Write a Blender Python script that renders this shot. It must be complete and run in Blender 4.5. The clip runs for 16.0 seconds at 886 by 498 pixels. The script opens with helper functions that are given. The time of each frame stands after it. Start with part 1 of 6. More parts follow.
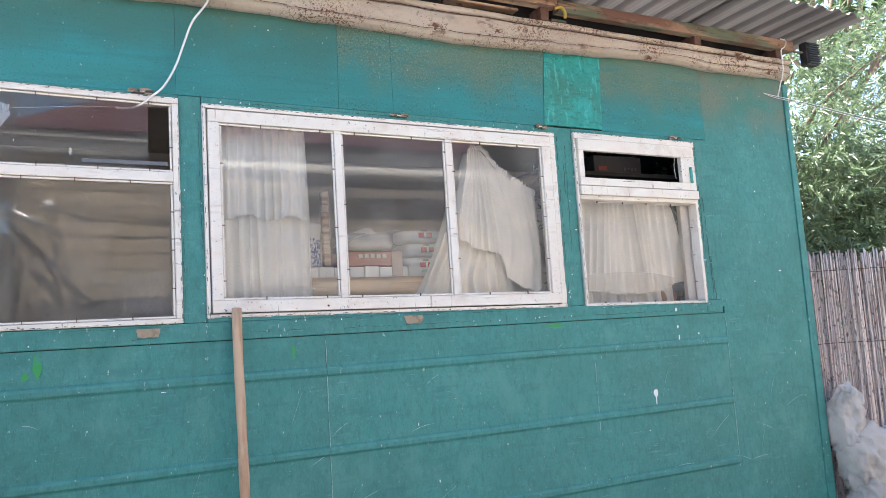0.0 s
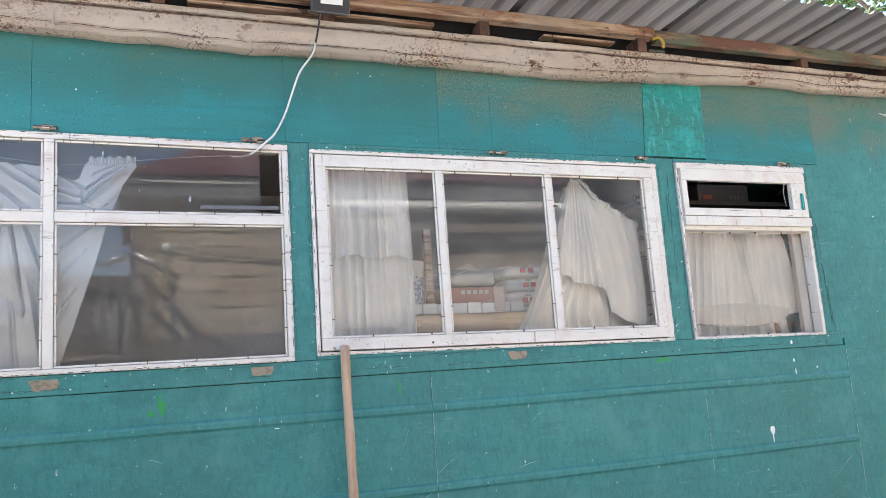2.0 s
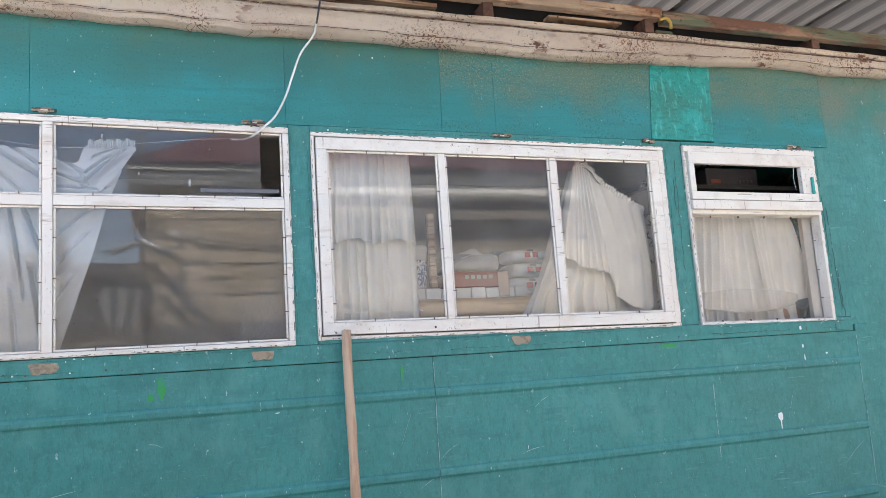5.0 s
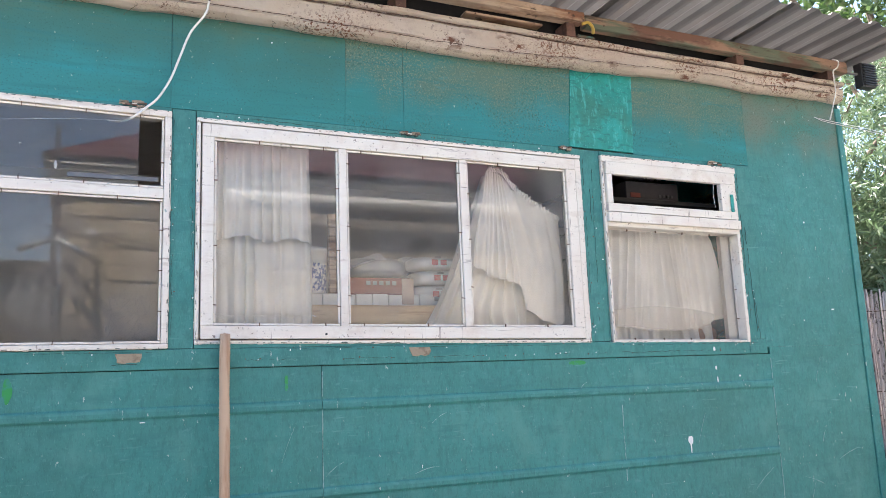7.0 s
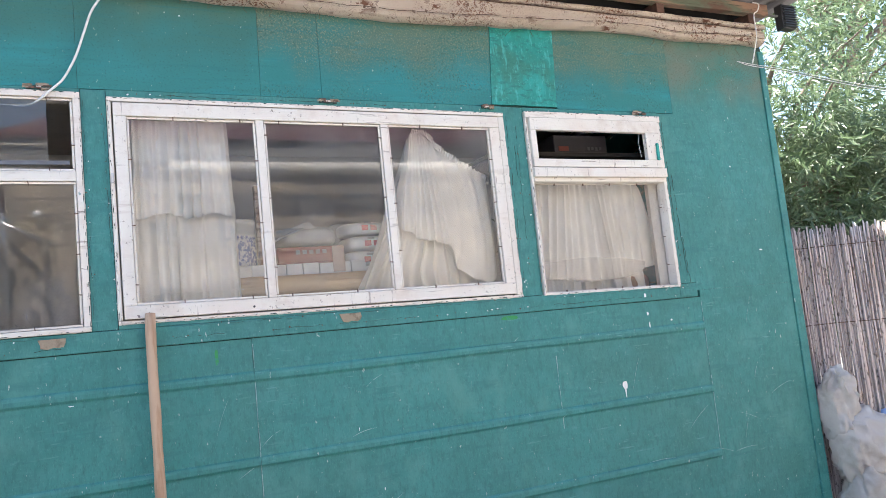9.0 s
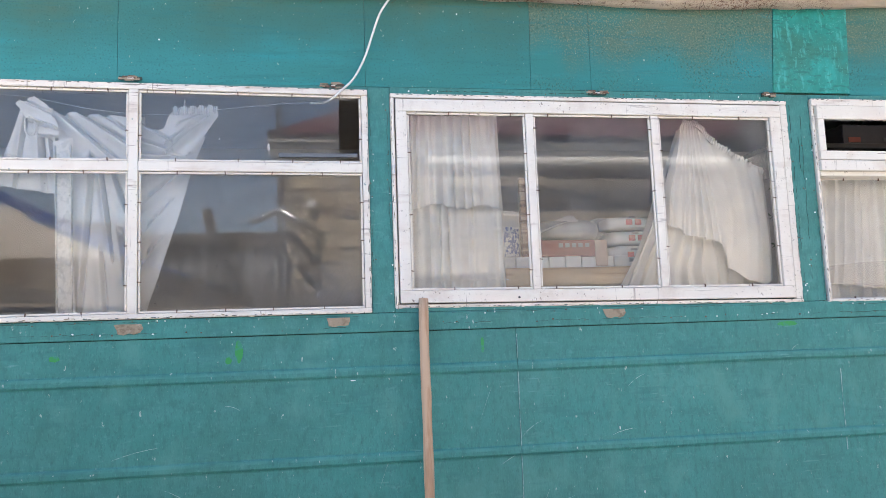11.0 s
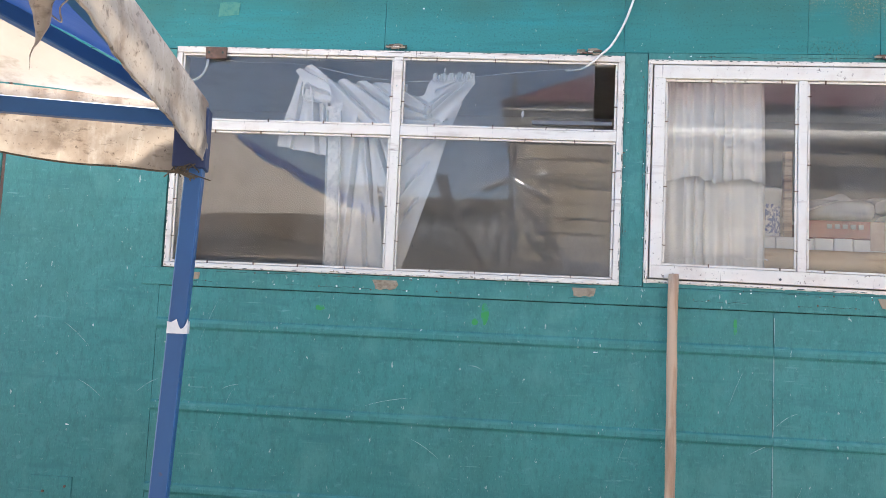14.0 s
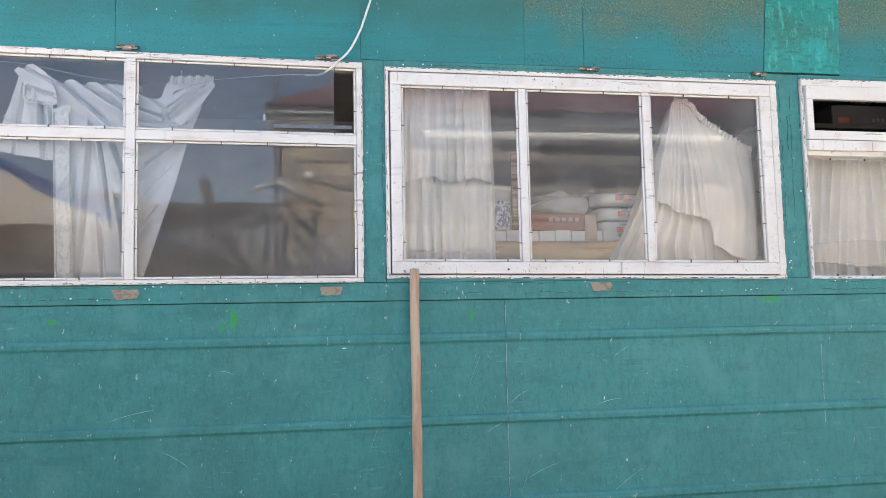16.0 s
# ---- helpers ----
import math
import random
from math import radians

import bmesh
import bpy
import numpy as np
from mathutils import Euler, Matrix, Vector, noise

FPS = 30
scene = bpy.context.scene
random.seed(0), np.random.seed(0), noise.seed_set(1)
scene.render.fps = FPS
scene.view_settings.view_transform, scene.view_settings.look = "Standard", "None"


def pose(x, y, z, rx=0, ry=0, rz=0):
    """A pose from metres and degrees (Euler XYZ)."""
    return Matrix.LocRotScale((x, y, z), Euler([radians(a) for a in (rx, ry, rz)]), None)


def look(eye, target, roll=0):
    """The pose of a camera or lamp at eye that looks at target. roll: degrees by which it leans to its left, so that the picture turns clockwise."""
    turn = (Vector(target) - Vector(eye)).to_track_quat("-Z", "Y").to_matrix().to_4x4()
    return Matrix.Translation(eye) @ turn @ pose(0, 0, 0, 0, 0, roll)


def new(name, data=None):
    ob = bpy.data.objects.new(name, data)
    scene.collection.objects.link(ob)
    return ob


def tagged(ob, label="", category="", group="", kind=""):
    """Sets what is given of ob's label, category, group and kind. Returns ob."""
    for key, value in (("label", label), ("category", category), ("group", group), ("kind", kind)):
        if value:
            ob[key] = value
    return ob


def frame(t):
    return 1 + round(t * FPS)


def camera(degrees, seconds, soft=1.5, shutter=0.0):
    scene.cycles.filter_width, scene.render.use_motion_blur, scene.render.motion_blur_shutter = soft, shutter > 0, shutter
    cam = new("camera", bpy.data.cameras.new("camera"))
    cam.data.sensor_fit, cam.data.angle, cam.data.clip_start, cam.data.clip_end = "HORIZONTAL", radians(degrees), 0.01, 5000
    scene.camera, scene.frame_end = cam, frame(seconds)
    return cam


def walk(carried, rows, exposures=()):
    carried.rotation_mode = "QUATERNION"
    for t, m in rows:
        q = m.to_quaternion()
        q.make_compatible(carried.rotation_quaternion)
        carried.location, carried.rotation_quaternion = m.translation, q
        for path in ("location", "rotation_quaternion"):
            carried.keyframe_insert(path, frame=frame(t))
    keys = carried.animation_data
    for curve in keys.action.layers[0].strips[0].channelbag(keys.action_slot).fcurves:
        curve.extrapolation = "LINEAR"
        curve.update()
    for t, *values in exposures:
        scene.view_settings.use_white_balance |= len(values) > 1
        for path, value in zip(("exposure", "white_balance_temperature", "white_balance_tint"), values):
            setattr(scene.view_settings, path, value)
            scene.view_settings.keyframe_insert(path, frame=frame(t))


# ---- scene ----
cam = camera(58.3, 16.0, soft=0.7)
PATH = [
    (0, (-0.681, -3.322, 1.577), (0.263, -1.573, 1.8), -3.6),
    (0.5, (-0.675, -3.336, 1.584), (0.246, -1.578, 1.837), -3.9),
    (1, (-0.681, -3.338, 1.583), (0.213, -1.57, 1.859), -4.3),
    (1.5, (-0.695, -3.348, 1.589), (0.089, -1.533, 1.89), -4.4),
    (2, (-0.709, -3.34, 1.593), (0.012, -1.502, 1.912), -3.9),
    (2.5, (-0.725, -3.331, 1.59), (-0.077, -1.467, 1.92), -3.7),
    (3, (-0.744, -3.322, 1.594), (-0.219, -1.421, 1.929), -3.3),
    (3.5, (-0.749, -3.335, 1.601), (-0.29, -1.417, 1.938), -3.1),
    (4, (-0.733, -3.338, 1.587), (-0.247, -1.425, 1.908), -3.1),
    (4.5, (-0.697, -3.322, 1.582), (-0.063, -1.45, 1.892), -3.5),
    (5, (-0.659, -3.315, 1.575), (0.035, -1.462, 1.868), -3.8),
    (5.2, (-0.641, -3.315, 1.577), (0.075, -1.469, 1.859), -3.9),
    (7.3, (-0.361, -3.164, 1.548), (0.468, -1.373, 1.873), -2.3),
    (7.5, (-0.348, -3.171, 1.565), (0.485, -1.379, 1.878), -3.5),
    (8, (-0.245, -3.262, 1.573), (0.706, -1.521, 1.830), -5.7),
    (8.2, (-0.225, -3.295, 1.563), (0.729, -1.553, 1.802), -6.1),
    (10.3, (-0.28, -3.258, 1.556), (0.305, -1.359, 1.783), -3.3),
    (10.5, (-0.297, -3.258, 1.556), (0.208, -1.338, 1.791), -3.0),
    (11, (-0.329, -3.23, 1.558), (-0.005, -1.271, 1.801), -2.0),
    (11.5, (-0.356, -3.218, 1.559), (-0.207, -1.236, 1.785), -0.7),
    (12, (-0.373, -3.206, 1.556), (-0.312, -1.218, 1.763), -0.0),
    (12.5, (-0.395, -3.206, 1.555), (-0.393, -1.215, 1.74), 1.1),
    (13, (-0.411, -3.207, 1.553), (-0.463, -1.215, 1.727), 2.2),
    (13.5, (-0.43, -3.204, 1.556), (-0.569, -1.216, 1.722), 2.7),
    (14, (-0.442, -3.212, 1.553), (-0.664, -1.232, 1.718), 2.7),
    (14.5, (-0.423, -3.228, 1.553), (-0.676, -1.253, 1.738), 1.9),
    (15, (-0.379, -3.236, 1.552), (-0.415, -1.246, 1.751), 0.6),
    (15.5, (-0.35, -3.26, 1.545), (-0.153, -1.278, 1.736), 0.0),
    (16, (-0.315, -3.297, 1.541), (0.015, -1.333, 1.719), -1.1),
]
walk(cam, [(t, look(eye, target, roll)) for t, eye, target, roll in PATH], exposures=((0.0, 2.68, 6400, 13), (3.5, 2.66, 6350, 11), (8.0, 2.66, 6400, 13), (13.0, 2.74, 6350, 13), (16.0, 2.70, 6400, 12)))

# ---- light ----
SUN_EL, SUN_AZ = radians(58), radians(-28)   # azimuth from +y towards +x
world = bpy.data.worlds.new("World")
scene.world = world
world.use_nodes = True
sky = world.node_tree.nodes.new("ShaderNodeTexSky")
sky.sky_type = "NISHITA"
sky.sun_disc = False
sky.sun_elevation, sky.sun_rotation = SUN_EL, SUN_AZ
sky.air_density, sky.dust_density, sky.ozone_density = 1.0, 0.8, 1.0
backg = world.node_tree.nodes["Background"]
backg.inputs["Strength"].default_value = 0.095
world.node_tree.links.new(sky.outputs[0], backg.inputs[0])
sun_dir = Vector((math.sin(SUN_AZ) * math.cos(SUN_EL), math.cos(SUN_AZ) * math.cos(SUN_EL), math.sin(SUN_EL)))
sun_data = bpy.data.lights.new("sun", "SUN")
sun_data.energy, sun_data.angle, sun_data.color = 5.0, radians(0.6), (1.0, 0.95, 0.87)
sun = new("sun", sun_data)
sun.matrix_world = look(sun_dir * 30, (0, 0, 0))


# ---- materials ----
def mat(name, color, rough=0.6, metal=0.0, layers=(), bumps=(), spec=0.5, translucent=0.0, clear=0.0, rand=0.0, bands=None):
    """layers: (scale, (sx, sy, sz), colour, low, high, amount), then two heights between which the layer fades in,
    or the scale, low and high of the patches that it gathers in; bumps: (scale, (sx, sy, sz), height in metres)."""
    m = bpy.data.materials.new(name)
    m.use_nodes = True
    nt = m.node_tree
    nd, ln = nt.nodes, nt.links
    bsdf = nd["Principled BSDF"]
    out = nd["Material Output"]
    geo = nd.new("ShaderNodeNewGeometry")

    def mapped(stretch):
        mp = nd.new("ShaderNodeMapping")
        mp.inputs["Scale"].default_value = stretch
        ln.new(geo.outputs["Position"], mp.inputs["Vector"])
        return mp.outputs["Vector"]

    def noise_at(scale, stretch, detail=6.0):
        n = nd.new("ShaderNodeTexNoise")
        n.inputs["Scale"].default_value, n.inputs["Detail"].default_value = scale, detail
        n.inputs["Roughness"].default_value = 0.62
        ln.new(mapped(stretch), n.inputs["Vector"])
        return n.outputs["Fac"]

    rgb = nd.new("ShaderNodeRGB")
    rgb.outputs[0].default_value = (*color, 1)
    col = rgb.outputs[0]
    if rand:
        info = nd.new("ShaderNodeObjectInfo")
        hsv = nd.new("ShaderNodeHueSaturation")
        mr = nd.new("ShaderNodeMapRange")
        mr.inputs["To Min"].default_value, mr.inputs["To Max"].default_value = 1 - rand, 1 + rand
        ln.new(info.outputs["Random"], mr.inputs["Value"])
        ln.new(mr.outputs[0], hsv.inputs["Value"])
        ln.new(col, hsv.inputs["Color"])
        col = hsv.outputs[0]
    for scale, stretch, c2, low, high, amount, *zone in layers:
        mr = nd.new("ShaderNodeMapRange")
        mr.inputs["From Min"].default_value, mr.inputs["From Max"].default_value = low, high
        mr.inputs["To Max"].default_value = amount
        ln.new(noise_at(scale, stretch), mr.inputs["Value"])
        mix = nd.new("ShaderNodeMix")
        mix.data_type = "RGBA"
        fac = mr.outputs[0]
        if len(zone) == 3:
            # spots that gather in patches
            gather = nd.new("ShaderNodeMapRange")
            gather.inputs["From Min"].default_value, gather.inputs["From Max"].default_value = zone[1], zone[2]
            ln.new(noise_at(zone[0], (1, 1, 1.6), 3.0), gather.inputs["Value"])
            mul = nd.new("ShaderNodeMath")
            mul.operation = "MULTIPLY"
            ln.new(fac, mul.inputs[0])
            ln.new(gather.outputs[0], mul.inputs[1])
            fac = mul.outputs[0]
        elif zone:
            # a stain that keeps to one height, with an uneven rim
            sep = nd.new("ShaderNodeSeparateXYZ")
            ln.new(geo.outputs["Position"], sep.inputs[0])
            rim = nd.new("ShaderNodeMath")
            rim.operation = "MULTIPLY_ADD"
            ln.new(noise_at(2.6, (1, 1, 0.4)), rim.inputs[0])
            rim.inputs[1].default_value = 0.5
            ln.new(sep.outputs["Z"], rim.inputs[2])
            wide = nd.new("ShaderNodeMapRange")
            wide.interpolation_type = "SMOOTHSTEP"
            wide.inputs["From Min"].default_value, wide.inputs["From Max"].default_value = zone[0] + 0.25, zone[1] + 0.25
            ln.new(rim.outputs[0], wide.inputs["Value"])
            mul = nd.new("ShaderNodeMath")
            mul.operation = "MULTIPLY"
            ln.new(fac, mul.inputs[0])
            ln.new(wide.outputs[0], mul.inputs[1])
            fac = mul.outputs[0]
        ln.new(fac, mix.inputs[0])
        ln.new(col, mix.inputs[6])
        mix.inputs[7].default_value = (*c2, 1)
        col = mix.outputs[2]
    if bands:
        # highlights of raised edges painted pale at these heights, broken up like scuffs
        sep = nd.new("ShaderNodeSeparateXYZ")
        ln.new(geo.outputs["Position"], sep.inputs[0])
        streak = noise_at(7.0, (0.7, 1, 3.0))
        for h in bands[0]:
            near = nd.new("ShaderNodeMath")
            near.operation = "COMPARE"
            ln.new(sep.outputs["Z"], near.inputs[0])
            near.inputs[1].default_value, near.inputs[2].default_value = h, 0.007
            mr = nd.new("ShaderNodeMapRange")
            mr.inputs["From Min"].default_value, mr.inputs["From Max"].default_value = 0.40, 0.66
            mr.inputs["To Max"].default_value = 0.5
            ln.new(streak, mr.inputs["Value"])
            mul = nd.new("ShaderNodeMath")
            mul.operation = "MULTIPLY"
            ln.new(mr.outputs[0], mul.inputs[0])
            ln.new(near.outputs[0], mul.inputs[1])
            mix = nd.new("ShaderNodeMix")
            mix.data_type = "RGBA"
            ln.new(mul.outputs[0], mix.inputs[0])
            ln.new(col, mix.inputs[6])
            mix.inputs[7].default_value = (*bands[1], 1)
            col = mix.outputs[2]
    ln.new(col, bsdf.inputs["Base Color"])
    bsdf.inputs["Roughness"].default_value = rough
    bsdf.inputs["Metallic"].default_value = metal
    bsdf.inputs["Specular IOR Level"].default_value = spec
    normal = None
    for scale, stretch, height in bumps:
        b = nd.new("ShaderNodeBump")
        b.inputs["Distance"].default_value = height
        b.inputs["Strength"].default_value = 1.0
        ln.new(noise_at(scale, stretch, 4.0), b.inputs["Height"])
        if normal:
            ln.new(normal, b.inputs["Normal"])
        normal = b.outputs[0]
    if normal:
        ln.new(normal, bsdf.inputs["Normal"])
    shader = bsdf.outputs[0]
    if translucent:
        tr = nd.new("ShaderNodeBsdfTranslucent")
        ln.new(col, tr.inputs["Color"])
        mx = nd.new("ShaderNodeMixShader")
        mx.inputs[0].default_value = translucent
        ln.new(shader, mx.inputs[1])
        ln.new(tr.outputs[0], mx.inputs[2])
        shader = mx.outputs[0]
    if clear:
        tp = nd.new("ShaderNodeBsdfTransparent")
        mx = nd.new("ShaderNodeMixShader")
        mx.inputs[0].default_value = clear
        ln.new(shader, mx.inputs[1])
        ln.new(tp.outputs[0], mx.inputs[2])
        shader = mx.outputs[0]
    ln.new(shader, out.inputs["Surface"])
    return m


def glass_material(name, dust):
    m = bpy.data.materials.new(name)
    m.use_nodes = True
    nd, ln = m.node_tree.nodes, m.node_tree.links
    nd.remove(nd["Principled BSDF"])
    out = nd["Material Output"]
    tp = nd.new("ShaderNodeBsdfTransparent")
    tp.inputs["Color"].default_value = (0.975, 0.985, 0.98, 1)
    gl = nd.new("ShaderNodeBsdfGlossy")
    gl.inputs["Roughness"].default_value = 0.0
    geo = nd.new("ShaderNodeNewGeometry")
    fr = nd.new("ShaderNodeFresnel")
    fr.inputs["IOR"].default_value = 1.66
    mx = nd.new("ShaderNodeMixShader")
    ln.new(fr.outputs[0], mx.inputs[0])
    ln.new(tp.outputs[0], mx.inputs[1])
    ln.new(gl.outputs[0], mx.inputs[2])
    df = nd.new("ShaderNodeBsdfDiffuse")
    df.inputs["Color"].default_value = (0.62, 0.6, 0.56, 1)
    cloud = nd.new("ShaderNodeTexNoise")
    cloud.inputs["Scale"].default_value, cloud.inputs["Detail"].default_value = 5.0, 8.0
    ln.new(geo.outputs["Position"], cloud.inputs["Vector"])
    mr = nd.new("ShaderNodeMapRange")
    mr.inputs["From Min"].default_value, mr.inputs["From Max"].default_value = 0.35, 0.8
    mr.inputs["To Min"].default_value, mr.inputs["To Max"].default_value = dust * 0.35, dust * 1.7
    ln.new(cloud.outputs["Fac"], mr.inputs["Value"])
    speck = nd.new("ShaderNodeTexNoise")
    speck.inputs["Scale"].default_value, speck.inputs["Detail"].default_value = 170.0, 2.0
    ln.new(geo.outputs["Position"], speck.inputs["Vector"])
    ms = nd.new("ShaderNodeMapRange")
    ms.inputs["From Min"].default_value, ms.inputs["From Max"].default_value = 0.70, 0.74
    ms.inputs["To Max"].default_value = 0.45
    ln.new(speck.outputs["Fac"], ms.inputs["Value"])
    add = nd.new("ShaderNodeMath")
    ln.new(mr.outputs[0], add.inputs[0])
    ln.new(ms.outputs[0], add.inputs[1])
    m2 = nd.new("ShaderNodeMixShader")
    ln.new(add.outputs[0], m2.inputs[0])
    ln.new(mx.outputs[0], m2.inputs[1])
    ln.new(df.outputs[0], m2.inputs[2])
    ln.new(m2.outputs[0], out.inputs["Surface"])
    return m


ONE = (1, 1, 1)
TEAL, TEAL_PALE, TEAL_DARK = (0.030, 0.205, 0.186), (0.066, 0.280, 0.258), (0.018, 0.120, 0.110)
M_wall = mat("teal_paint", TEAL, 0.62, layers=(
    (1.3, ONE, (0.034, 0.160, 0.135), 0.40, 0.66, 0.85),
    (4.5, (1, 1, 1.4), TEAL_PALE, 0.48, 0.74, 0.45),
    (11.0, (1, 1, 1.2), (0.060, 0.230, 0.220), 0.48, 0.70, 0.40),
    (30.0, (1.4, 1, 0.6), TEAL_DARK, 0.48, 0.66, 0.5),
    (40.0, (0.5, 1, 0.9), (0.10, 0.29, 0.275), 0.60, 0.69, 0.4),
    (120.0, (1.5, 1, 0.5), (0.010, 0.085, 0.078), 0.56, 0.64, 0.32),
    (150.0, (1.4, 1, 0.35), (0.095, 0.28, 0.265), 0.585, 0.64, 0.34),
    (3.4, (1.2, 1, 0.8), (0.075, 0.255, 0.225), 0.54, 0.66, 0.55),
    (7.0, (0.5, 1, 2.4), (0.016, 0.135, 0.135), 0.55, 0.66, 0.45),
    (48.0, (0.12, 1, 1.6), (0.15, 0.34, 0.32), 0.62, 0.66, 0.55, 2.4, 0.50, 0.64),
    (52.0, (1, 1, 0.45), (0.42, 0.48, 0.44), 0.665, 0.695, 0.75)),
    bumps=((220.0, (1, 1, 0.2), 0.0009), (3.0, ONE, 0.004)), bands=None)
M_wall_end = mat("stained_teal_paint", TEAL, 0.62, layers=(
    (1.3, ONE, (0.034, 0.160, 0.135), 0.40, 0.66, 0.85),
    (4.5, (1, 1, 1.4), TEAL_PALE, 0.48, 0.74, 0.45),
    (11.0, (1, 1, 1.2), (0.060, 0.230, 0.220), 0.48, 0.70, 0.40),
    (30.0, (1.4, 1, 0.6), TEAL_DARK, 0.48, 0.66, 0.5),
    (40.0, (0.5, 1, 0.9), (0.10, 0.29, 0.275), 0.60, 0.69, 0.4),
    (120.0, (1.5, 1, 0.5), (0.010, 0.085, 0.078), 0.56, 0.64, 0.32),
    (150.0, (1.4, 1, 0.35), (0.095, 0.28, 0.265), 0.585, 0.64, 0.34),
    (3.4, (1.2, 1, 0.8), (0.075, 0.255, 0.225), 0.54, 0.66, 0.55),
    (7.0, (0.5, 1, 2.4), (0.016, 0.135, 0.135), 0.55, 0.66, 0.45),
    (48.0, (0.12, 1, 1.6), (0.15, 0.34, 0.32), 0.62, 0.66, 0.55, 2.4, 0.50, 0.64),
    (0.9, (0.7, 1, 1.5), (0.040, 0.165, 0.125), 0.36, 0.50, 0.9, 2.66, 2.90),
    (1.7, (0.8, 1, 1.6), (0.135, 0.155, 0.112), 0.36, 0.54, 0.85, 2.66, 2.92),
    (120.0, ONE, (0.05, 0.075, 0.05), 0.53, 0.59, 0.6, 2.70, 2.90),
    (52.0, (1, 1, 0.45), (0.42, 0.48, 0.44), 0.665, 0.695, 0.75)),
    bumps=((220.0, (1, 1, 0.2), 0.0009), (3.0, ONE, 0.004)), bands=None)
# its bands paint the light on the rib crests, along with pale scuffs
M_ribbed = mat("rib_highlight_teal_paint", TEAL, 0.62, layers=(
    (1.3, ONE, (0.034, 0.160, 0.135), 0.40, 0.66, 0.85),
    (4.5, (1, 1, 1.4), TEAL_PALE, 0.48, 0.74, 0.45),
    (11.0, (1, 1, 1.2), (0.060, 0.230, 0.220), 0.48, 0.70, 0.40),
    (30.0, (1.4, 1, 0.6), TEAL_DARK, 0.48, 0.66, 0.5),
    (40.0, (0.5, 1, 0.9), (0.10, 0.29, 0.275), 0.60, 0.69, 0.4),
    (120.0, (1.5, 1, 0.5), (0.010, 0.085, 0.078), 0.56, 0.64, 0.32),
    (150.0, (1.4, 1, 0.35), (0.095, 0.28, 0.265), 0.585, 0.64, 0.34),
    (3.4, (1.2, 1, 0.8), (0.075, 0.255, 0.225), 0.54, 0.66, 0.55),
    (7.0, (0.5, 1, 2.4), (0.016, 0.135, 0.135), 0.55, 0.66, 0.45),
    (48.0, (0.12, 1, 1.6), (0.15, 0.34, 0.32), 0.62, 0.66, 0.55, 2.4, 0.50, 0.64),
    (52.0, (1, 1, 0.45), (0.42, 0.48, 0.44), 0.665, 0.695, 0.75)),
    bumps=((220.0, (1, 1, 0.2), 0.0009), (3.0, ONE, 0.004)), bands=((1.478, 1.136, 0.798, 0.478), (0.075, 0.285, 0.262)))
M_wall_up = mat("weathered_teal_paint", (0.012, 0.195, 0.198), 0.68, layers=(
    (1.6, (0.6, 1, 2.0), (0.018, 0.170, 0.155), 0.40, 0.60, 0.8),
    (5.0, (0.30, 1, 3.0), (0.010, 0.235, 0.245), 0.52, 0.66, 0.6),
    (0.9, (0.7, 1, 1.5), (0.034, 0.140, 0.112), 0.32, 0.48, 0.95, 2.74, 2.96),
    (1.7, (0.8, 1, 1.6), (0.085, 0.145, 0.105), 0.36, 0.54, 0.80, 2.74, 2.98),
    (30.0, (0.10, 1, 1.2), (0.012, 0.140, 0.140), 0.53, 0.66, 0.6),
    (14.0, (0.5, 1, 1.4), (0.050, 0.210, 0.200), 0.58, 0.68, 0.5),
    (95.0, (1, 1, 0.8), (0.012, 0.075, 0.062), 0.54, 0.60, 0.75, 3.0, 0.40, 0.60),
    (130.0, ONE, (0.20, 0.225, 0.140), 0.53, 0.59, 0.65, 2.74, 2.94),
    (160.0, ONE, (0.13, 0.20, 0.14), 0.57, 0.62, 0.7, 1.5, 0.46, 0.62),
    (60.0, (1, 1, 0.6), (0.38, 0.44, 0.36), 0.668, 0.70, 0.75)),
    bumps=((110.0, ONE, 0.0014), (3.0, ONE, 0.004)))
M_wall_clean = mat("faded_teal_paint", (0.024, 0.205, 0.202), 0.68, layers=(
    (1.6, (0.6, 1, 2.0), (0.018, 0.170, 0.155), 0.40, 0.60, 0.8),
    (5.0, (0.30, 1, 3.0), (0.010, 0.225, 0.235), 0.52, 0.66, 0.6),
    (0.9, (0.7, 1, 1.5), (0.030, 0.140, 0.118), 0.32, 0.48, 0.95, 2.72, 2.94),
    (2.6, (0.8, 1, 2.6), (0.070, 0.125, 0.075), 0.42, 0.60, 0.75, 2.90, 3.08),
    (30.0, (0.10, 1, 1.2), (0.012, 0.140, 0.140), 0.53, 0.66, 0.5),
    (120.0, ONE, (0.012, 0.085, 0.075), 0.57, 0.62, 0.5),
    (60.0, (1, 1, 0.6), (0.38, 0.44, 0.36), 0.660, 0.695, 0.75)),
    bumps=((110.0, ONE, 0.0014), (3.0, ONE, 0.004)))
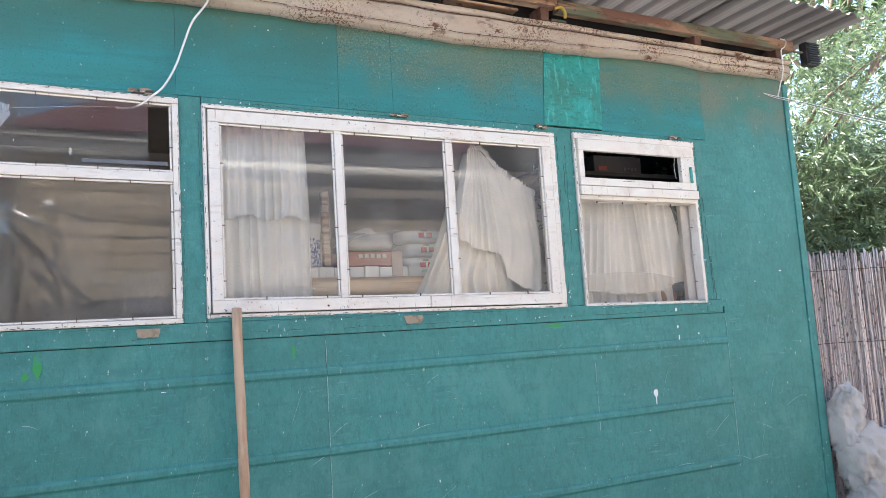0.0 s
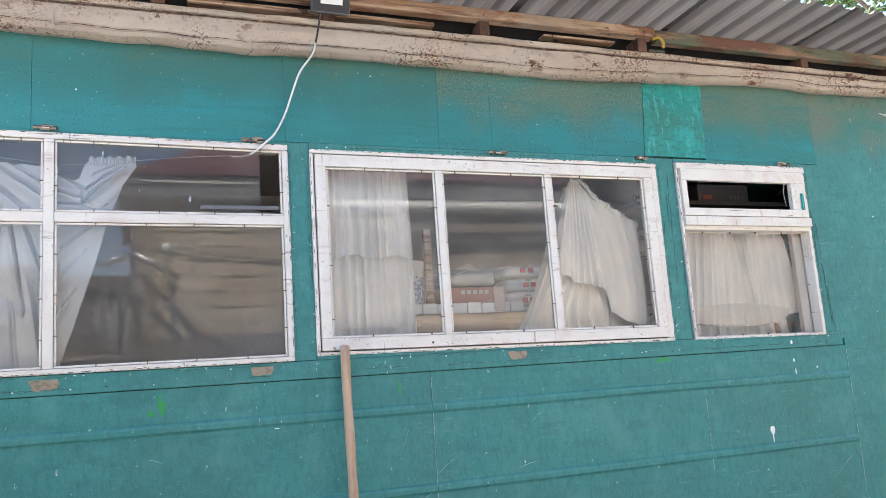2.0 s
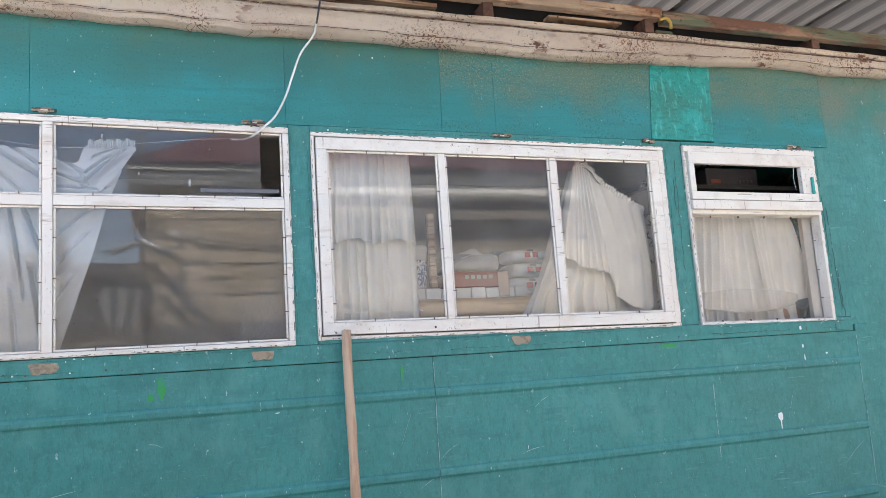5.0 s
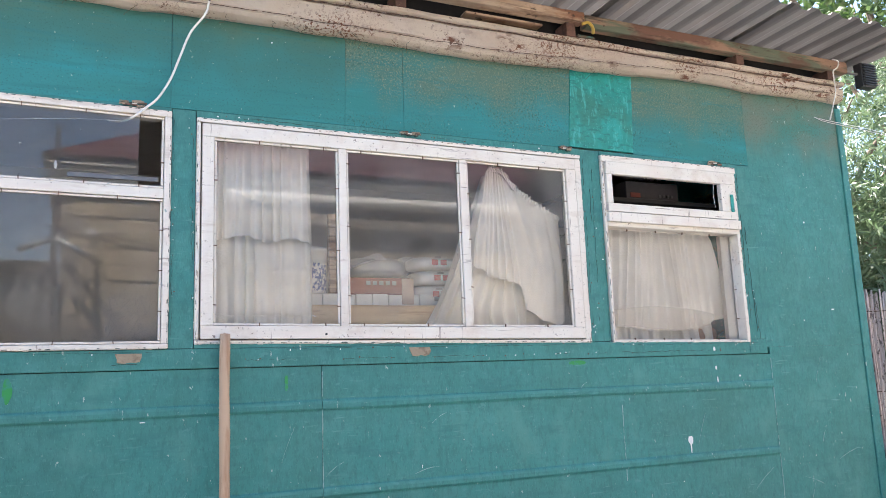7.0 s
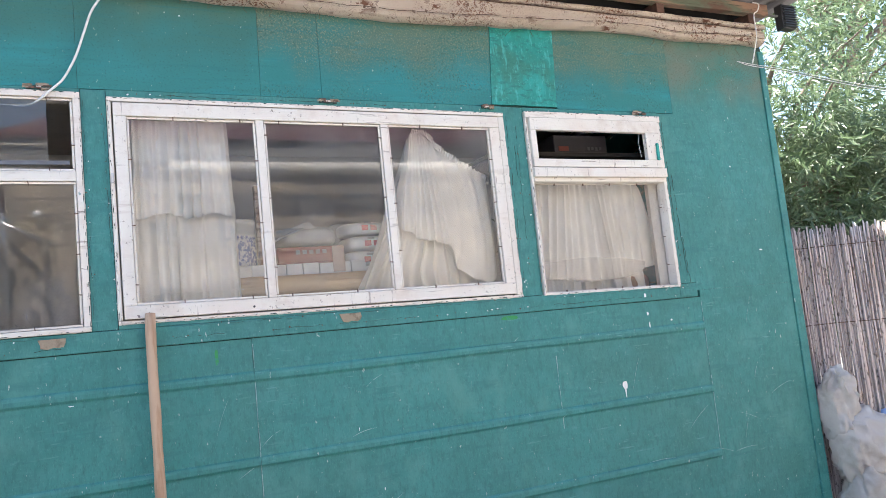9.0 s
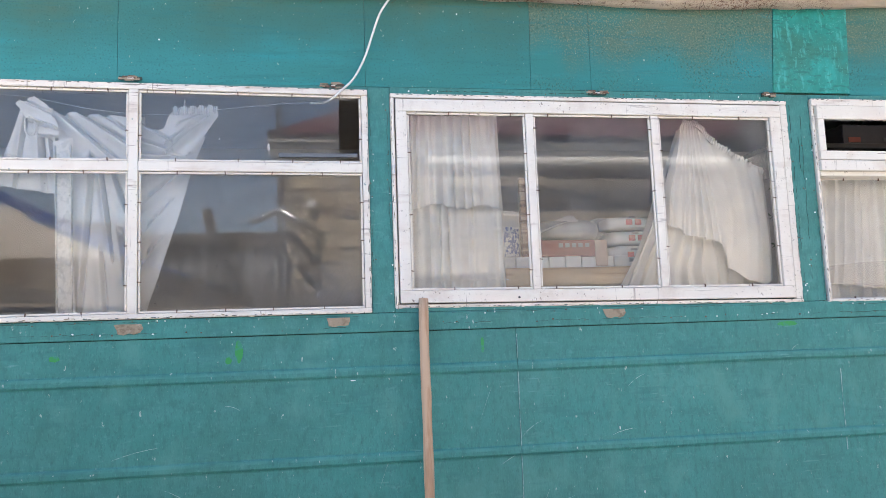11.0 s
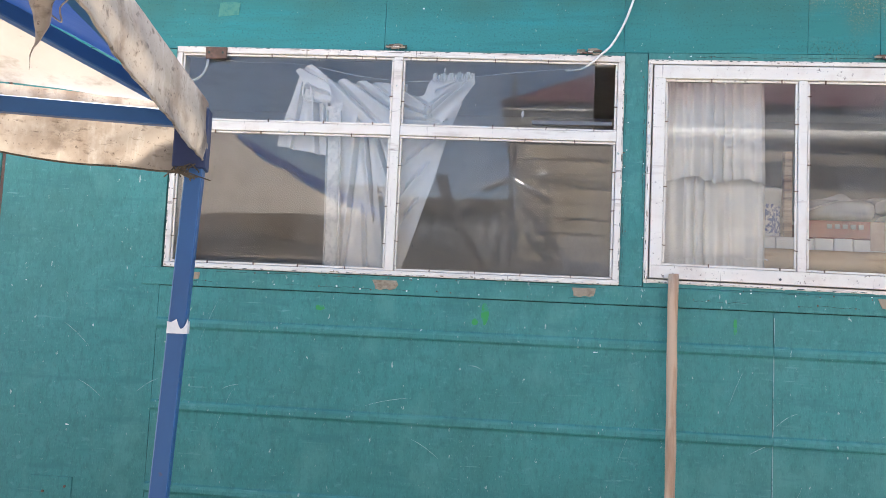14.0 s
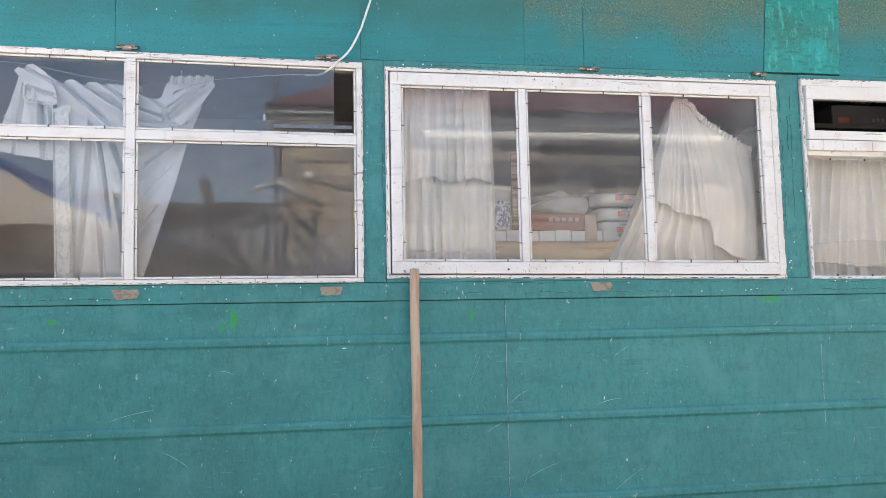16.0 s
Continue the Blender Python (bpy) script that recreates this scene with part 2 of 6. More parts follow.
M_patch = mat("fresh_turquoise_paint", (0.006, 0.215, 0.180), 0.45, layers=(
    (6.0, (2.0, 1, 1), (0.014, 0.300, 0.260), 0.45, 0.62, 0.8),
    (3.0, ONE, (0.030, 0.150, 0.105), 0.54, 0.64, 0.7),
    (26.0, (1.6, 1, 0.4), (0.06, 0.36, 0.32), 0.56, 0.64, 0.75),
    (60.0, (0.4, 1, 1.0), (0.006, 0.120, 0.100), 0.53, 0.62, 0.6),
    (110.0, ONE, (0.10, 0.38, 0.33), 0.60, 0.65, 0.6)),
    bumps=((90.0, (1, 1, 0.3), 0.0022), (22.0, ONE, 0.002)))
M_core = mat("dark_board", (0.022, 0.060, 0.050), 0.85, layers=((20.0, ONE, (0.05, 0.04, 0.03), 0.5, 0.7, 0.6),))
M_white = mat("aged_white_paint", (0.69, 0.65, 0.57), 0.5, layers=(
    (3.0, ONE, (0.66, 0.57, 0.49), 0.45, 0.68, 0.7),
    (14.0, (0.5, 1, 0.5), (0.56, 0.47, 0.39), 0.54, 0.68, 0.6),
    (22.0, (0.16, 1, 1.2), (0.46, 0.38, 0.31), 0.585, 0.66, 0.7, 1.7, 0.42, 0.62),
    (40.0, (0.10, 1, 1.6), (0.15, 0.11, 0.085), 0.635, 0.665, 0.8, 2.3, 0.42, 0.60),
    (40.0, (1.6, 1, 0.10), (0.15, 0.11, 0.085), 0.640, 0.668, 0.7, 2.3, 0.42, 0.60),
    (75.0, ONE, (0.13, 0.095, 0.07), 0.625, 0.660, 0.85, 3.1, 0.42, 0.60),
    (30.0, ONE, (0.05, 0.20, 0.18), 0.690, 0.715, 0.7)),
    bumps=((120.0, (0.3, 1, 1), 0.0012), (26.0, ONE, 0.0018)))
M_rusty = mat("rusty_cream_paint", (0.78, 0.68, 0.56), 0.55, layers=(
    (2.2, (1, 1, 2.0), (0.68, 0.56, 0.45), 0.42, 0.66, 0.8),
    (20.0, (0.8, 1, 1.2), (0.60, 0.48, 0.38), 0.55, 0.70, 0.5),
    (85.0, ONE, (0.24, 0.085, 0.036), 0.535, 0.570, 0.95, 2.6, 0.50, 0.62),
    (150.0, ONE, (0.30, 0.13, 0.065), 0.565, 0.60, 0.9, 1.4, 0.44, 0.60),
    (11.0, (0.6, 1, 1.4), (0.20, 0.07, 0.030), 0.545, 0.575, 0.95, 2.1, 0.55, 0.62),
    (45.0, ONE, (0.16, 0.07, 0.035), 0.60, 0.625, 0.9, 2.8, 0.44, 0.58)),
    bumps=((50.0, ONE, 0.002), (9.0, ONE, 0.006)))
M_rawwood = mat("raw_planed_wood", (0.47, 0.335, 0.23), 0.75, layers=(
    (5.0, (0.3, 2, 3.0), (0.28, 0.155, 0.085), 0.46, 0.58, 0.9),
    (3.0, (0.6, 1, 2.0), (0.19, 0.075, 0.04), 0.54, 0.60, 0.85),
    (28.0, (0.08, 1, 1.6), (0.13, 0.07, 0.04), 0.50, 0.60, 0.8),
    (9.0, (0.8, 1, 1), (0.05, 0.03, 0.02), 0.62, 0.66, 0.9),
    (2.0, ONE, (0.36, 0.29, 0.22), 0.50, 0.62, 0.7)), bumps=((60.0, (0.06, 1, 1), 0.004),), rand=0.15)
M_greenwood = mat("peeling_green_wood", (0.11, 0.125, 0.085), 0.8, layers=(
    (7.0, (0.25, 1, 2.0), (0.30, 0.175, 0.12), 0.47, 0.56, 0.9),
    (4.0, (0.5, 1, 1), (0.12, 0.05, 0.035), 0.54, 0.62, 0.8),
    (50.0, (0.1, 1, 1), (0.05, 0.03, 0.022), 0.56, 0.66, 0.8)), bumps=((70.0, (0.08, 1, 1), 0.003),))
M_redwood = mat("red_brown_block", (0.13, 0.065, 0.045), 0.8, layers=(
    (12.0, ONE, (0.05, 0.025, 0.018), 0.42, 0.6, 0.9), (60.0, ONE, (0.30, 0.16, 0.10), 0.6, 0.75, 0.5)),
    bumps=((60.0, ONE, 0.001),), rand=0.2)
M_roof = mat("galvanised_sheet", (0.19, 0.18, 0.172), 0.55, 0.25, layers=(
    (1.6, (1, 0.35, 1), (0.11, 0.10, 0.095), 0.42, 0.68, 0.8),
    (18.0, (1, 0.12, 1), (0.20, 0.165, 0.14), 0.56, 0.75, 0.6)), bumps=((8.0, ONE, 0.002),))
M_stick = mat("bare_pole_wood", (0.50, 0.345, 0.225), 0.7, layers=(
    (30.0, (1, 1, 0.08), (0.36, 0.20, 0.11), 0.48, 0.62, 0.8),
    (5.0, (1, 1, 0.5), (0.30, 0.19, 0.12), 0.55, 0.75, 0.7),
    (40.0, ONE, (0.10, 0.06, 0.04), 0.70, 0.76, 0.8)), bumps=((60.0, (1, 1, 0.08), 0.001),))
M_net = mat("sheer_net", (0.94, 0.93, 0.90), 0.9, layers=(
    (5.0, ONE, (0.84, 0.82, 0.78), 0.45, 0.7, 0.6), (60.0, ONE, (0.76, 0.74, 0.70), 0.58, 0.66, 0.5)), translucent=0.05, clear=0.05)
M_lacework = mat("lacework", (0.95, 0.94, 0.90), 0.9, layers=(
    (75.0, (1, 1, 0.8), (0.74, 0.74, 0.71), 0.50, 0.56, 0.8),), bumps=((90.0, ONE, 0.002),), translucent=0.04, clear=0.05)
M_curtain = mat("sheer_white_curtain", (0.95, 0.925, 0.88), 0.9, layers=(
    (4.0, ONE, (0.90, 0.87, 0.81), 0.45, 0.7, 0.6),), translucent=0.03, clear=0.015)
M_sheer = mat("lace_curtain", (0.88, 0.84, 0.79), 0.9, layers=(
    (14.0, ONE, (0.80, 0.77, 0.73), 0.5, 0.7, 0.6),), translucent=0.03, clear=0.72)
M_glass = glass_material("window_glass", 0.065)
M_glass_dusty = glass_material("dusty_window_glass", 0.13)
M_inside = mat("interior_plaster", (0.66, 0.63, 0.58), 0.85, layers=(
    (2.5, ONE, (0.52, 0.49, 0.45), 0.45, 0.7, 0.8), (30.0, ONE, (0.25, 0.23, 0.21), 0.62, 0.75, 0.5)))
M_dark = mat("dark_interior", (0.05, 0.045, 0.04), 0.9, layers=((5.0, ONE, (0.02, 0.02, 0.02), 0.4, 0.7, 0.8),))
# near-black, to put the attic gap's shade into colour
M_gap_shade = mat("gap_shade_black", (0.012, 0.012, 0.013), 0.9, layers=((6.0, ONE, (0.03, 0.028, 0.026), 0.5, 0.7, 0.7),))
M_ground = mat("dry_soil", (0.34, 0.315, 0.28), 0.95, layers=(
    (0.8, ONE, (0.26, 0.24, 0.21), 0.45, 0.7, 0.8), (18.0, ONE, (0.42, 0.395, 0.36), 0.55, 0.75, 0.6),
    (60.0, ONE, (0.16, 0.145, 0.12), 0.65, 0.75, 0.6)), bumps=((14.0, ONE, 0.03), (80.0, ONE, 0.008)))
M_reed = mat("weathered_reed", (0.52, 0.44, 0.40), 0.6, layers=(
    (14.0, (1, 1, 0.35), (0.34, 0.25, 0.21), 0.5, 0.68, 0.8), (5.0, (1, 1, 0.4), (0.62, 0.54, 0.47), 0.55, 0.7, 0.7), (55.0, (1, 1, 0.5), (0.09, 0.065, 0.05), 0.56, 0.62, 0.85)),
    bumps=((80.0, (1, 1, 0.1), 0.0006),), rand=0.45)
M_leaf = mat("willow_leaf", (0.115, 0.170, 0.085), 0.34, layers=((1.7, ONE, (0.19, 0.24, 0.14), 0.45, 0.65, 0.8),
    (25.0, ONE, (0.05, 0.09, 0.028), 0.5, 0.7, 0.6)), translucent=0.42)
M_leaf_dark = mat("broad_leaf", (0.045, 0.085, 0.022), 0.45, layers=((2.0, ONE, (0.07, 0.12, 0.03), 0.45, 0.65, 0.8),), translucent=0.35)
M_bark = mat("bark", (0.16, 0.12, 0.09), 0.9, layers=((14.0, (1, 1, 0.2), (0.07, 0.05, 0.04), 0.5, 0.7, 0.8),), bumps=((20.0, (1, 1, 0.2), 0.01),))
M_bag = mat("dirty_white_plastic_sack", (0.78, 0.74, 0.69), 0.30, layers=(
    (3.2, ONE, (0.52, 0.44, 0.36), 0.52, 0.66, 0.7), (9.0, ONE, (0.70, 0.66, 0.63), 0.5, 0.7, 0.6)),
    bumps=((30.0, (1.4, 1, 0.6), 0.005), (70.0, (0.6, 1, 1.5), 0.002)), translucent=0.5)
M_bag_brown = mat("stained_plastic_sack", (0.50, 0.40, 0.32), 0.32, layers=(
    (3.2, ONE, (0.62, 0.58, 0.54), 0.50, 0.62, 0.8), (11.0, ONE, (0.34, 0.24, 0.17), 0.56, 0.7, 0.7)),
    bumps=((30.0, (1.4, 1, 0.6), 0.004), (70.0, (0.6, 1, 1.5), 0.0015)), translucent=0.2)
M_tan = mat("stained_tan_canvas", (0.50, 0.43, 0.35), 0.85, layers=(
    (2.6, (1, 1, 0.7), (0.58, 0.52, 0.43), 0.45, 0.65, 0.8), (7.0, (0.7, 0.7, 1.6), (0.24, 0.17, 0.12), 0.54, 0.66, 0.75),
    (45.0, (0.5, 0.5, 1.2), (0.16, 0.11, 0.08), 0.66, 0.76, 0.7)), bumps=((300.0, ONE, 0.0005), (10.0, ONE, 0.004)), translucent=0.12)
M_valance = mat("mildewed_tan_canvas", (0.46, 0.38, 0.30), 0.9, layers=(
    (2.6, (1, 1, 0.7), (0.42, 0.34, 0.26), 0.45, 0.65, 0.8), (30.0, (1.6, 0.5, 0.30), (0.54, 0.47, 0.39), 0.54, 0.68, 0.7),
    (5.0, (1.2, 0.8, 1.0), (0.20, 0.135, 0.09), 0.46, 0.58, 0.9, 1.6, 0.38, 0.58), (16.0, (1.0, 0.6, 1.4), (0.14, 0.10, 0.07), 0.56, 0.66, 0.75, 2.2, 0.44, 0.62),
    (45.0, (0.5, 0.5, 1.2), (0.12, 0.085, 0.06), 0.58, 0.70, 0.8), (90.0, ONE, (0.10, 0.07, 0.05), 0.62, 0.67, 0.7)), bumps=((300.0, ONE, 0.0005), (14.0, ONE, 0.005)), translucent=0.25)
M_bluecloth = mat("blue_tarpaulin", (0.020, 0.070, 0.26), 0.6, layers=((3.0, ONE, (0.018, 0.060, 0.21), 0.45, 0.7, 0.7),),
    bumps=((9.0, ONE, 0.004),), translucent=0.10)
M_bluesteel = mat("blue_painted_steel", (0.028, 0.098, 0.245), 0.42, layers=(
    (6.0, ONE, (0.028, 0.080, 0.20), 0.45, 0.7, 0.7), (70.0, ONE, (0.22, 0.26, 0.36), 0.73, 0.78, 0.7),
    (20.0, ONE, (0.14, 0.07, 0.05), 0.70, 0.77, 0.7)))
M_navy = mat("dark_navy_steel", (0.016, 0.028, 0.085), 0.5, layers=((14.0, ONE, (0.08, 0.045, 0.035), 0.58, 0.7, 0.8),))
M_rust = mat("rusty_iron", (0.11, 0.065, 0.045), 0.8, layers=((30.0, ONE, (0.22, 0.12, 0.08), 0.5, 0.7, 0.8),), bumps=((70.0, ONE, 0.001),))
M_black = mat("black_plastic", (0.022, 0.023, 0.026), 0.5, layers=((20.0, ONE, (0.05, 0.05, 0.05), 0.55, 0.7, 0.5),))
M_grey = mat("grey_metal", (0.13, 0.135, 0.14), 0.4, 0.4, layers=((25.0, ONE, (0.2, 0.2, 0.2), 0.55, 0.7, 0.5),))
M_cable = mat("white_cable", (0.72, 0.71, 0.68), 0.5, layers=((20.0, ONE, (0.5, 0.47, 0.43), 0.5, 0.7, 0.7),))
M_lens = mat("frosted_lens", (0.82, 0.83, 0.84), 0.2, layers=((12.0, ONE, (0.70, 0.71, 0.72), 0.5, 0.7, 0.5),))
M_bareboard = mat("bare_weathered_wood", (0.125, 0.098, 0.062), 0.85, layers=(
    (30.0, ONE, (0.055, 0.042, 0.028), 0.42, 0.6, 0.9), (18.0, ONE, (0.035, 0.15, 0.14), 0.60, 0.63, 0.8), (60.0, ONE, (0.45, 0.38, 0.28), 0.62, 0.75, 0.6)), bumps=((60.0, ONE, 0.002),))
M_notch = mat("splintered_pale_wood", (0.30, 0.24, 0.165), 0.85, layers=(
    (30.0, ONE, (0.16, 0.12, 0.08), 0.46, 0.62, 0.9), (60.0, (0.4, 1, 1), (0.42, 0.36, 0.28), 0.55, 0.68, 0.7)), bumps=((60.0, ONE, 0.003),))
M_smudge = mat("pale_green_smudge", (0.075, 0.245, 0.185), 0.7, layers=((40.0, ONE, (0.03, 0.19, 0.17), 0.45, 0.62, 0.8),))
M_steel = mat("galvanised_hardware", (0.55, 0.55, 0.54), 0.35, 0.8, layers=((30.0, ONE, (0.35, 0.33, 0.3), 0.5, 0.7, 0.6),))
M_stone = mat("shell_limestone_block", (0.50, 0.41, 0.295), 0.9, layers=(
    (3.0, ONE, (0.40, 0.33, 0.24), 0.45, 0.65, 0.8), (14.0, (1, 1, 3.0), (0.30, 0.24, 0.18), 0.60, 0.68, 0.7), (26.0, ONE, (0.62, 0.53, 0.40), 0.55, 0.75, 0.6)), bumps=((40.0, ONE, 0.010),), rand=0.26)
M_mortar = mat("cement_mortar", (0.30, 0.26, 0.21), 0.95, layers=((2.2, ONE, (0.27, 0.235, 0.195), 0.50, 0.60, 0.9), (12.0, ONE, (0.26, 0.22, 0.18), 0.5, 0.7, 0.7)), bumps=((30.0, ONE, 0.006),))
M_redroof = mat("red_metal_roofing", (0.11, 0.030, 0.038), 0.6, layers=((1.2, ONE, (0.11, 0.03, 0.035), 0.45, 0.7, 0.7),))
M_fascia = mat("grey_soffit_board", (0.20, 0.20, 0.20), 0.8, layers=((3.0, ONE, (0.14, 0.14, 0.14), 0.45, 0.7, 0.7),))
M_gutter = mat("white_gutter_paint", (0.72, 0.68, 0.60), 0.55, layers=((3.0, (0.3, 1, 1), (0.55, 0.50, 0.42), 0.5, 0.7, 0.7),))
M_zinc = mat("weathered_corrugated_fence", (0.27, 0.28, 0.29), 0.6, 0.3, layers=(
    (2.0, (1, 1, 0.4), (0.17, 0.165, 0.16), 0.45, 0.65, 0.8), (12.0, (1, 1, 0.3), (0.22, 0.13, 0.09), 0.62, 0.74, 0.7)))
M_tarred = mat("dark_tarred_wood", (0.055, 0.052, 0.055), 0.8, layers=((9.0, ONE, (0.09, 0.08, 0.075), 0.5, 0.7, 0.7),))
M_log = mat("peeled_log", (0.60, 0.42, 0.24), 0.7, layers=(
    (10.0, (0.2, 1, 2), (0.34, 0.19, 0.09), 0.48, 0.60, 0.85), (50.0, (0.2, 1, 1), (0.2, 0.12, 0.06), 0.64, 0.75, 0.6)), bumps=((30.0, (0.1, 1, 1), 0.002),))
M_tile = mat("white_block", (0.74, 0.74, 0.71), 0.5, layers=((20.0, ONE, (0.6, 0.6, 0.57), 0.5, 0.7, 0.5),))
M_box_red = mat("faded_red_carton", (0.24, 0.065, 0.05), 0.6, layers=((8.0, ONE, (0.17, 0.05, 0.04), 0.45, 0.7, 0.7),))
M_paper = mat("white_paper_sack", (0.70, 0.70, 0.70), 0.6, layers=((9.0, ONE, (0.55, 0.55, 0.56), 0.45, 0.7, 0.7),), bumps=((16.0, ONE, 0.006),))
M_greybag = mat("grey_film_wrap", (0.36, 0.38, 0.39), 0.35, layers=((12.0, ONE, (0.24, 0.25, 0.26), 0.45, 0.7, 0.8),), bumps=((24.0, ONE, 0.006),))
M_red = mat("red_print", (0.50, 0.03, 0.04), 0.6)
M_blueprint = mat("blue_print", (0.06, 0.12, 0.30), 0.6)
M_bucket = mat("white_plastic_bucket", (0.70, 0.70, 0.67), 0.4, layers=((9.0, ONE, (0.58, 0.57, 0.52), 0.5, 0.7, 0.6),))
M_blackbox = mat("dark_carton", (0.060, 0.058, 0.066), 0.7, layers=((9.0, ONE, (0.09, 0.08, 0.085), 0.5, 0.7, 0.6),))
M_greydash = mat("pale_print", (0.35, 0.34, 0.33), 0.7)
M_brightgreen = mat("bright_green_brush_mark", (0.02, 0.26, 0.06), 0.6, layers=((30.0, ONE, TEAL, 0.5, 0.65, 0.9),))
M_splash = mat("white_paint_splash", (0.74, 0.75, 0.74), 0.5, layers=((60.0, ONE, (0.55, 0.58, 0.56), 0.5, 0.7, 0.5),))
M_scratch = mat("pale_scrape", (0.30, 0.42, 0.40), 0.7, layers=((50.0, ONE, TEAL, 0.5, 0.62, 0.9),))


# ---- geometry helpers ----
def mesh_of(bm, name, material, smooth=False):
    me = bpy.data.meshes.new(name)
    bmesh.ops.recalc_face_normals(bm, faces=bm.faces)
    bm.to_mesh(me)
    bm.free()
    if material:
        me.materials.append(material)
    if smooth:
        for p in me.polygons:
            p.use_smooth = True
    return me


def part(name, bm, material, parent=None, label="", smooth=False):
    ob = new(name, mesh_of(bm, name, material, smooth))
    if parent:
        ob.parent = parent
    return tagged(ob, label)


def empty(name, label, category, group="", kind="", at=(0, 0, 0)):
    ob = new(name)
    ob.empty_display_size = 0.1
    ob.location = at
    return tagged(ob, label, category, group, kind)


def hexa(bm, pts):
    """Eight corners: four in front (going round), four behind."""
    v = [bm.verts.new(p) for p in pts]
    for f in ((0, 1, 2, 3), (7, 6, 5, 4), (0, 4, 5, 1), (1, 5, 6, 2), (2, 6, 7, 3), (3, 7, 4, 0)):
        bm.faces.new([v[i] for i in f])
    return v


def box(bm, x0, x1, y0, y1, z0, z1):
    return hexa(bm, [(x0, y0, z0), (x1, y0, z0), (x1, y0, z1), (x0, y0, z1), (x0, y1, z0), (x1, y1, z0), (x1, y1, z1), (x0, y1, z1)])


def bevel(bm, width, segments=1):
    bmesh.ops.bevel(bm, geom=list(bm.edges), offset=width, segments=segments, profile=0.6, affect="EDGES")
    return bm


def boxed(x0, x1, y0, y1, z0, z1, width=0.003, segments=1):
    bm = bmesh.new()
    box(bm, x0, x1, y0, y1, z0, z1)
    return bevel(bm, width, segments) if width else bm


def sheet(bm, nu, nv, fn, closed_u=False):
    """A grid of faces through fn(u, v), u and v from 0 to 1."""
    cols = nu if closed_u else nu + 1
    vs = [[bm.verts.new(fn(i / nu, j / nv)) for i in range(cols)] for j in range(nv + 1)]
    for j in range(nv):
        for i in range(nu):
            k = (i + 1) % cols
            bm.faces.new((vs[j][i], vs[j][k], vs[j + 1][k], vs[j + 1][i]))
    return bm


def tube(bm, path, radius, sides=8, caps=True):
    """A round bar along a path of points; radius may be a list."""
    pts = [Vector(p) for p in path]
    rad = radius if isinstance(radius, (list, tuple)) else [radius] * len(pts)
    rings, side = [], None
    for i, p in enumerate(pts):
        d = (pts[min(i + 1, len(pts) - 1)] - pts[max(i - 1, 0)]).normalized()
        if side is None:
            side = d.orthogonal().normalized()
        side = (side - d * side.dot(d)).normalized()
        up = d.cross(side)
        rings.append([bm.verts.new(p + rad[i] * (math.cos(a) * side + math.sin(a) * up)) for a in (2 * math.pi * k / sides for k in range(sides))])
    for a, b in zip(rings, rings[1:]):
        for k in range(sides):
            bm.faces.new((a[k], a[(k + 1) % sides], b[(k + 1) % sides], b[k]))
    if caps:
        bm.faces.new(rings[0][::-1])
        bm.faces.new(rings[-1])
    return bm


def along(points, s):
    """The point at s (0 to 1) of a polyline, by equal steps of its corners."""
    k = min(int(s * (len(points) - 1)), len(points) - 2)
    f = s * (len(points) - 1) - k
    return Vector(points[k]).lerp(Vector(points[k + 1]), f)


def smooth_path(points, n):
    """Catmull-Rom through the points."""
    p = [Vector(q) for q in points]
    p = [2 * p[0] - p[1]] + p + [2 * p[-1] - p[-2]]
    out = []
    for i in range(n + 1):
        s = i / n * (len(p) - 3)
        k = min(int(s), len(p) - 4)
        t = s - k
        a, b, c, d = p[k:k + 4]
        out.append(0.5 * ((2 * b) + (c - a) * t + (2 * a - 5 * b + 4 * c - d) * t * t + (3 * b - a - 3 * c + d) * t ** 3))
    return out


def wob(x, y, z, scale=1.0):
    return noise.noise(Vector((x, y, z)) * scale)


# ---- ground ----
bm = bmesh.new()
sheet(bm, 60, 60, lambda u, v: ((u - 0.5) * 400 * abs(2 * u - 1) ** 1.5 if 0 else (2 * u - 1) ** 3 * 300, (2 * v - 1) ** 3 * 300, 0.0))
tagged(part("ground", bm, M_ground), "dry trodden soil of a yard", "ground", kind="structure")

# ---- the cabin's walls ----
X_LEFT, X_RIGHT, DEPTH = -6.2, 3.715, 2.45
FLOOR_Z, TOP_Z = 0.62, 3.10

# outline of the openings: top left, top right, bottom right, bottom left, as (x, z)
LW = ((-1.993, 2.656), (-0.095, 2.632), (-0.095, 1.702), (-1.985, 1.703))
BW = ((0.0, 2.620), (1.814, 2.615), (1.816, 1.698), (0.0, 1.718))
RW = ((1.934, 2.627), (2.806, 2.625), (2.810, 1.686), (1.938, 1.697))

front = empty("wall_front", "teal painted panel wall of a raised cabin", "wall", kind="structure")
bm = bmesh.new()
xs = [X_LEFT, LW[3][0], LW[1][0], BW[0][0], BW[1][0], RW[0][0], RW[1][0], X_RIGHT - 0.01]
for a, b, hole in zip(xs, xs[1:], (None, LW, None, BW, None, RW, None)):
    if hole:
        box(bm, a, b, 0.013, 0.09, 0.35, hole[3][1] + 0.004)
        box(bm, a, b, 0.013, 0.09, hole[0][1] - 0.006, TOP_Z)
    else:
        box(bm, a, b, 0.013, 0.09, 0.35, TOP_Z)
part("wall_core", bm, M_core, front)


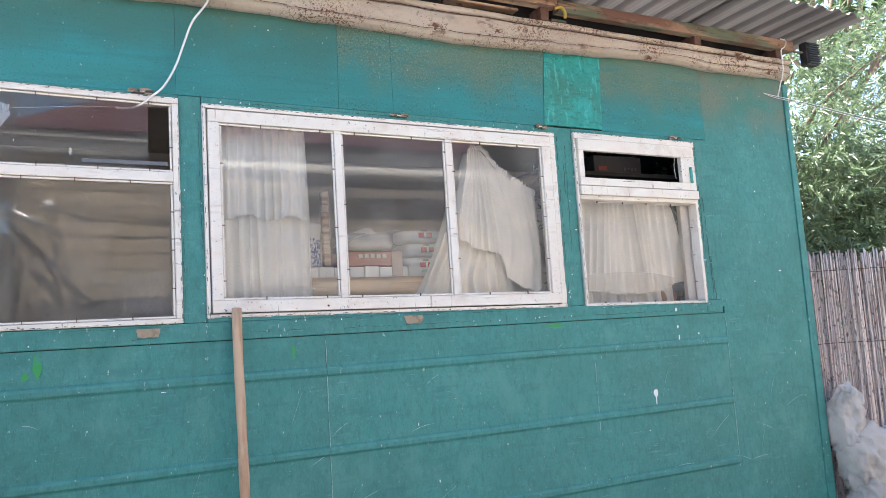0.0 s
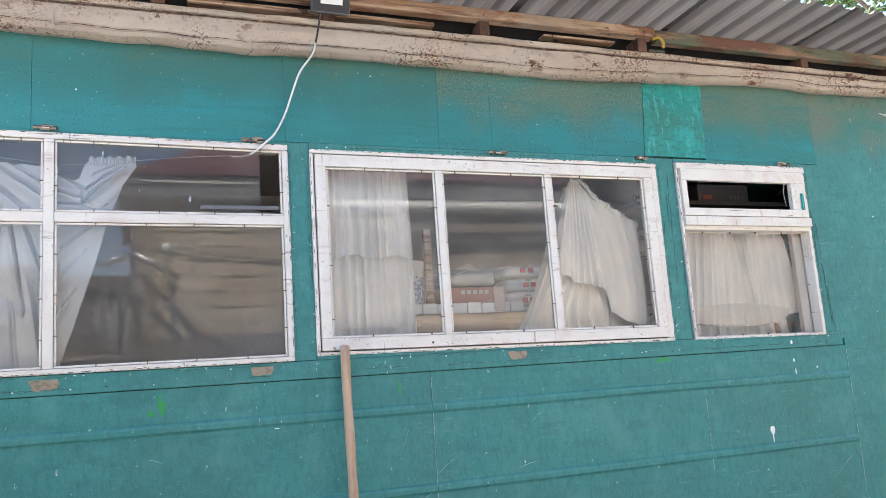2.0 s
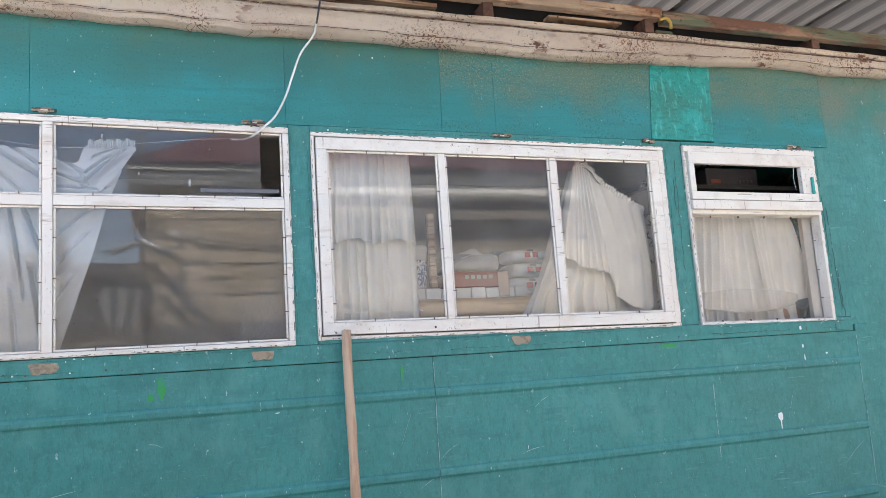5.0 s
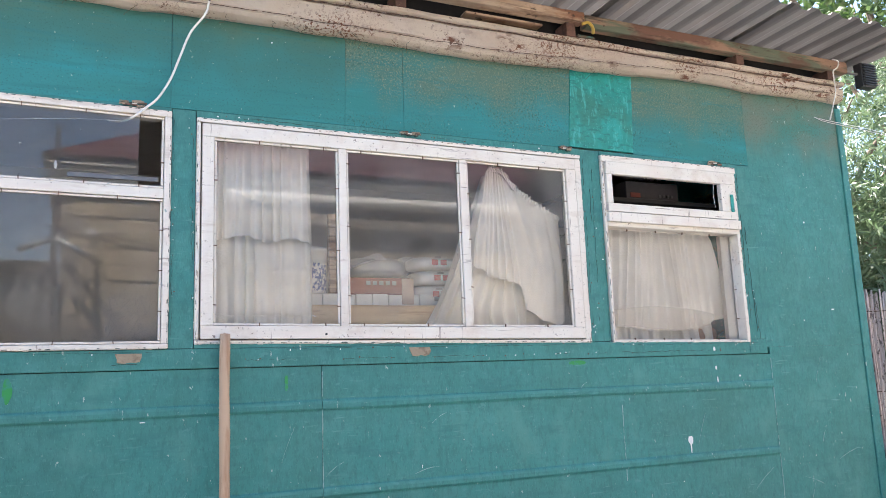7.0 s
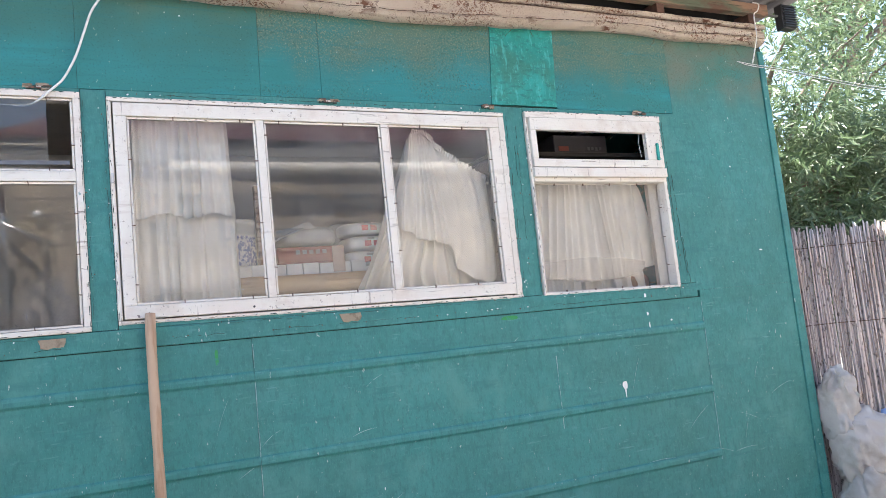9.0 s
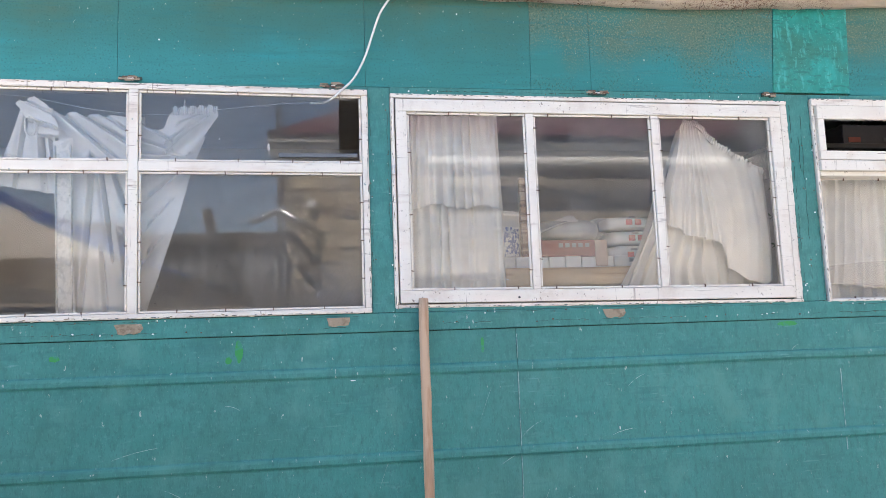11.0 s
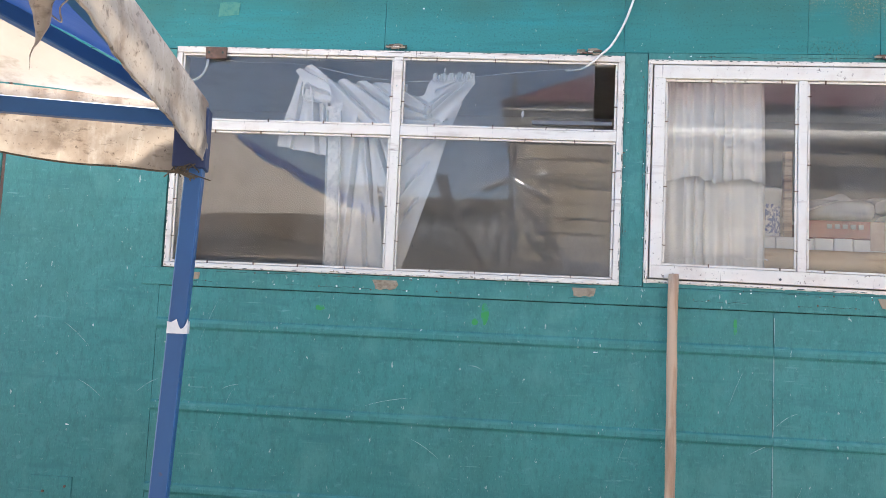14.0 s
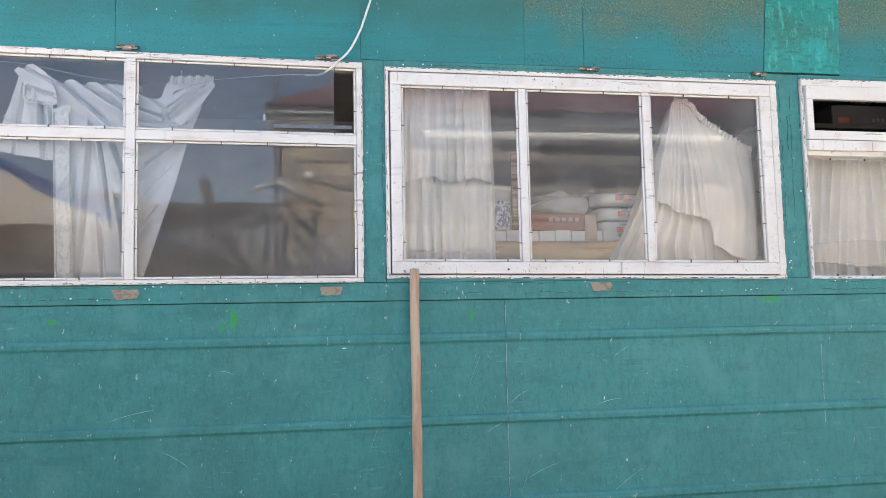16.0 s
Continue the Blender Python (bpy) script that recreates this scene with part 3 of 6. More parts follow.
def panel(x0, x1, z0, z1, material, y=0.0, thick=0.012, gap=0.0008, label="", lean=(0.0, 0.0)):
    """A thin board of the wall; lean: how far its left and right edges shift from foot to head."""
    bm = bmesh.new()
    n = max(2, int((x1 - x0) / 0.12))
    k = max(1, int((z1 - z0) / 0.2))

    def face(u, v):
        x, z = x0 + gap + u * (x1 - x0 - 2 * gap) + v * (lean[0] + u * (lean[1] - lean[0])), z0 + gap + v * (z1 - z0 - 2 * gap)
        bulge = 0.0022 * wob(x, 3.1, z, 1.7) * min(1, 8 * u, 8 * (1 - u), 8 * v, 8 * (1 - v))
        return (x, y + bulge - 0.001, z)
    sheet(bm, n, k, face)
    edges = [e for e in bm.edges if e.is_boundary]
    made = bmesh.ops.extrude_edge_only(bm, edges=edges)
    for v in made["geom"]:
        if isinstance(v, bmesh.types.BMVert):
            v.co.y = y + thick
    return part("panel", bm, material, front, label)


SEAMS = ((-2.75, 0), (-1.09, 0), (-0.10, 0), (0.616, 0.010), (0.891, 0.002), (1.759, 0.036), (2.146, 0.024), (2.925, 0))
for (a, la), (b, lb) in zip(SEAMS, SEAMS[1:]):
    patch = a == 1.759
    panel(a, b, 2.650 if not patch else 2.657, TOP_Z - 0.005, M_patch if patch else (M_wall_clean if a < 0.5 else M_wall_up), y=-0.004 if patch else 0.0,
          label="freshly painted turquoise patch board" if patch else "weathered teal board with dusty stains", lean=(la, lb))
panel(X_LEFT, -3.62, 0.36, TOP_Z - 0.005, M_wall)
panel(-2.75, -2.0, 0.36, 2.648, M_wall)
panel(LW[1][0] + 0.002, BW[0][0] - 0.002, 1.702, 2.648, M_wall, gap=0.0005)
panel(BW[1][0] + 0.002, RW[0][0] - 0.002, 1.702, 2.648, M_wall, gap=0.0005)
panel(RW[1][0] + 0.002, 2.925, 1.702, 2.648, M_wall, gap=0.0005)
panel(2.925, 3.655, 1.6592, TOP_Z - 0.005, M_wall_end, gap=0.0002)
panel(2.945, 3.655, 0.36, 1.6588, M_wall, gap=0.0002)


def ribbed(x0, x1, ribs, z0, z1):
    """A sheet with pressed horizontal ribs: each swells slowly and ends in a sharp lower lip."""
    zs = [z0, z0 + 0.02]
    for r in ribs:
        zs += [r - 0.030, r - 0.024, r - 0.019, r - 0.014, r - 0.006, r + 0.004, r + 0.012, r + 0.020]
    zs = sorted(zs + [z1 - 0.02, z1])
    lift = {-0.030: 0, -0.024: 0.0015, -0.019: 0.006, -0.014: 0.0085, -0.006: 0.0085, 0.004: 0.0080, 0.012: 0.007, 0.020: 0.0}

    def out_at(z):
        for r in ribs:
            for d, h in lift.items():
                if abs(z - r - d) < 1e-5:
                    return h
        return 0.0
    n = int((x1 - x0) / 0.08)
    bm = bmesh.new()

    def face(u, v):
        j = round(v * (len(zs) - 1))
        x, z = x0 + 0.001 + u * (x1 - x0 - 0.002), zs[j]
        wave = 0.004 * wob(x, 0.0, round(z, 1) * 3, 0.9)
        h = out_at(z)
        return (x, -h * (1 + 0.25 * wob(x, 9, z, 3)) + 0.0015 * wob(x, 5, z, 2.0) - 0.001, z + (wave if h else 0))
    sheet(bm, n, len(zs) - 1, face)
    edges = [e for e in bm.edges if e.is_boundary]
    made = bmesh.ops.extrude_edge_only(bm, edges=edges)
    for v in made["geom"]:
        if isinstance(v, bmesh.types.BMVert):
            v.co.y = 0.012
    return part("panel", bm, M_ribbed, front, "teal sheet with pressed horizontal ribs")


RIBS = (1.470, 1.128, 0.790, 0.470)
ribbed(-2.0, 0.50, RIBS, 0.36, 1.622)
ribbed(0.50, 2.945, RIBS, 0.36, 1.622)
part("sill_board", boxed(-2.08, 2.925, -0.008, 0.012, 1.625, 1.700, 0.004, 2), M_wall, front, "teal board under the windows")
bm = bmesh.new()
hexa(bm, [(3.657, -0.010, 0.34), (3.731, -0.010, 0.34), (3.698, -0.010, 3.06), (3.657, -0.010, 3.06), (3.657, 0.012, 0.34), (3.731, 0.012, 0.34), (3.698, 0.012, 3.06), (3.657, 0.012, 3.06)])
part("corner_board", bevel(bm, 0.004, 2), M_wall, front, "teal corner strip with a split edge")
part("corner_board", boxed(3.700, 3.722, 0.013, 0.060, 0.34, 3.06, 0.003), M_wall, front)

# door and its hardware
door = tagged(part("door_1", boxed(-3.60, -2.768, -0.004, 0.05, 0.70, 2.58, 0.006, 2), M_wall), "closed teal painted door", "door", kind="structure")
part("door_gap_strip", boxed(-2.766, -2.752, 0.002, 0.012, 0.62, 2.64, 0), M_rust, door)
hasp = bmesh.new()
box(hasp, -2.83, -2.795, -0.010, -0.004, 1.80, 1.93)
tube(hasp, smooth_path([(-2.79, -0.012, 1.935), (-2.772, -0.03, 1.945), (-2.758, -0.012, 1.93), (-2.772, -0.012, 1.915), (-2.79, -0.012, 1.935)], 14), 0.004, 6)
part("hasp", hasp, M_rust, door, "rusty hasp with a ring")
lock = empty("padlock", "steel padlock hanging closed on the door hasp", "padlock", at=(0, 0, 0))
part("lock_body", boxed(-2.835, -2.785, -0.034, -0.012, 1.690, 1.735, 0.004, 2), M_steel, lock)
bm = bmesh.new()
tube(bm, smooth_path([(-2.824, -0.022, 1.735), (-2.824, -0.022, 1.775), (-2.810, -0.022, 1.795), (-2.796, -0.022, 1.775), (-2.796, -0.022, 1.735)], 14), 0.004, 6)
part("shackle", bm, M_steel, lock, smooth=True)
hatch = tagged(part("wall_hatch", boxed(-2.50, -2.315, -0.007, -0.001, 0.42, 0.805, 0.002), M_wall), "small teal access plate screwed to the wall", "access plate")
for hx, hz in ((-2.44, 0.74), (-2.345, 0.765), (-2.44, 0.47), (-2.345, 0.47)):
    bm = bmesh.new()
    tube(bm, [(hx, -0.010, hz), (hx, -0.006, hz)], 0.006, 8)
    part("screw", bm, M_rust, hatch)

# the other walls, floor and ceiling of the cabin
for name, dims in (("wall_right", (3.64, X_RIGHT, 0.091, DEPTH, 0.35, TOP_Z)), ("wall_left", (X_LEFT, X_LEFT + 0.08, 0.091, DEPTH, 0.35, TOP_Z)),
                   ("wall_back", (X_LEFT, X_RIGHT, DEPTH, DEPTH + 0.09, 0.35, TOP_Z))):
    tagged(part(name, boxed(*dims, 0.004), M_wall if name == "wall_right" else M_inside), "panel wall of the cabin", "wall", kind="structure")
tagged(part("floor", boxed(X_LEFT, 3.63, 0.095, DEPTH - 0.005, FLOOR_Z - 0.08, FLOOR_Z, 0.004), M_inside), "worn board floor of the cabin", "floor", kind="structure")
tagged(part("ceiling", boxed(X_LEFT + 0.09, 3.63, 0.095, DEPTH - 0.005, 3.0, 3.04, 0.004), M_inside), "low board ceiling of the cabin", "ceiling", kind="structure")
for k, px in enumerate((-5.6, -3.2, -0.9, 1.4, 3.4)):
    tagged(part("foundation_block", boxed(px - 0.2, px + 0.2, 0.1, 0.5, 0.0, 0.35, 0.01), M_mortar), "concrete block under the cabin", "foundation block", group="blocks under the cabin")


# ---- windows ----
def quad_at(q, u, v):
    """u from left to right, v from top to bottom, within the corners q; returns (x, z)."""
    top = Vector(q[0]).lerp(Vector(q[1]), u)
    low = Vector(q[3]).lerp(Vector(q[2]), u)
    return top.lerp(low, v)


def bar(q, u0, u1, v0, v1, y0, y1, width=0.004):
    c = [quad_at(q, u, v) for u, v in ((u0, v1), (u1, v1), (u1, v0), (u0, v0))]
    bm = bmesh.new()
    hexa(bm, [(p.x, y0, p.y) for p in c] + [(p.x, y1, p.y) for p in c])
    return bevel(bm, width, 2)


def fr(q, metres, axis):
    return metres / ((q[1][0] - q[0][0]) if axis == "u" else (q[0][1] - q[3][1]))


PIN = boxed(-0.0016, 0.0016, -0.004, 0.004, -0.007, 0.007, 0)
PIN = mesh_of(PIN, "glazing_pin", M_rust)


def glaze(win, bm, glass, label):
    """A sheet of glass that faces the yard."""
    ob = part("pane", bm, glass, win, label)
    if ob.data.polygons[0].normal.y > 0:
        ob.data.flip_normals()
    ob.visible_shadow = False
    return ob


def beaded_pane(win, q, u0, u1, v0, v1, y, glass, bead=0.0105, pins=True, pane=True, lean=0.0):
    """A pane with its glazing beads, and the small nails that hold them."""
    bu, bv = fr(q, bead, "u"), fr(q, bead, "v")
    gu, gv = fr(q, 0.0018, "u"), fr(q, 0.0018, "v")
    for a in ((u0 + gu, u1 - gu, v0 + gv, v0 + bv), (u0 + gu, u1 - gu, v1 - bv, v1 - gv), (u0 + gu, u0 + bu, v0 + bv + gv, v1 - bv - gv), (u1 - bu, u1 - gu, v0 + bv + gv, v1 - bv - gv)):
        part("glazing_bead", bar(q, *a, y - 0.010, y - 0.002, 0.003), M_white, win)
    if pane:
        c = [quad_at(q, u, v) for u, v in ((u0, v1), (u1, v1), (u1, v0), (u0, v0))]
        bm = bmesh.new()
        bm.faces.new([bm.verts.new((p.x, y + d, p.y)) for p, d in zip(c, (lean, lean, -lean, -lean))])
        glaze(win, bm, glass, "old dusty window glass")
    if pins:
        for (a, b, upright) in (((u0, v0 + bv * .6), (u1, v0 + bv * .6), True), ((u0, v1 - bv * .6), (u1, v1 - bv * .6), True),
                                ((u0 + bu * .6, v0), (u0 + bu * .6, v1), False), ((u1 - bu * .6, v0), (u1 - bu * .6, v1), False)):
            p, r = quad_at(q, *a), quad_at(q, *b)
            n = max(1, round((r - p).length / 0.22))
            for i in range(n):
                s = p.lerp(r, (i + 0.5 + 0.25 * math.sin(7 * i + 13 * u0 + 5 * v0)) / n)
                ob = new("glazing_pin", PIN)
                ob.parent = win
                ob.location = (s.x, y - 0.012, s.y)
                ob.rotation_euler = (0, radians(8 * math.sin(9 * i + 3)) + (0 if upright else radians(90)), 0)


def window(name, label):
    return tagged(empty(name, label, "window"), kind="structure")


# left window: four panes, thin frame flush with the wall
w1 = window("window_1", "wide four-pane window with a thin worn white frame and one short upper pane")
U, V = (lambda m: fr(LW, m, "u")), (lambda m: fr(LW, m, "v"))
mu0, mu1 = U(0.950), U(0.987)
tv0, tv1 = V(0.322), V(0.362)
part("window_frame", bar(LW, 0, 1, 0, V(0.026), -0.016, 0.07), M_white, w1)
part("window_frame", bar(LW, 0, 1, 1 - V(0.020), 1, -0.016, 0.07), M_white, w1)
part("window_frame", bar(LW, 0, U(0.024), V(0.026), 1 - V(0.020), -0.014, 0.07), M_white, w1)
part("window_frame", bar(LW, 1 - U(0.026), 1, V(0.026), 1 - V(0.020), -0.014, 0.07), M_white, w1)
part("mullion", bar(LW, mu0, mu1, V(0.026), 1 - V(0.020), -0.015, 0.05), M_white, w1)
part("transom", bar(LW, U(0.024), mu0, tv0, tv1, -0.013, 0.05), M_white, w1)
part("transom", bar(LW, mu1, 1 - U(0.026), tv0, tv1, -0.013, 0.05), M_white, w1)
GY = 0.004
beaded_pane(w1, LW, U(0.024), mu0, V(0.026), tv0, GY, M_glass)
beaded_pane(w1, LW, U(0.024), mu0, tv1, 1 - V(0.020), GY, M_glass, lean=0.0026)
beaded_pane(w1, LW, mu1, 1 - U(0.026), tv1, 1 - V(0.020), GY, M_glass)
beaded_pane(w1, LW, mu1, 1 - U(0.026), V(0.026), tv0, GY, M_glass, pane=False)
c = [quad_at(LW, u, v) for u, v in ((mu1, tv0), (1 - U(0.118), tv0), (1 - U(0.118), V(0.026)), (mu1, V(0.026)))]
bm = bmesh.new()
bm.faces.new([bm.verts.new((p.x, GY, p.y)) for p in c])
glaze(w1, bm, M_glass, "short pane that leaves an open gap")
part("glass_offcut", boxed(-0.46, -0.14, -0.004, 0.002, 2.345, 2.362, 0.001), M_grey, w1, "grey strip bedded along the sill bead")

# middle window: casing, sash with three panes
w2 = window("window_2", "three-pane window with a broad white sash proud of the wall")
U, V = (lambda m: fr(BW, m, "u")), (lambda m: fr(BW, m, "v"))
part("casing", bar(BW, 0, 1, 0, V(0.018), -0.012, 0.08), M_white, w2)
part("casing", bar(BW, 0, 1, 1 - V(0.014), 1, -0.011, 0.08), M_white, w2)
part("casing", bar(BW, 0, U(0.016), V(0.018), 1 - V(0.014), -0.011, 0.08), M_white, w2)
part("casing", bar(BW, 1 - U(0.034), 1, V(0.018), 1 - V(0.014), -0.008, 0.08), M_white, w2)
part("sash_rail", bar(BW, U(0.0215), 1 - U(0.0395), V(0.0240), V(0.078), -0.018, 0.03), M_white, w2)
part("sash_rail", bar(BW, U(0.0215), 1 - U(0.0395), 1 - V(0.070), 1 - V(0.0190), -0.018, 0.03), M_white, w2)
part("sash_stile", bar(BW, U(0.0215), U(0.068), V(0.078), 1 - V(0.070), -0.017, 0.03), M_white, w2)
part("sash_stile", bar(BW, 1 - U(0.092), 1 - U(0.0395), V(0.078), 1 - V(0.070), -0.017, 0.03), M_white, w2)
m1a, m1b, m2a, m2b = U(0.581), U(0.615), U(1.151), U(1.185)
part("mullion", bar(BW, m1a, m1b, V(0.078), 1 - V(0.070), -0.014, 0.025), M_white, w2)
part("mullion", bar(BW, m2a, m2b, V(0.078), 1 - V(0.070), -0.014, 0.025), M_white, w2)
for a, b in ((U(0.068), m1a), (m1b, m2a), (m2b, 1 - U(0.092))):
    beaded_pane(w2, BW, a, b, V(0.078), 1 - V(0.070), 0.002, M_glass_dusty)
bm = bmesh.new()
tube(bm, [(0.517, -0.021, 1.750), (0.517, -0.017, 1.750)], 0.005, 8)
part("nail_head", bm, M_black, w2)
part("latch", boxed(0.002, 0.012, -0.022, -0.010, 2.27, 2.31, 0.002), M_steel, w2, "small painted latch")

# right window: open vent above, deep pane below
w3 = window("window_3", "white window with an open dark vent over one large pane")
U, V = (lambda m: fr(RW, m, "u")), (lambda m: fr(RW, m, "v"))
part("casing", bar(RW, 0, 1, 0, V(0.034), -0.020, 0.08), M_white, w3)
part("casing", bar(RW, 0, U(0.014), V(0.034), 1, -0.014, 0.08), M_white, w3)
part("casing", bar(RW, 1 - U(0.022), 1, V(0.034), 1, -0.014, 0.08), M_white, w3)
part("casing", bar(RW, U(0.014), 1 - U(0.022), 1 - V(0.012), 1, -0.010, 0.08), M_white, w3)
vent = part("vent_sash", bar(RW, U(0.016), 1 - U(0.030), V(0.036), V(0.098), -0.030, 0.0), M_white, w3)
part("vent_stile", bar(RW, U(0.016), U(0.050), V(0.098), V(0.246), -0.029, 0.0), M_white, vent)
part("vent_stile", bar(RW, 1 - U(0.122), 1 - U(0.030), V(0.098), V(0.246), -0.029, 0.0), M_white, vent)
part("vent_rail", bar(RW, U(0.016), 1 - U(0.030), V(0.246), V(0.288), -0.030, 0.0), M_white, vent)
part("transom", bar(RW, U(0.010), 1 - U(0.010), V(0.292), V(0.340), -0.036, 0.06), M_white, w3)
part("drip_board", bar(RW, U(0.014), 1 - U(0.020), V(0.340), V(0.362), -0.018, 0.06), M_white, w3)
part("teal_latch", boxed(2.742, 2.762, -0.040, -0.028, 2.375, 2.47, 0.004), M_patch, w3, "latch smeared with turquoise paint")
part("inner_jamb", bar(RW, 1 - U(0.085), 1 - U(0.022), V(0.362), 1 - V(0.012), 0.052, 0.080), M_inside, w3, "grey inner jamb")
beaded_pane(w3, RW, U(0.014), 1 - U(0.022), V(0.362), 1 - V(0.012), 0.045, M_glass_dusty, bead=0.006)
bm = bmesh.new()
tube(bm, smooth_path([(2.66, -0.01, 2.535), (2.645, -0.012, 2.47), (2.655, -0.01, 2.40)], 8), 0.0012, 5)
part("loose_wire", bm, M_cable, w3)

# narrow teal fillets between the frames and the boards round them
for q, low in ((LW, False), (BW, False), (RW, False), (BW, True)):
    bm = bmesh.new()
    if low:
        (xa, za), (xb, zb) = q[3], q[2]
        hexa(bm, [(xa, -0.007, 1.7012), (xb, -0.007, 1.7012), (xb, -0.007, zb - 0.0006), (xa, -0.007, za - 0.0008)] + [(xa, 0.012, 1.7012), (xb, 0.012, 1.7012), (xb, 0.012, zb - 0.0006), (xa, 0.012, za - 0.0008)])
    else:
        (xa, za), (xb, zb) = (q[0] if q is not LW else (-1.40, 2.6495)), q[1]
        hexa(bm, [(xa, -0.003, za + 0.0012), (xb, -0.003, zb + 0.0012), (xb, -0.003, 2.6485), (xa, -0.003, max(2.6485, za + 0.0014))] + [(xa, 0.012, za + 0.0012), (xb, 0.012, zb + 0.0012), (xb, 0.012, 2.6485), (xa, 0.012, max(2.6485, za + 0.0014))])
    part("fillet", bm, M_wall, front, "narrow teal fillet beside a window frame")

def blot(name, ring, y, material, label, thick=0.0012):
    bm = bmesh.new()
    vs = [bm.verts.new((x, y, z)) for x, z in ring]
    bm.faces.new(vs)
    r = bmesh.ops.extrude_face_region(bm, geom=list(bm.faces))
    for v in r["geom"]:
        if isinstance(v, bmesh.types.BMVert):
            v.co.y += thick
    return part(name, bm, material, front, label)


def blob(cx, cz, w, h, seed, n=14):
    return [(cx + w * math.cos(a) * (1 + 0.35 * wob(math.cos(a), math.sin(a), seed, 1.5)), cz + h * math.sin(a) * (1 + 0.35 * wob(math.sin(a), seed, math.cos(a), 1.5)))
            for a in (2 * math.pi * k / n for k in range(n))]


# notches of bare wood and rusted plates over and under the frames
for nx, nz, nw, nh in ((-1.035, 1.664, 0.10, 0.040), (-0.232, 1.668, 0.095, 0.036), (0.930, 1.672, 0.095, 0.036), (-1.86, 1.668, 0.075, 0.03)):
    bm = bmesh.new()
    ring = [(nx + nw * 0.5 * sx * (1 + 0.2 * wob(nx, sx, sz, 4)), nz + nh * 0.5 * sz * (1 + 0.3 * wob(nx, sz, 7, 3)))
            for sx, sz in ((-1, 1), (-0.3, 1.05), (0.4, 0.95), (1, 1), (1.05, 0.1), (0.85, -0.7), (0.5, -1), (0.1, -0.8), (-0.3, -1.05), (-0.75, -0.9), (-0.9, -0.1))]
    vs = [bm.verts.new((x, -0.0115, z)) for x, z in ring]
    bm.faces.new(vs)
    r = bmesh.ops.extrude_face_region(bm, geom=list(bm.faces))
    for v in r["geom"]:
        if isinstance(v, bmesh.types.BMVert):
            v.co.y = -0.002
    part("chipped_notch", bm, M_notch, front, "bare wood notch where the paint broke off")
random.seed(61)
for nx, nz, nw in ((-1.035, 2.660, 0.11), (0.91, 2.634, 0.105), (1.72, 2.640, 0.09), (2.67, 2.640, 0.10), (-0.235, 2.645, 0.10)):
    # a broken recess with splinters and flakes of old paint
    for k, (material, count, w, h) in enumerate(((M_core, 1, 0.42, 0.011), (M_notch, 5, 0.16, 0.006), (M_rust, 3, 0.13, 0.005), (M_white, 1, 0.12, 0.003))):
        for j in range(count):
            cx = nx + (0 if count == 1 else random.uniform(-0.40, 0.40) * nw)
            cz = nz + (0 if count == 1 else random.uniform(-0.008, 0.010))
            hw, hh = w * nw * random.uniform(0.7, 1.2), h * random.uniform(0.6, 1.1)
            ring = [(cx + hw * (2 * q / 7 - 1), cz + hh * random.uniform(0.5, 1.1)) for q in range(8)] + [(cx + hw * (1 - 2 * q / 7), cz - hh * random.uniform(0.4, 1.2)) for q in range(8)]
            blot("broken_recess" if k == 0 else "splinter", ring, -0.0195 - 0.0012 * k - 0.0004 * j, material, "splintered recess over the frame" if k == 0 else "", 0.006)
part("hinge_plate", boxed(-1.862, -1.768, -0.024, -0.014, 2.600, 2.650, 0.003), M_rust, front, "rusted hinge plate lapping the frame")
for hx in (-1.845, -1.785):
    bm = bmesh.new()
    tube(bm, [(hx, -0.027, 2.625), (hx, -0.023, 2.625)], 0.005, 8)
    part("screw", bm, M_core, front)


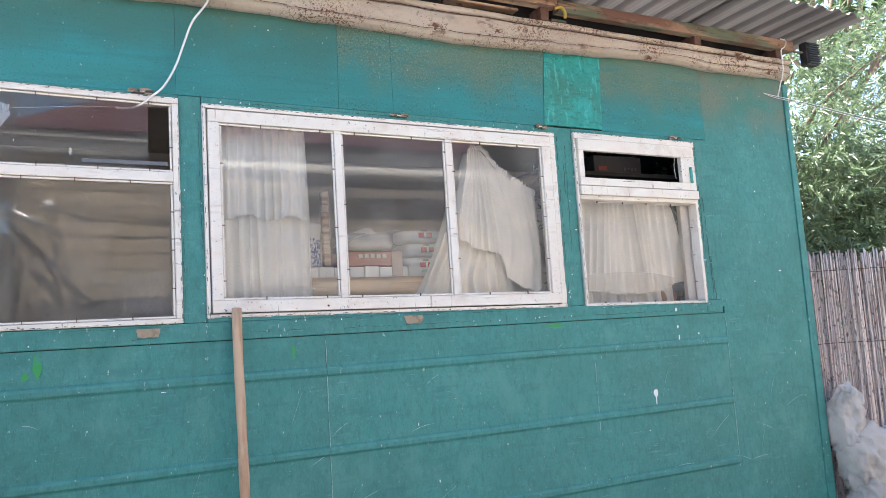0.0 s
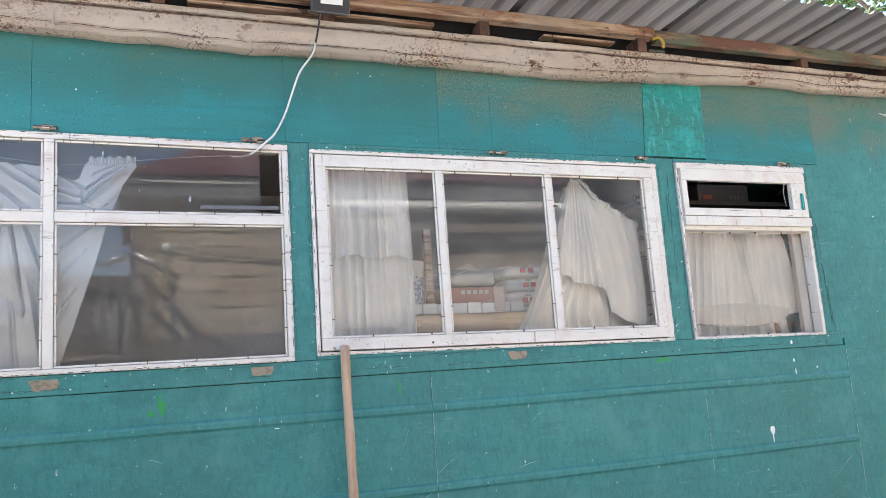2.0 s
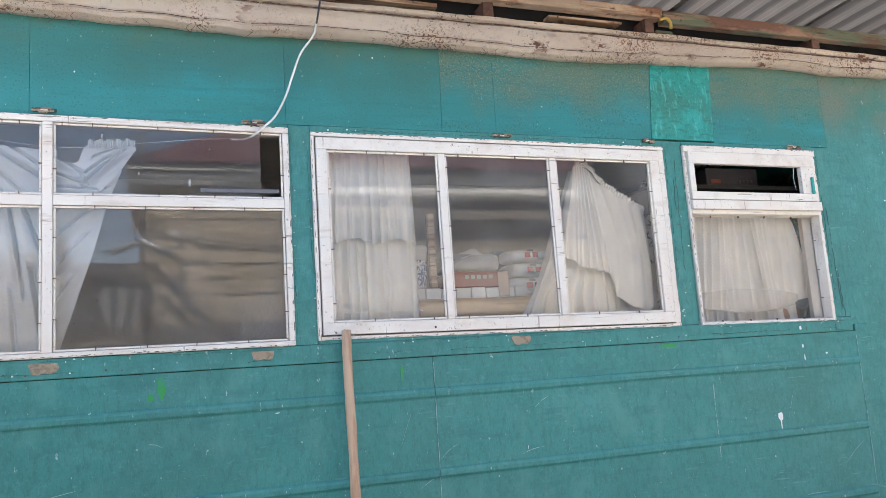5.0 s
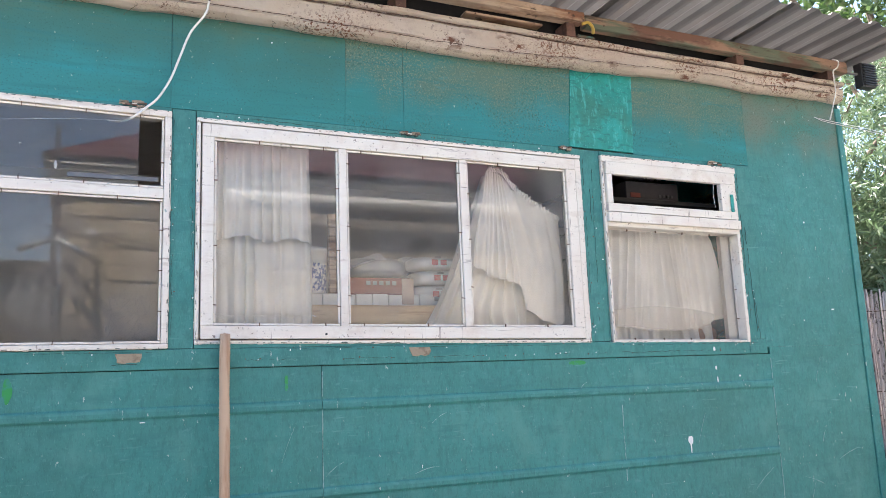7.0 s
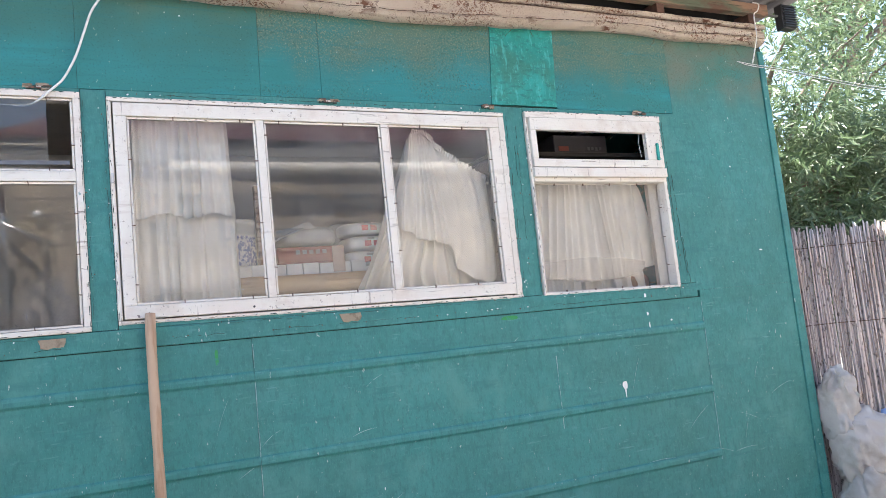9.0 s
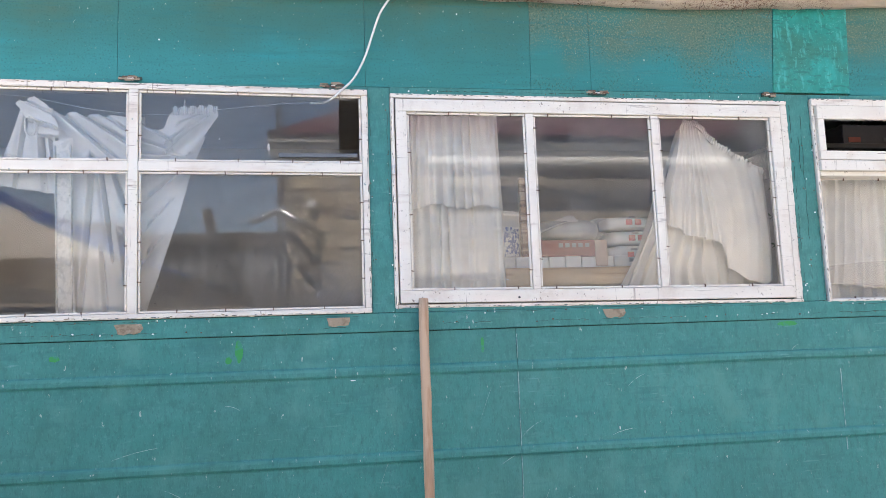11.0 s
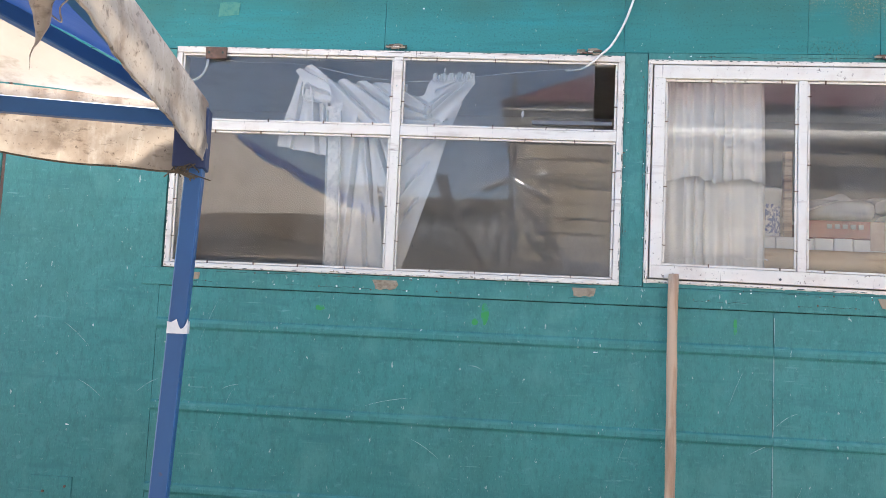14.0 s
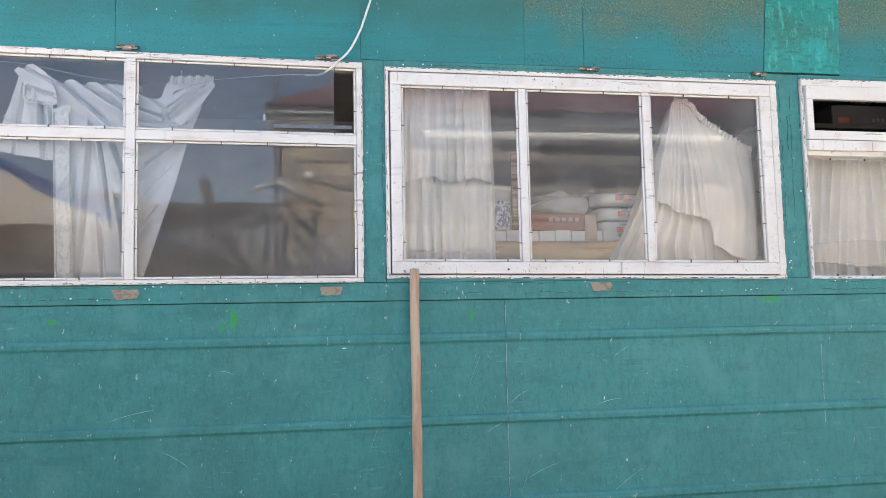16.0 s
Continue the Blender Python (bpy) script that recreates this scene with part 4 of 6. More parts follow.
# ---- eaves ----
def eave_trim(x0, x1, seed):
    """Dented painted sheet-metal trim: a rolled top lip, a flat face and a wavy lip turned in under it."""
    prof = ((-0.045, 3.193), (-0.080, 3.194), (-0.094, 3.190), (-0.098, 3.180), (-0.098, 3.170), (-0.092, 3.165), (-0.064, 3.164), (-0.064, 3.155), (-0.084, 3.153), (-0.086, 3.122), (-0.086, 3.092),
            (-0.087, 3.076), (-0.080, 3.070), (-0.081, 3.066), (-0.086, 3.060), (-0.072, 3.046), (-0.045, 3.035), (-0.018, 3.037))
    n = max(6, int((x1 - x0) / 0.035))
    bm = bmesh.new()

    def at(x, y, z, loose=1.0):
        low = max(0.0, min(1.0, (3.155 - z) / 0.09))
        rise = 0.036 * max(0.0, min(1.0, (x - 1.55) / 0.8))
        dent = 0.013 * wob(x, seed, 0, 2.2) + 0.009 * wob(x, seed, 4, 6.0)
        inward = 0.007 * wob(x, z * 14, seed, 3.5) + 0.005 * wob(x * 2, z * 30, seed, 5.0)
        pinch = 0.012 * math.exp(-((x - x0 - 0.03) / 0.03) ** 2)
        return (x, y + (inward + pinch * low) * loose, z + (rise + dent) * low + 0.004 * wob(x, seed, 8, 4.0))

    def face(u, v):
        k = round(v * (len(prof) - 1))
        return at(x0 + u * (x1 - x0), *prof[k], 1.0 if 0 < k < len(prof) - 2 else 0.0)
    sheet(bm, n, len(prof) - 1, face)
    bmesh.ops.solidify(bm, geom=list(bm.faces), thickness=0.003)
    sheet_part = part("trim_length", bm, M_rusty, trim)
    random.seed(int(seed * 1000))
    # dark strips laid on both folds, giving their shadow lines as well as rust
    for y, z, thick, keep in ((-0.087, 3.158, 0.0030, 0.90), (-0.088, 3.068, 0.0016, 0.70)):
        bm = bmesh.new()
        run = []
        for i in range(n * 2 + 1):
            x = x0 + 0.01 + i / (n * 2) * (x1 - x0 - 0.02)
            run.append(at(x, y, z + random.uniform(-0.0012, 0.0012)))
            if (random.random() > keep or i == n * 2) and len(run) > 1:
                tube(bm, run, [thick * random.uniform(0.5, 1.2) for _ in run], 5)
                run = [] if random.random() > keep else run[-1:]
        part("rust_line", bm, M_rust, sheet_part, "dark rusty line drawn for the shade and rust of the fold")
    return sheet_part


trim = empty("eave_trim", "dented cream-painted sheet-metal eave trim, rusting through", "eave trim")
EAVE = (-6.3, -4.1, -2.35, -1.02, 0.36, 1.81, 3.63)
for i, (a, b) in enumerate(zip(EAVE, EAVE[1:])):
    eave_trim(a - 0.02, b + 0.015, 11 + 0.013 * i)
tagged(part("eave_backing", boxed(X_LEFT, 3.70, -0.010, 0.09, TOP_Z + 0.002, 3.15, 0.004), M_core), "dark board behind the eave trim", "eave board", kind="structure")

roof = empty("corrugated_roof", "grey corrugated metal roof overhanging the cabin", "roof")
PITCH = 0.15
WAVE = ((0.0, 0.022), (0.050, 0.022), (0.066, 0.006), (0.078, 0.0), (0.122, 0.0), (0.136, 0.006))


def roof_sheet(x0, waves):
    xs = [x0 + PITCH * w + dx for w in range(waves) for dx, _ in WAVE] + [x0 + PITCH * waves, x0 + PITCH * waves + 0.05]
    hs = [h for _ in range(waves) for _, h in WAVE] + [0.022, 0.022]
    bm = bmesh.new()

    def face(u, v):
        k = round(u * (len(xs) - 1))
        y = -0.50 + 0.012 * math.sin(x0 * 9) + v * 3.3
        return (xs[k], y, 3.335 + hs[k] - 0.03 * (y + 0.5) + 0.006 * wob(xs[k], y, 1, 0.9))
    sheet(bm, len(xs) - 1, 12, face)
    bmesh.ops.solidify(bm, geom=list(bm.faces), thickness=0.0012)
    return bm


x = X_LEFT
while x < 3.7:
    n = min(6, round((3.80 - x) / PITCH))
    part("roof_sheet", roof_sheet(x, n), M_roof, roof)
    x += n * PITCH

battens = []
battens.append(tagged(part("purlin", boxed(-2.9, 1.832, -0.105, -0.045, 3.272, 3.325, 0.004, 2), M_rawwood), "raw wooden batten carrying the roof edge", "batten"))
battens.append(tagged(part("purlin", boxed(1.842, 3.69, -0.098, -0.045, 3.252, 3.318, 0.004, 2), M_greenwood), "batten with peeling green paint under the roof edge", "batten"))
battens.append(tagged(part("purlin", boxed(-6.2, -2.92, -0.105, -0.045, 3.268, 3.320, 0.004, 2), M_rawwood), "raw wooden batten carrying the roof edge", "batten"))
battens.append(tagged(part("purlin", boxed(-0.5, 0.62, -0.040, 0.02, 3.240, 3.260, 0.004, 2), M_rawwood), "short lower wooden batten under the roof", "batten"))
battens.append(tagged(part("purlin", boxed(1.20, 1.62, -0.050, 0.01, 3.244, 3.256, 0.004, 2), M_rawwood), "short offcut of batten under the roof", "batten"))
for batten, xs in zip(battens, ((-2.2, -1.7, -0.6, 0.12, 0.85, 1.74), (1.95, 2.86, 3.55), (-4.4, -3.0), (-0.35, 0.5), (1.25, 1.57))):
    low, high = min(v.co.z for v in batten.data.vertices), max(v.co.z for v in batten.data.vertices)
    face = min(v.co.y for v in batten.data.vertices)
    for k, nx in enumerate(xs):
        bm = bmesh.new()
        nz = low + (high - low) * (0.35 + 0.3 * (k % 2))
        tube(bm, [(nx, face - 0.003, nz), (nx, face + 0.004, nz)], 0.0042, 8)
        part("nail_head", bm, M_rust, batten, "rusty nail head")
for rx in (-4.4, -3.0, -1.75, -0.62, 0.10, 0.86, 1.76, 2.86, 3.56):
    blk = tagged(part("rafter_end", boxed(rx - 0.027, rx + 0.027, -0.085, 0.022, 3.196, 3.262 if rx > 1.84 else 3.270, 0.005, 2), M_redwood), "red-brown rafter end resting over the eave trim", "rafter", group="rafter ends")
# added sheet, near-black in place of the shade behind the battens
tagged(part("attic_lining", boxed(X_LEFT, 3.69, 0.024, 0.044, 3.152, 3.320, 0), M_gap_shade), "near-black sheet standing in for the shade in the attic gap", "attic board", kind="structure")
tagged(part("gable_board", boxed(3.640, 3.700, 0.10, 1.94, 3.12, 3.30, 0.004), M_core), "dark gable board under the roof", "gable board", kind="structure")

# floodlight over the middle of the wall
lamp = empty("floodlight", "grey floodlight with a pale frosted lens fixed under the eaves", "floodlight")
LX, LY, LZ = 0.095, -0.150, 3.265


def tilted(bm, at, deg):
    bmesh.ops.transform(bm, matrix=Matrix.Translation(at) @ Matrix.Rotation(radians(deg), 4, "X"), verts=bm.verts)
    return bm


part("housing", tilted(boxed(-0.085, 0.085, -0.012, 0.035, -0.065, 0.065, 0.008, 2), (LX, LY, LZ), 16), M_grey, lamp)
part("lens", tilted(boxed(-0.050, 0.050, -0.0165, -0.013, -0.028, 0.042, 0.002), (LX, LY, LZ), 16), M_lens, lamp, "pale frosted lens")
part("bezel", tilted(boxed(-0.080, 0.080, -0.0155, -0.0125, -0.060, 0.060, 0.001), (LX, LY, LZ), 16), M_black, lamp)
bm = bmesh.new()
box(bm, LX - 0.02, LX + 0.02, -0.115, -0.100, 3.24, 3.33)
part("bracket", bm, M_grey, lamp)

cable = empty("lamp_cable", "cable from the floodlight, black then white, into the window gap", "cable")
bm = bmesh.new()
tube(bm, smooth_path([(0.05, -0.13, 3.21), (0.045, -0.125, 3.17), (0.035, -0.118, 3.11), (0.028, -0.108, 3.072)], 14), 0.0042, 6)
part("black_lead", bm, M_black, cable, "black lead", smooth=True)
bm = bmesh.new()
tube(bm, smooth_path([(0.028, -0.108, 3.074), (0.018, -0.080, 3.03), (-0.035, -0.05, 2.955), (-0.070, -0.035, 2.86), (-0.103, -0.03, 2.765),
                      (-0.150, -0.03, 2.675), (-0.200, -0.028, 2.625), (-0.235, -0.006, 2.598), (-0.275, 0.03, 2.586), (-0.33, 0.05, 2.590)], 60), 0.0046, 8)
part("white_lead", bm, M_cable, cable, smooth=True)

# ribbed black lamp, cord and wires at the right end of the eaves
plamp = empty("lamp_housing", "black ribbed lamp housing at the end of the eaves", "lamp")
bm = tilted(boxed(-0.055, 0.055, -0.03, 0.03, -0.075, 0.075, 0.006), (3.80, -0.12, 3.235), 0)
part("housing", bm, M_black, plamp)
for k in range(9):
    part("cooling_fin", boxed(3.748, 3.852, -0.165, -0.148, 3.168 + k * 0.015, 3.174 + k * 0.015, 0), M_black, plamp)
bm = bmesh.new()
tube(bm, [(3.66, -0.08, 3.27), (3.72, -0.10, 3.25), (3.76, -0.12, 3.245)], 0.008, 6)
part("arm", bm, M_grey, plamp)
bm = bmesh.new()
tube(bm, smooth_path([(3.56, -0.105, 3.318), (3.585, -0.125, 3.30), (3.575, -0.120, 3.262), (3.55, -0.112, 3.24), (3.548, -0.112, 3.18), (3.552, -0.108, 3.11), (3.56, -0.07, 3.03), (3.553, -0.05, 2.965)], 40), 0.0038, 7)
tagged(part("knotted_cord", bm, M_cable, smooth=True), "pale cord knotted round the batten end", "cord")
for k, dz in enumerate((0.0, 0.012, 0.026)):
    bm = bmesh.new()
    tube(bm, smooth_path([(3.47, -0.012, 2.985), (3.56, -0.02, 2.962 + dz * 0.4), (3.72, -0.12, 2.90 + dz * (0.2 if k == 1 else 0.5)), (4.3, -0.5, 2.66 + dz * 0.8), (5.6, -1.2, 2.34 + dz * 2), (8.0, -2.4, 2.45), (11.0, -3.9, 3.3)], 70), 0.0017, 6)
    tagged(part("overhead_wire", bm, M_cable if k != 1 else M_grey, smooth=True), "sagging wire running off from the cabin corner", "wire", group="wires at the corner")


# ---- curtains ----
def drape(top, bottom, y, folds, amp, nu=90, nv=36, seed=0.0, hem=0.0, spread=0.55, ruffle=0.0):
    """Cloth between two lines of (x, z); the folds deepen downwards."""
    t3, b3 = [(x, 0, z) for x, z in top], [(x, 0, z) for x, z in bottom]
    tp, bp = smooth_path(t3, nu), smooth_path(b3, nu)
    bm = bmesh.new()

    def at(u, v):
        i = round(u * nu)
        p = tp[i].lerp(bp[i], v)
        ph = folds * 2 * math.pi * (u + 0.25 / folds * wob(u * folds, seed, v * 0.8, 1.1))
        d = 1.5 * amp * ((1 - spread) + spread * min(1, v * 1.6)) * (math.sin(ph) + 0.35 * math.sin(2.3 * ph + seed))
        d += amp * 0.9 * wob(u * 3, v * 2.2, seed, 1.6)
        z = p.z + hem * math.sin(u * 95) * v ** 12 + ruffle * math.sin(u * 160) * (1 - v) ** 18
        return (p.x + 0.4 * d * (0.3 + v), y + d, z + 0.004 * wob(u * 6, v * 3, seed))
    sheet(bm, nu, nv, at)
    return bm


def cloth(left, right, y, ridges, seed, loose=0.007, nu=150, nv=120):
    """Thin cloth between two side lines of (x, z), raised along folds: ((x, z), (x, z), half width, height)."""
    lp, rp = smooth_path([(x, 0, z) for x, z in left], nv), smooth_path([(x, 0, z) for x, z in right], nv)
    segs = [(Vector((a[0], a[1])), Vector((b[0], b[1])), w, h) for a, b, w, h in ridges]
    bm = bmesh.new()

    def at(u, v):
        p = lp[round(v * nv)].lerp(rp[round(v * nv)], u)
        d = loose * wob(p.x * 6, p.z * 3, seed) + 0.5 * loose * wob(p.x * 17, p.z * 8, seed)
        q = Vector((p.x, p.z))
        for a, b, w, h in segs:
            ab = b - a
            s = max(0.0, min(1.0, (q - a).dot(ab) / ab.length_squared))
            off = q - (a + ab * s)
            side = math.copysign(1, ab.x * off.y - ab.y * off.x)
            e = off.length / (w * (0.26 if side > 0 else 1.5))
            g = (off.length * side - 0.75 * w) / (0.38 * w)
            d += (1.7 * h * math.exp(-e * e) - 2.4 * h * math.exp(-g * g)) * (0.45 + 0.55 * math.sin(math.pi * min(1, 0.15 + s)))
        return (p.x, y - d, p.z + 0.003 * wob(u * 7, v * 5, seed))
    sheet(bm, nu, nv, at)
    return bm


cur = empty("curtain", "white net curtain bunched over a string behind the glass", "curtain")
part("flap", cloth([(-1.462, 2.588), (-1.500, 2.45), (-1.540, 2.330), (-1.550, 2.245)], [(-1.350, 2.560), (-1.340, 2.43), (-1.335, 2.315), (-1.325, 2.208)], 0.072,
     [((-1.45, 2.56), (-1.49, 2.24), 0.012, 0.010), ((-1.40, 2.47), (-1.38, 2.22), 0.016, 0.016), ((-1.36, 2.42), (-1.33, 2.24), 0.010, 0.012), ((-1.52, 2.36), (-1.36, 2.33), 0.010, 0.006)], 1.3), M_net, cur, "short hanging flap with a lace edge", True)
part("cuff", cloth([(-1.482, 2.572), (-1.460, 2.540), (-1.440, 2.500), (-1.420, 2.430)], [(-1.415, 2.605), (-1.360, 2.560), (-1.325, 2.490), (-1.318, 2.440)], 0.052,
     [((-1.46, 2.58), (-1.36, 2.53), 0.014, 0.012), ((-1.43, 2.50), (-1.34, 2.47), 0.012, -0.014), ((-1.42, 2.44), (-1.33, 2.43), 0.012, 0.014)], 2.1), M_net, cur, "cloth folded over the string", True)
bm = bmesh.new()
tube(bm, [(-1.425 + 0.019 * math.cos(a) - 0.004 * math.sin(a), 0.044, 2.478 + 0.042 * math.sin(a)) for a in (2 * math.pi * k / 24 for k in range(25))], 0.0045, 7, caps=False)
part("cuff_hem", bm, M_net, cur, "stitched rim of the cuff", True)
part("main_fall", cloth([(-1.352, 2.552), (-1.325, 2.36), (-1.318, 2.10), (-1.312, 1.705)], [(-1.000, 2.535), (-0.995, 2.36), (-0.99, 2.10), (-0.985, 1.705)], 0.098,
     [((-1.345, 2.55), (-1.09, 2.32), 0.020, 0.022), ((-1.27, 2.55), (-1.02, 2.38), 0.018, 0.020), ((-1.19, 2.55), (-1.03, 2.44), 0.014, 0.012),
      ((-1.18, 2.34), (-1.12, 1.95), 0.010, 0.020), ((-1.21, 2.36), (-1.25, 1.71), 0.016, 0.014), ((-1.13, 2.30), (-1.03, 2.02), 0.014, 0.016), ((-1.10, 2.05), (-1.05, 1.71), 0.022, 0.014), ((-1.17, 1.98), (-1.15, 1.71), 0.016, 0.010)], 4.1), M_net, cur, "", True)
part("side_fall", cloth([(-1.060, 2.500), (-1.055, 2.28), (-1.050, 2.05), (-1.045, 1.715)], [(-0.760, 2.455), (-0.815, 2.31), (-0.880, 2.08), (-0.995, 1.715)], 0.100,
     [((-1.03, 2.27), (-0.84, 2.37), 0.020, 0.018), ((-1.03, 2.15), (-0.86, 2.30), 0.016, 0.016), ((-1.03, 2.02), (-0.90, 2.18), 0.014, 0.014), ((-1.02, 1.90), (-0.94, 2.02), 0.014, 0.012)], 7.7), M_net, cur, "", True)
part("swag", cloth([(-1.050, 2.545), (-0.985, 2.490), (-0.925, 2.480), (-0.880, 2.556), (-0.712, 2.566)], [(-1.050, 2.320), (-0.970, 2.335), (-0.870, 2.345), (-0.785, 2.420), (-0.705, 2.535)], 0.066,
     [((-1.04, 2.505), (-0.90, 2.425), 0.014, 0.018), ((-0.90, 2.425), (-0.73, 2.545), 0.013, 0.018), ((-1.04, 2.43), (-0.90, 2.385), 0.014, 0.018), ((-0.90, 2.385), (-0.75, 2.52), 0.012, 0.016), ((-1.04, 2.37), (-0.86, 2.36), 0.012, 0.012), ((-0.86, 2.50), (-0.74, 2.55), 0.010, 0.010)], 2.9), M_net, cur, "gathered swag with a ruffled top", True)
bm = bmesh.new()
sheet(bm, 160, 4, lambda u, v: (-0.885 + 0.175 * u + 0.003 * math.sin(u * 90) * v, 0.054 + 0.007 * math.sin(u * 120), 2.532 + 0.010 * u + (0.034 + 0.006 * math.sin(u * 31)) * v))
part("ruffle", bm, M_net, cur, "ruffled heading on the string", True)
part("lace_border", cloth([(-1.342, 2.420), (-1.330, 2.20), (-1.322, 1.95), (-1.316, 1.705)], [(-1.270, 2.440), (-1.265, 2.20), (-1.255, 1.95), (-1.245, 1.705)], 0.060,
     [((-1.335, 2.40), (-1.312, 1.71), 0.004, 0.005), ((-1.275, 2.40), (-1.255, 1.71), 0.004, 0.004)], 3.0, 0.003), M_lacework, cur, "lace border", True)
for a in ([(-1.965, 0.05, 2.630), (-1.70, 0.05, 2.608), (-1.46, 0.055, 2.603), (-1.2, 0.06, 2.555), (-0.95, 0.06, 2.535), (-0.72, 0.055, 2.557), (-0.45, 0.05, 2.585), (-0.26, 0.04, 2.592)],):
    bm = bmesh.new()
    tube(bm, smooth_path(a, 50), 0.0012, 5)
    tagged(part("curtain_string", bm, M_cable, smooth=True), "thin pale string stretched behind the window", "string")

def pleats(creases, y, seed, deep=0.85, cap=0.042, n=10, nv=40):
    """Cloth gathered into lobes between creases, each a line of (x, z) from head to hem; returns the mesh and its hem line."""
    lines = [smooth_path([(x, 0, z) for x, z in line], nv) for line in creases]
    lobes = len(lines) - 1
    bm = bmesh.new()

    def at(u, v):
        f = min(u * lobes, lobes - 1e-6)
        k, j = int(f), round(v * nv)
        s = f - k
        p, q = lines[k][j], lines[k + 1][j]
        lean = s ** (1.0 + 0.35 * math.sin(3.1 * k + seed))
        lift = min(cap, deep * (q - p).length) * (0.62 + 0.38 * math.sin(5.3 * k + 2.1 * seed)) * math.sin(math.pi * min(1.0, lean)) ** 0.75
        lift += 0.0025 * wob(k * 1.7 + s, v * 5, seed) + 0.004 * wob(k, v * 2, seed)
        c = p.lerp(q, s)
        return (c.x + 0.3 * lift * math.cos(math.pi * s), y - lift, c.z + 0.004 * math.sin(math.pi * s) * (v - 0.5))
    sheet(bm, lobes * n, nv, at)
    return bm, [at(i / (lobes * n), 1.0) for i in range(lobes * n + 1)]


def hemmed(name, creases, y, seed, material, parent, label="", **more):
    bm, line = pleats(creases, y, seed, **more)
    tier = part(name, bm, material, parent, label, True)
    bm = bmesh.new()
    tube(bm, line, 0.0024, 5)
    part("hem", bm, M_lacework, tier, "stitched hem", True)


def falling(heads, z0, feet, z1):
    """Creases from a head line to a foot line; z1 gives the hem's height at x."""
    return [[(a, z0), (a + (b - a) * 0.33, z0 + (z1(b) - z0) * 0.33), (a + (b - a) * 0.67, z0 + (z1(b) - z0) * 0.67), (b, z1(b))] for a, b in zip(heads, feet)]


cur = empty("curtain", "white two-tier curtain hanging in straight pleats", "curtain")
FEET = (0.076, 0.099, 0.130, 0.172, 0.200, 0.256, 0.292, 0.335, 0.369, 0.412, 0.455, 0.494)
hemmed("upper_tier", falling([0.086 + 0.955 * (x - 0.076) for x in FEET], 2.562, FEET, lambda x: 2.158 + 0.014 * math.cos(x * 31) - 0.02 * (x - 0.1)), 0.116, 0.4, M_curtain, cur, deep=1.5, cap=0.060)
FEET = (0.070, 0.102, 0.147, 0.195, 0.232, 0.272, 0.346, 0.372, 0.425, 0.482, 0.506)
hemmed("lower_tier", falling(FEET, 2.215, FEET, lambda x: 1.775), 0.158, 2.4, M_net, cur, "sheer lower tier", deep=1.1, cap=0.050)
for fx, fz in ((0.128, 2.043), (0.185, 2.030), (0.240, 2.050), (0.285, 2.045), (0.330, 2.022), (0.372, 2.024), (0.414, 2.030), (0.460, 2.048)):
    bm = bmesh.new()
    for k in range(5):
        a = 2 * math.pi * k / 5 + fx * 40
        tube(bm, [(fx + 0.012 * math.cos(a) + 0.007 * math.cos(b), 0.104, fz + 0.012 * math.sin(a) + 0.007 * math.sin(b)) for b in (2 * math.pi * q / 8 for q in range(9))], 0.0014, 4, caps=False)
    part("flower", bm, M_lacework, cur, "embroidered flower")
bm = bmesh.new()
tube(bm, [(0.075 + 0.43 * k / 120, 0.104, 1.832 + 0.006 * abs(math.sin(k * 0.42))) for k in range(121)], 0.0016, 4)
part("scalloped_stitching", bm, M_lacework, cur, "scalloped stitching near the hem")

cur = empty("curtain", "white curtain pulled aside and hanging askew with a ruffled edge", "curtain")
hemmed("under_tier", [
    [(1.362, 2.526), (1.302, 2.368), (1.242, 2.244), (1.180, 2.077), (1.118, 1.930), (1.030, 1.785)],
    [(1.368, 2.526), (1.320, 2.360), (1.265, 2.220), (1.215, 2.070), (1.150, 1.940), (1.075, 1.783)],
    [(1.375, 2.526), (1.335, 2.360), (1.290, 2.200), (1.255, 2.050), (1.205, 1.925), (1.140, 1.782)],
    [(1.382, 2.526), (1.355, 2.360), (1.320, 2.200), (1.290, 2.040), (1.240, 1.906), (1.215, 1.782)],
    [(1.390, 2.526), (1.372, 2.360), (1.345, 2.200), (1.325, 2.030), (1.275, 1.900), (1.262, 1.782)],
    [(1.398, 2.526), (1.385, 2.360), (1.370, 2.200), (1.372, 2.010), (1.330, 1.880), (1.325, 1.782)],
    [(1.410, 2.524), (1.420, 2.360), (1.420, 2.200), (1.415, 2.010), (1.379, 1.868), (1.392, 1.782)],
    [(1.420, 2.520), (1.440, 2.360), (1.455, 2.200), (1.460, 2.010), (1.455, 1.870), (1.470, 1.782)],
    [(1.430, 2.510), (1.460, 2.360), (1.490, 2.200), (1.510, 2.010), (1.526, 1.875), (1.527, 1.782)],
    [(1.450, 2.490), (1.550, 2.340), (1.590, 2.180), (1.580, 2.010), (1.575, 1.880), (1.570, 1.782)],
    [(1.560, 2.400), (1.640, 2.300), (1.660, 2.160), (1.650, 2.000), (1.650, 1.880), (1.640, 1.782)],
    [(1.735, 2.290), (1.745, 2.200), (1.750, 2.100), (1.750, 2.000), (1.750, 1.900), (1.752, 1.782)]], 0.178, 6.6, M_curtain, cur, nv=60)
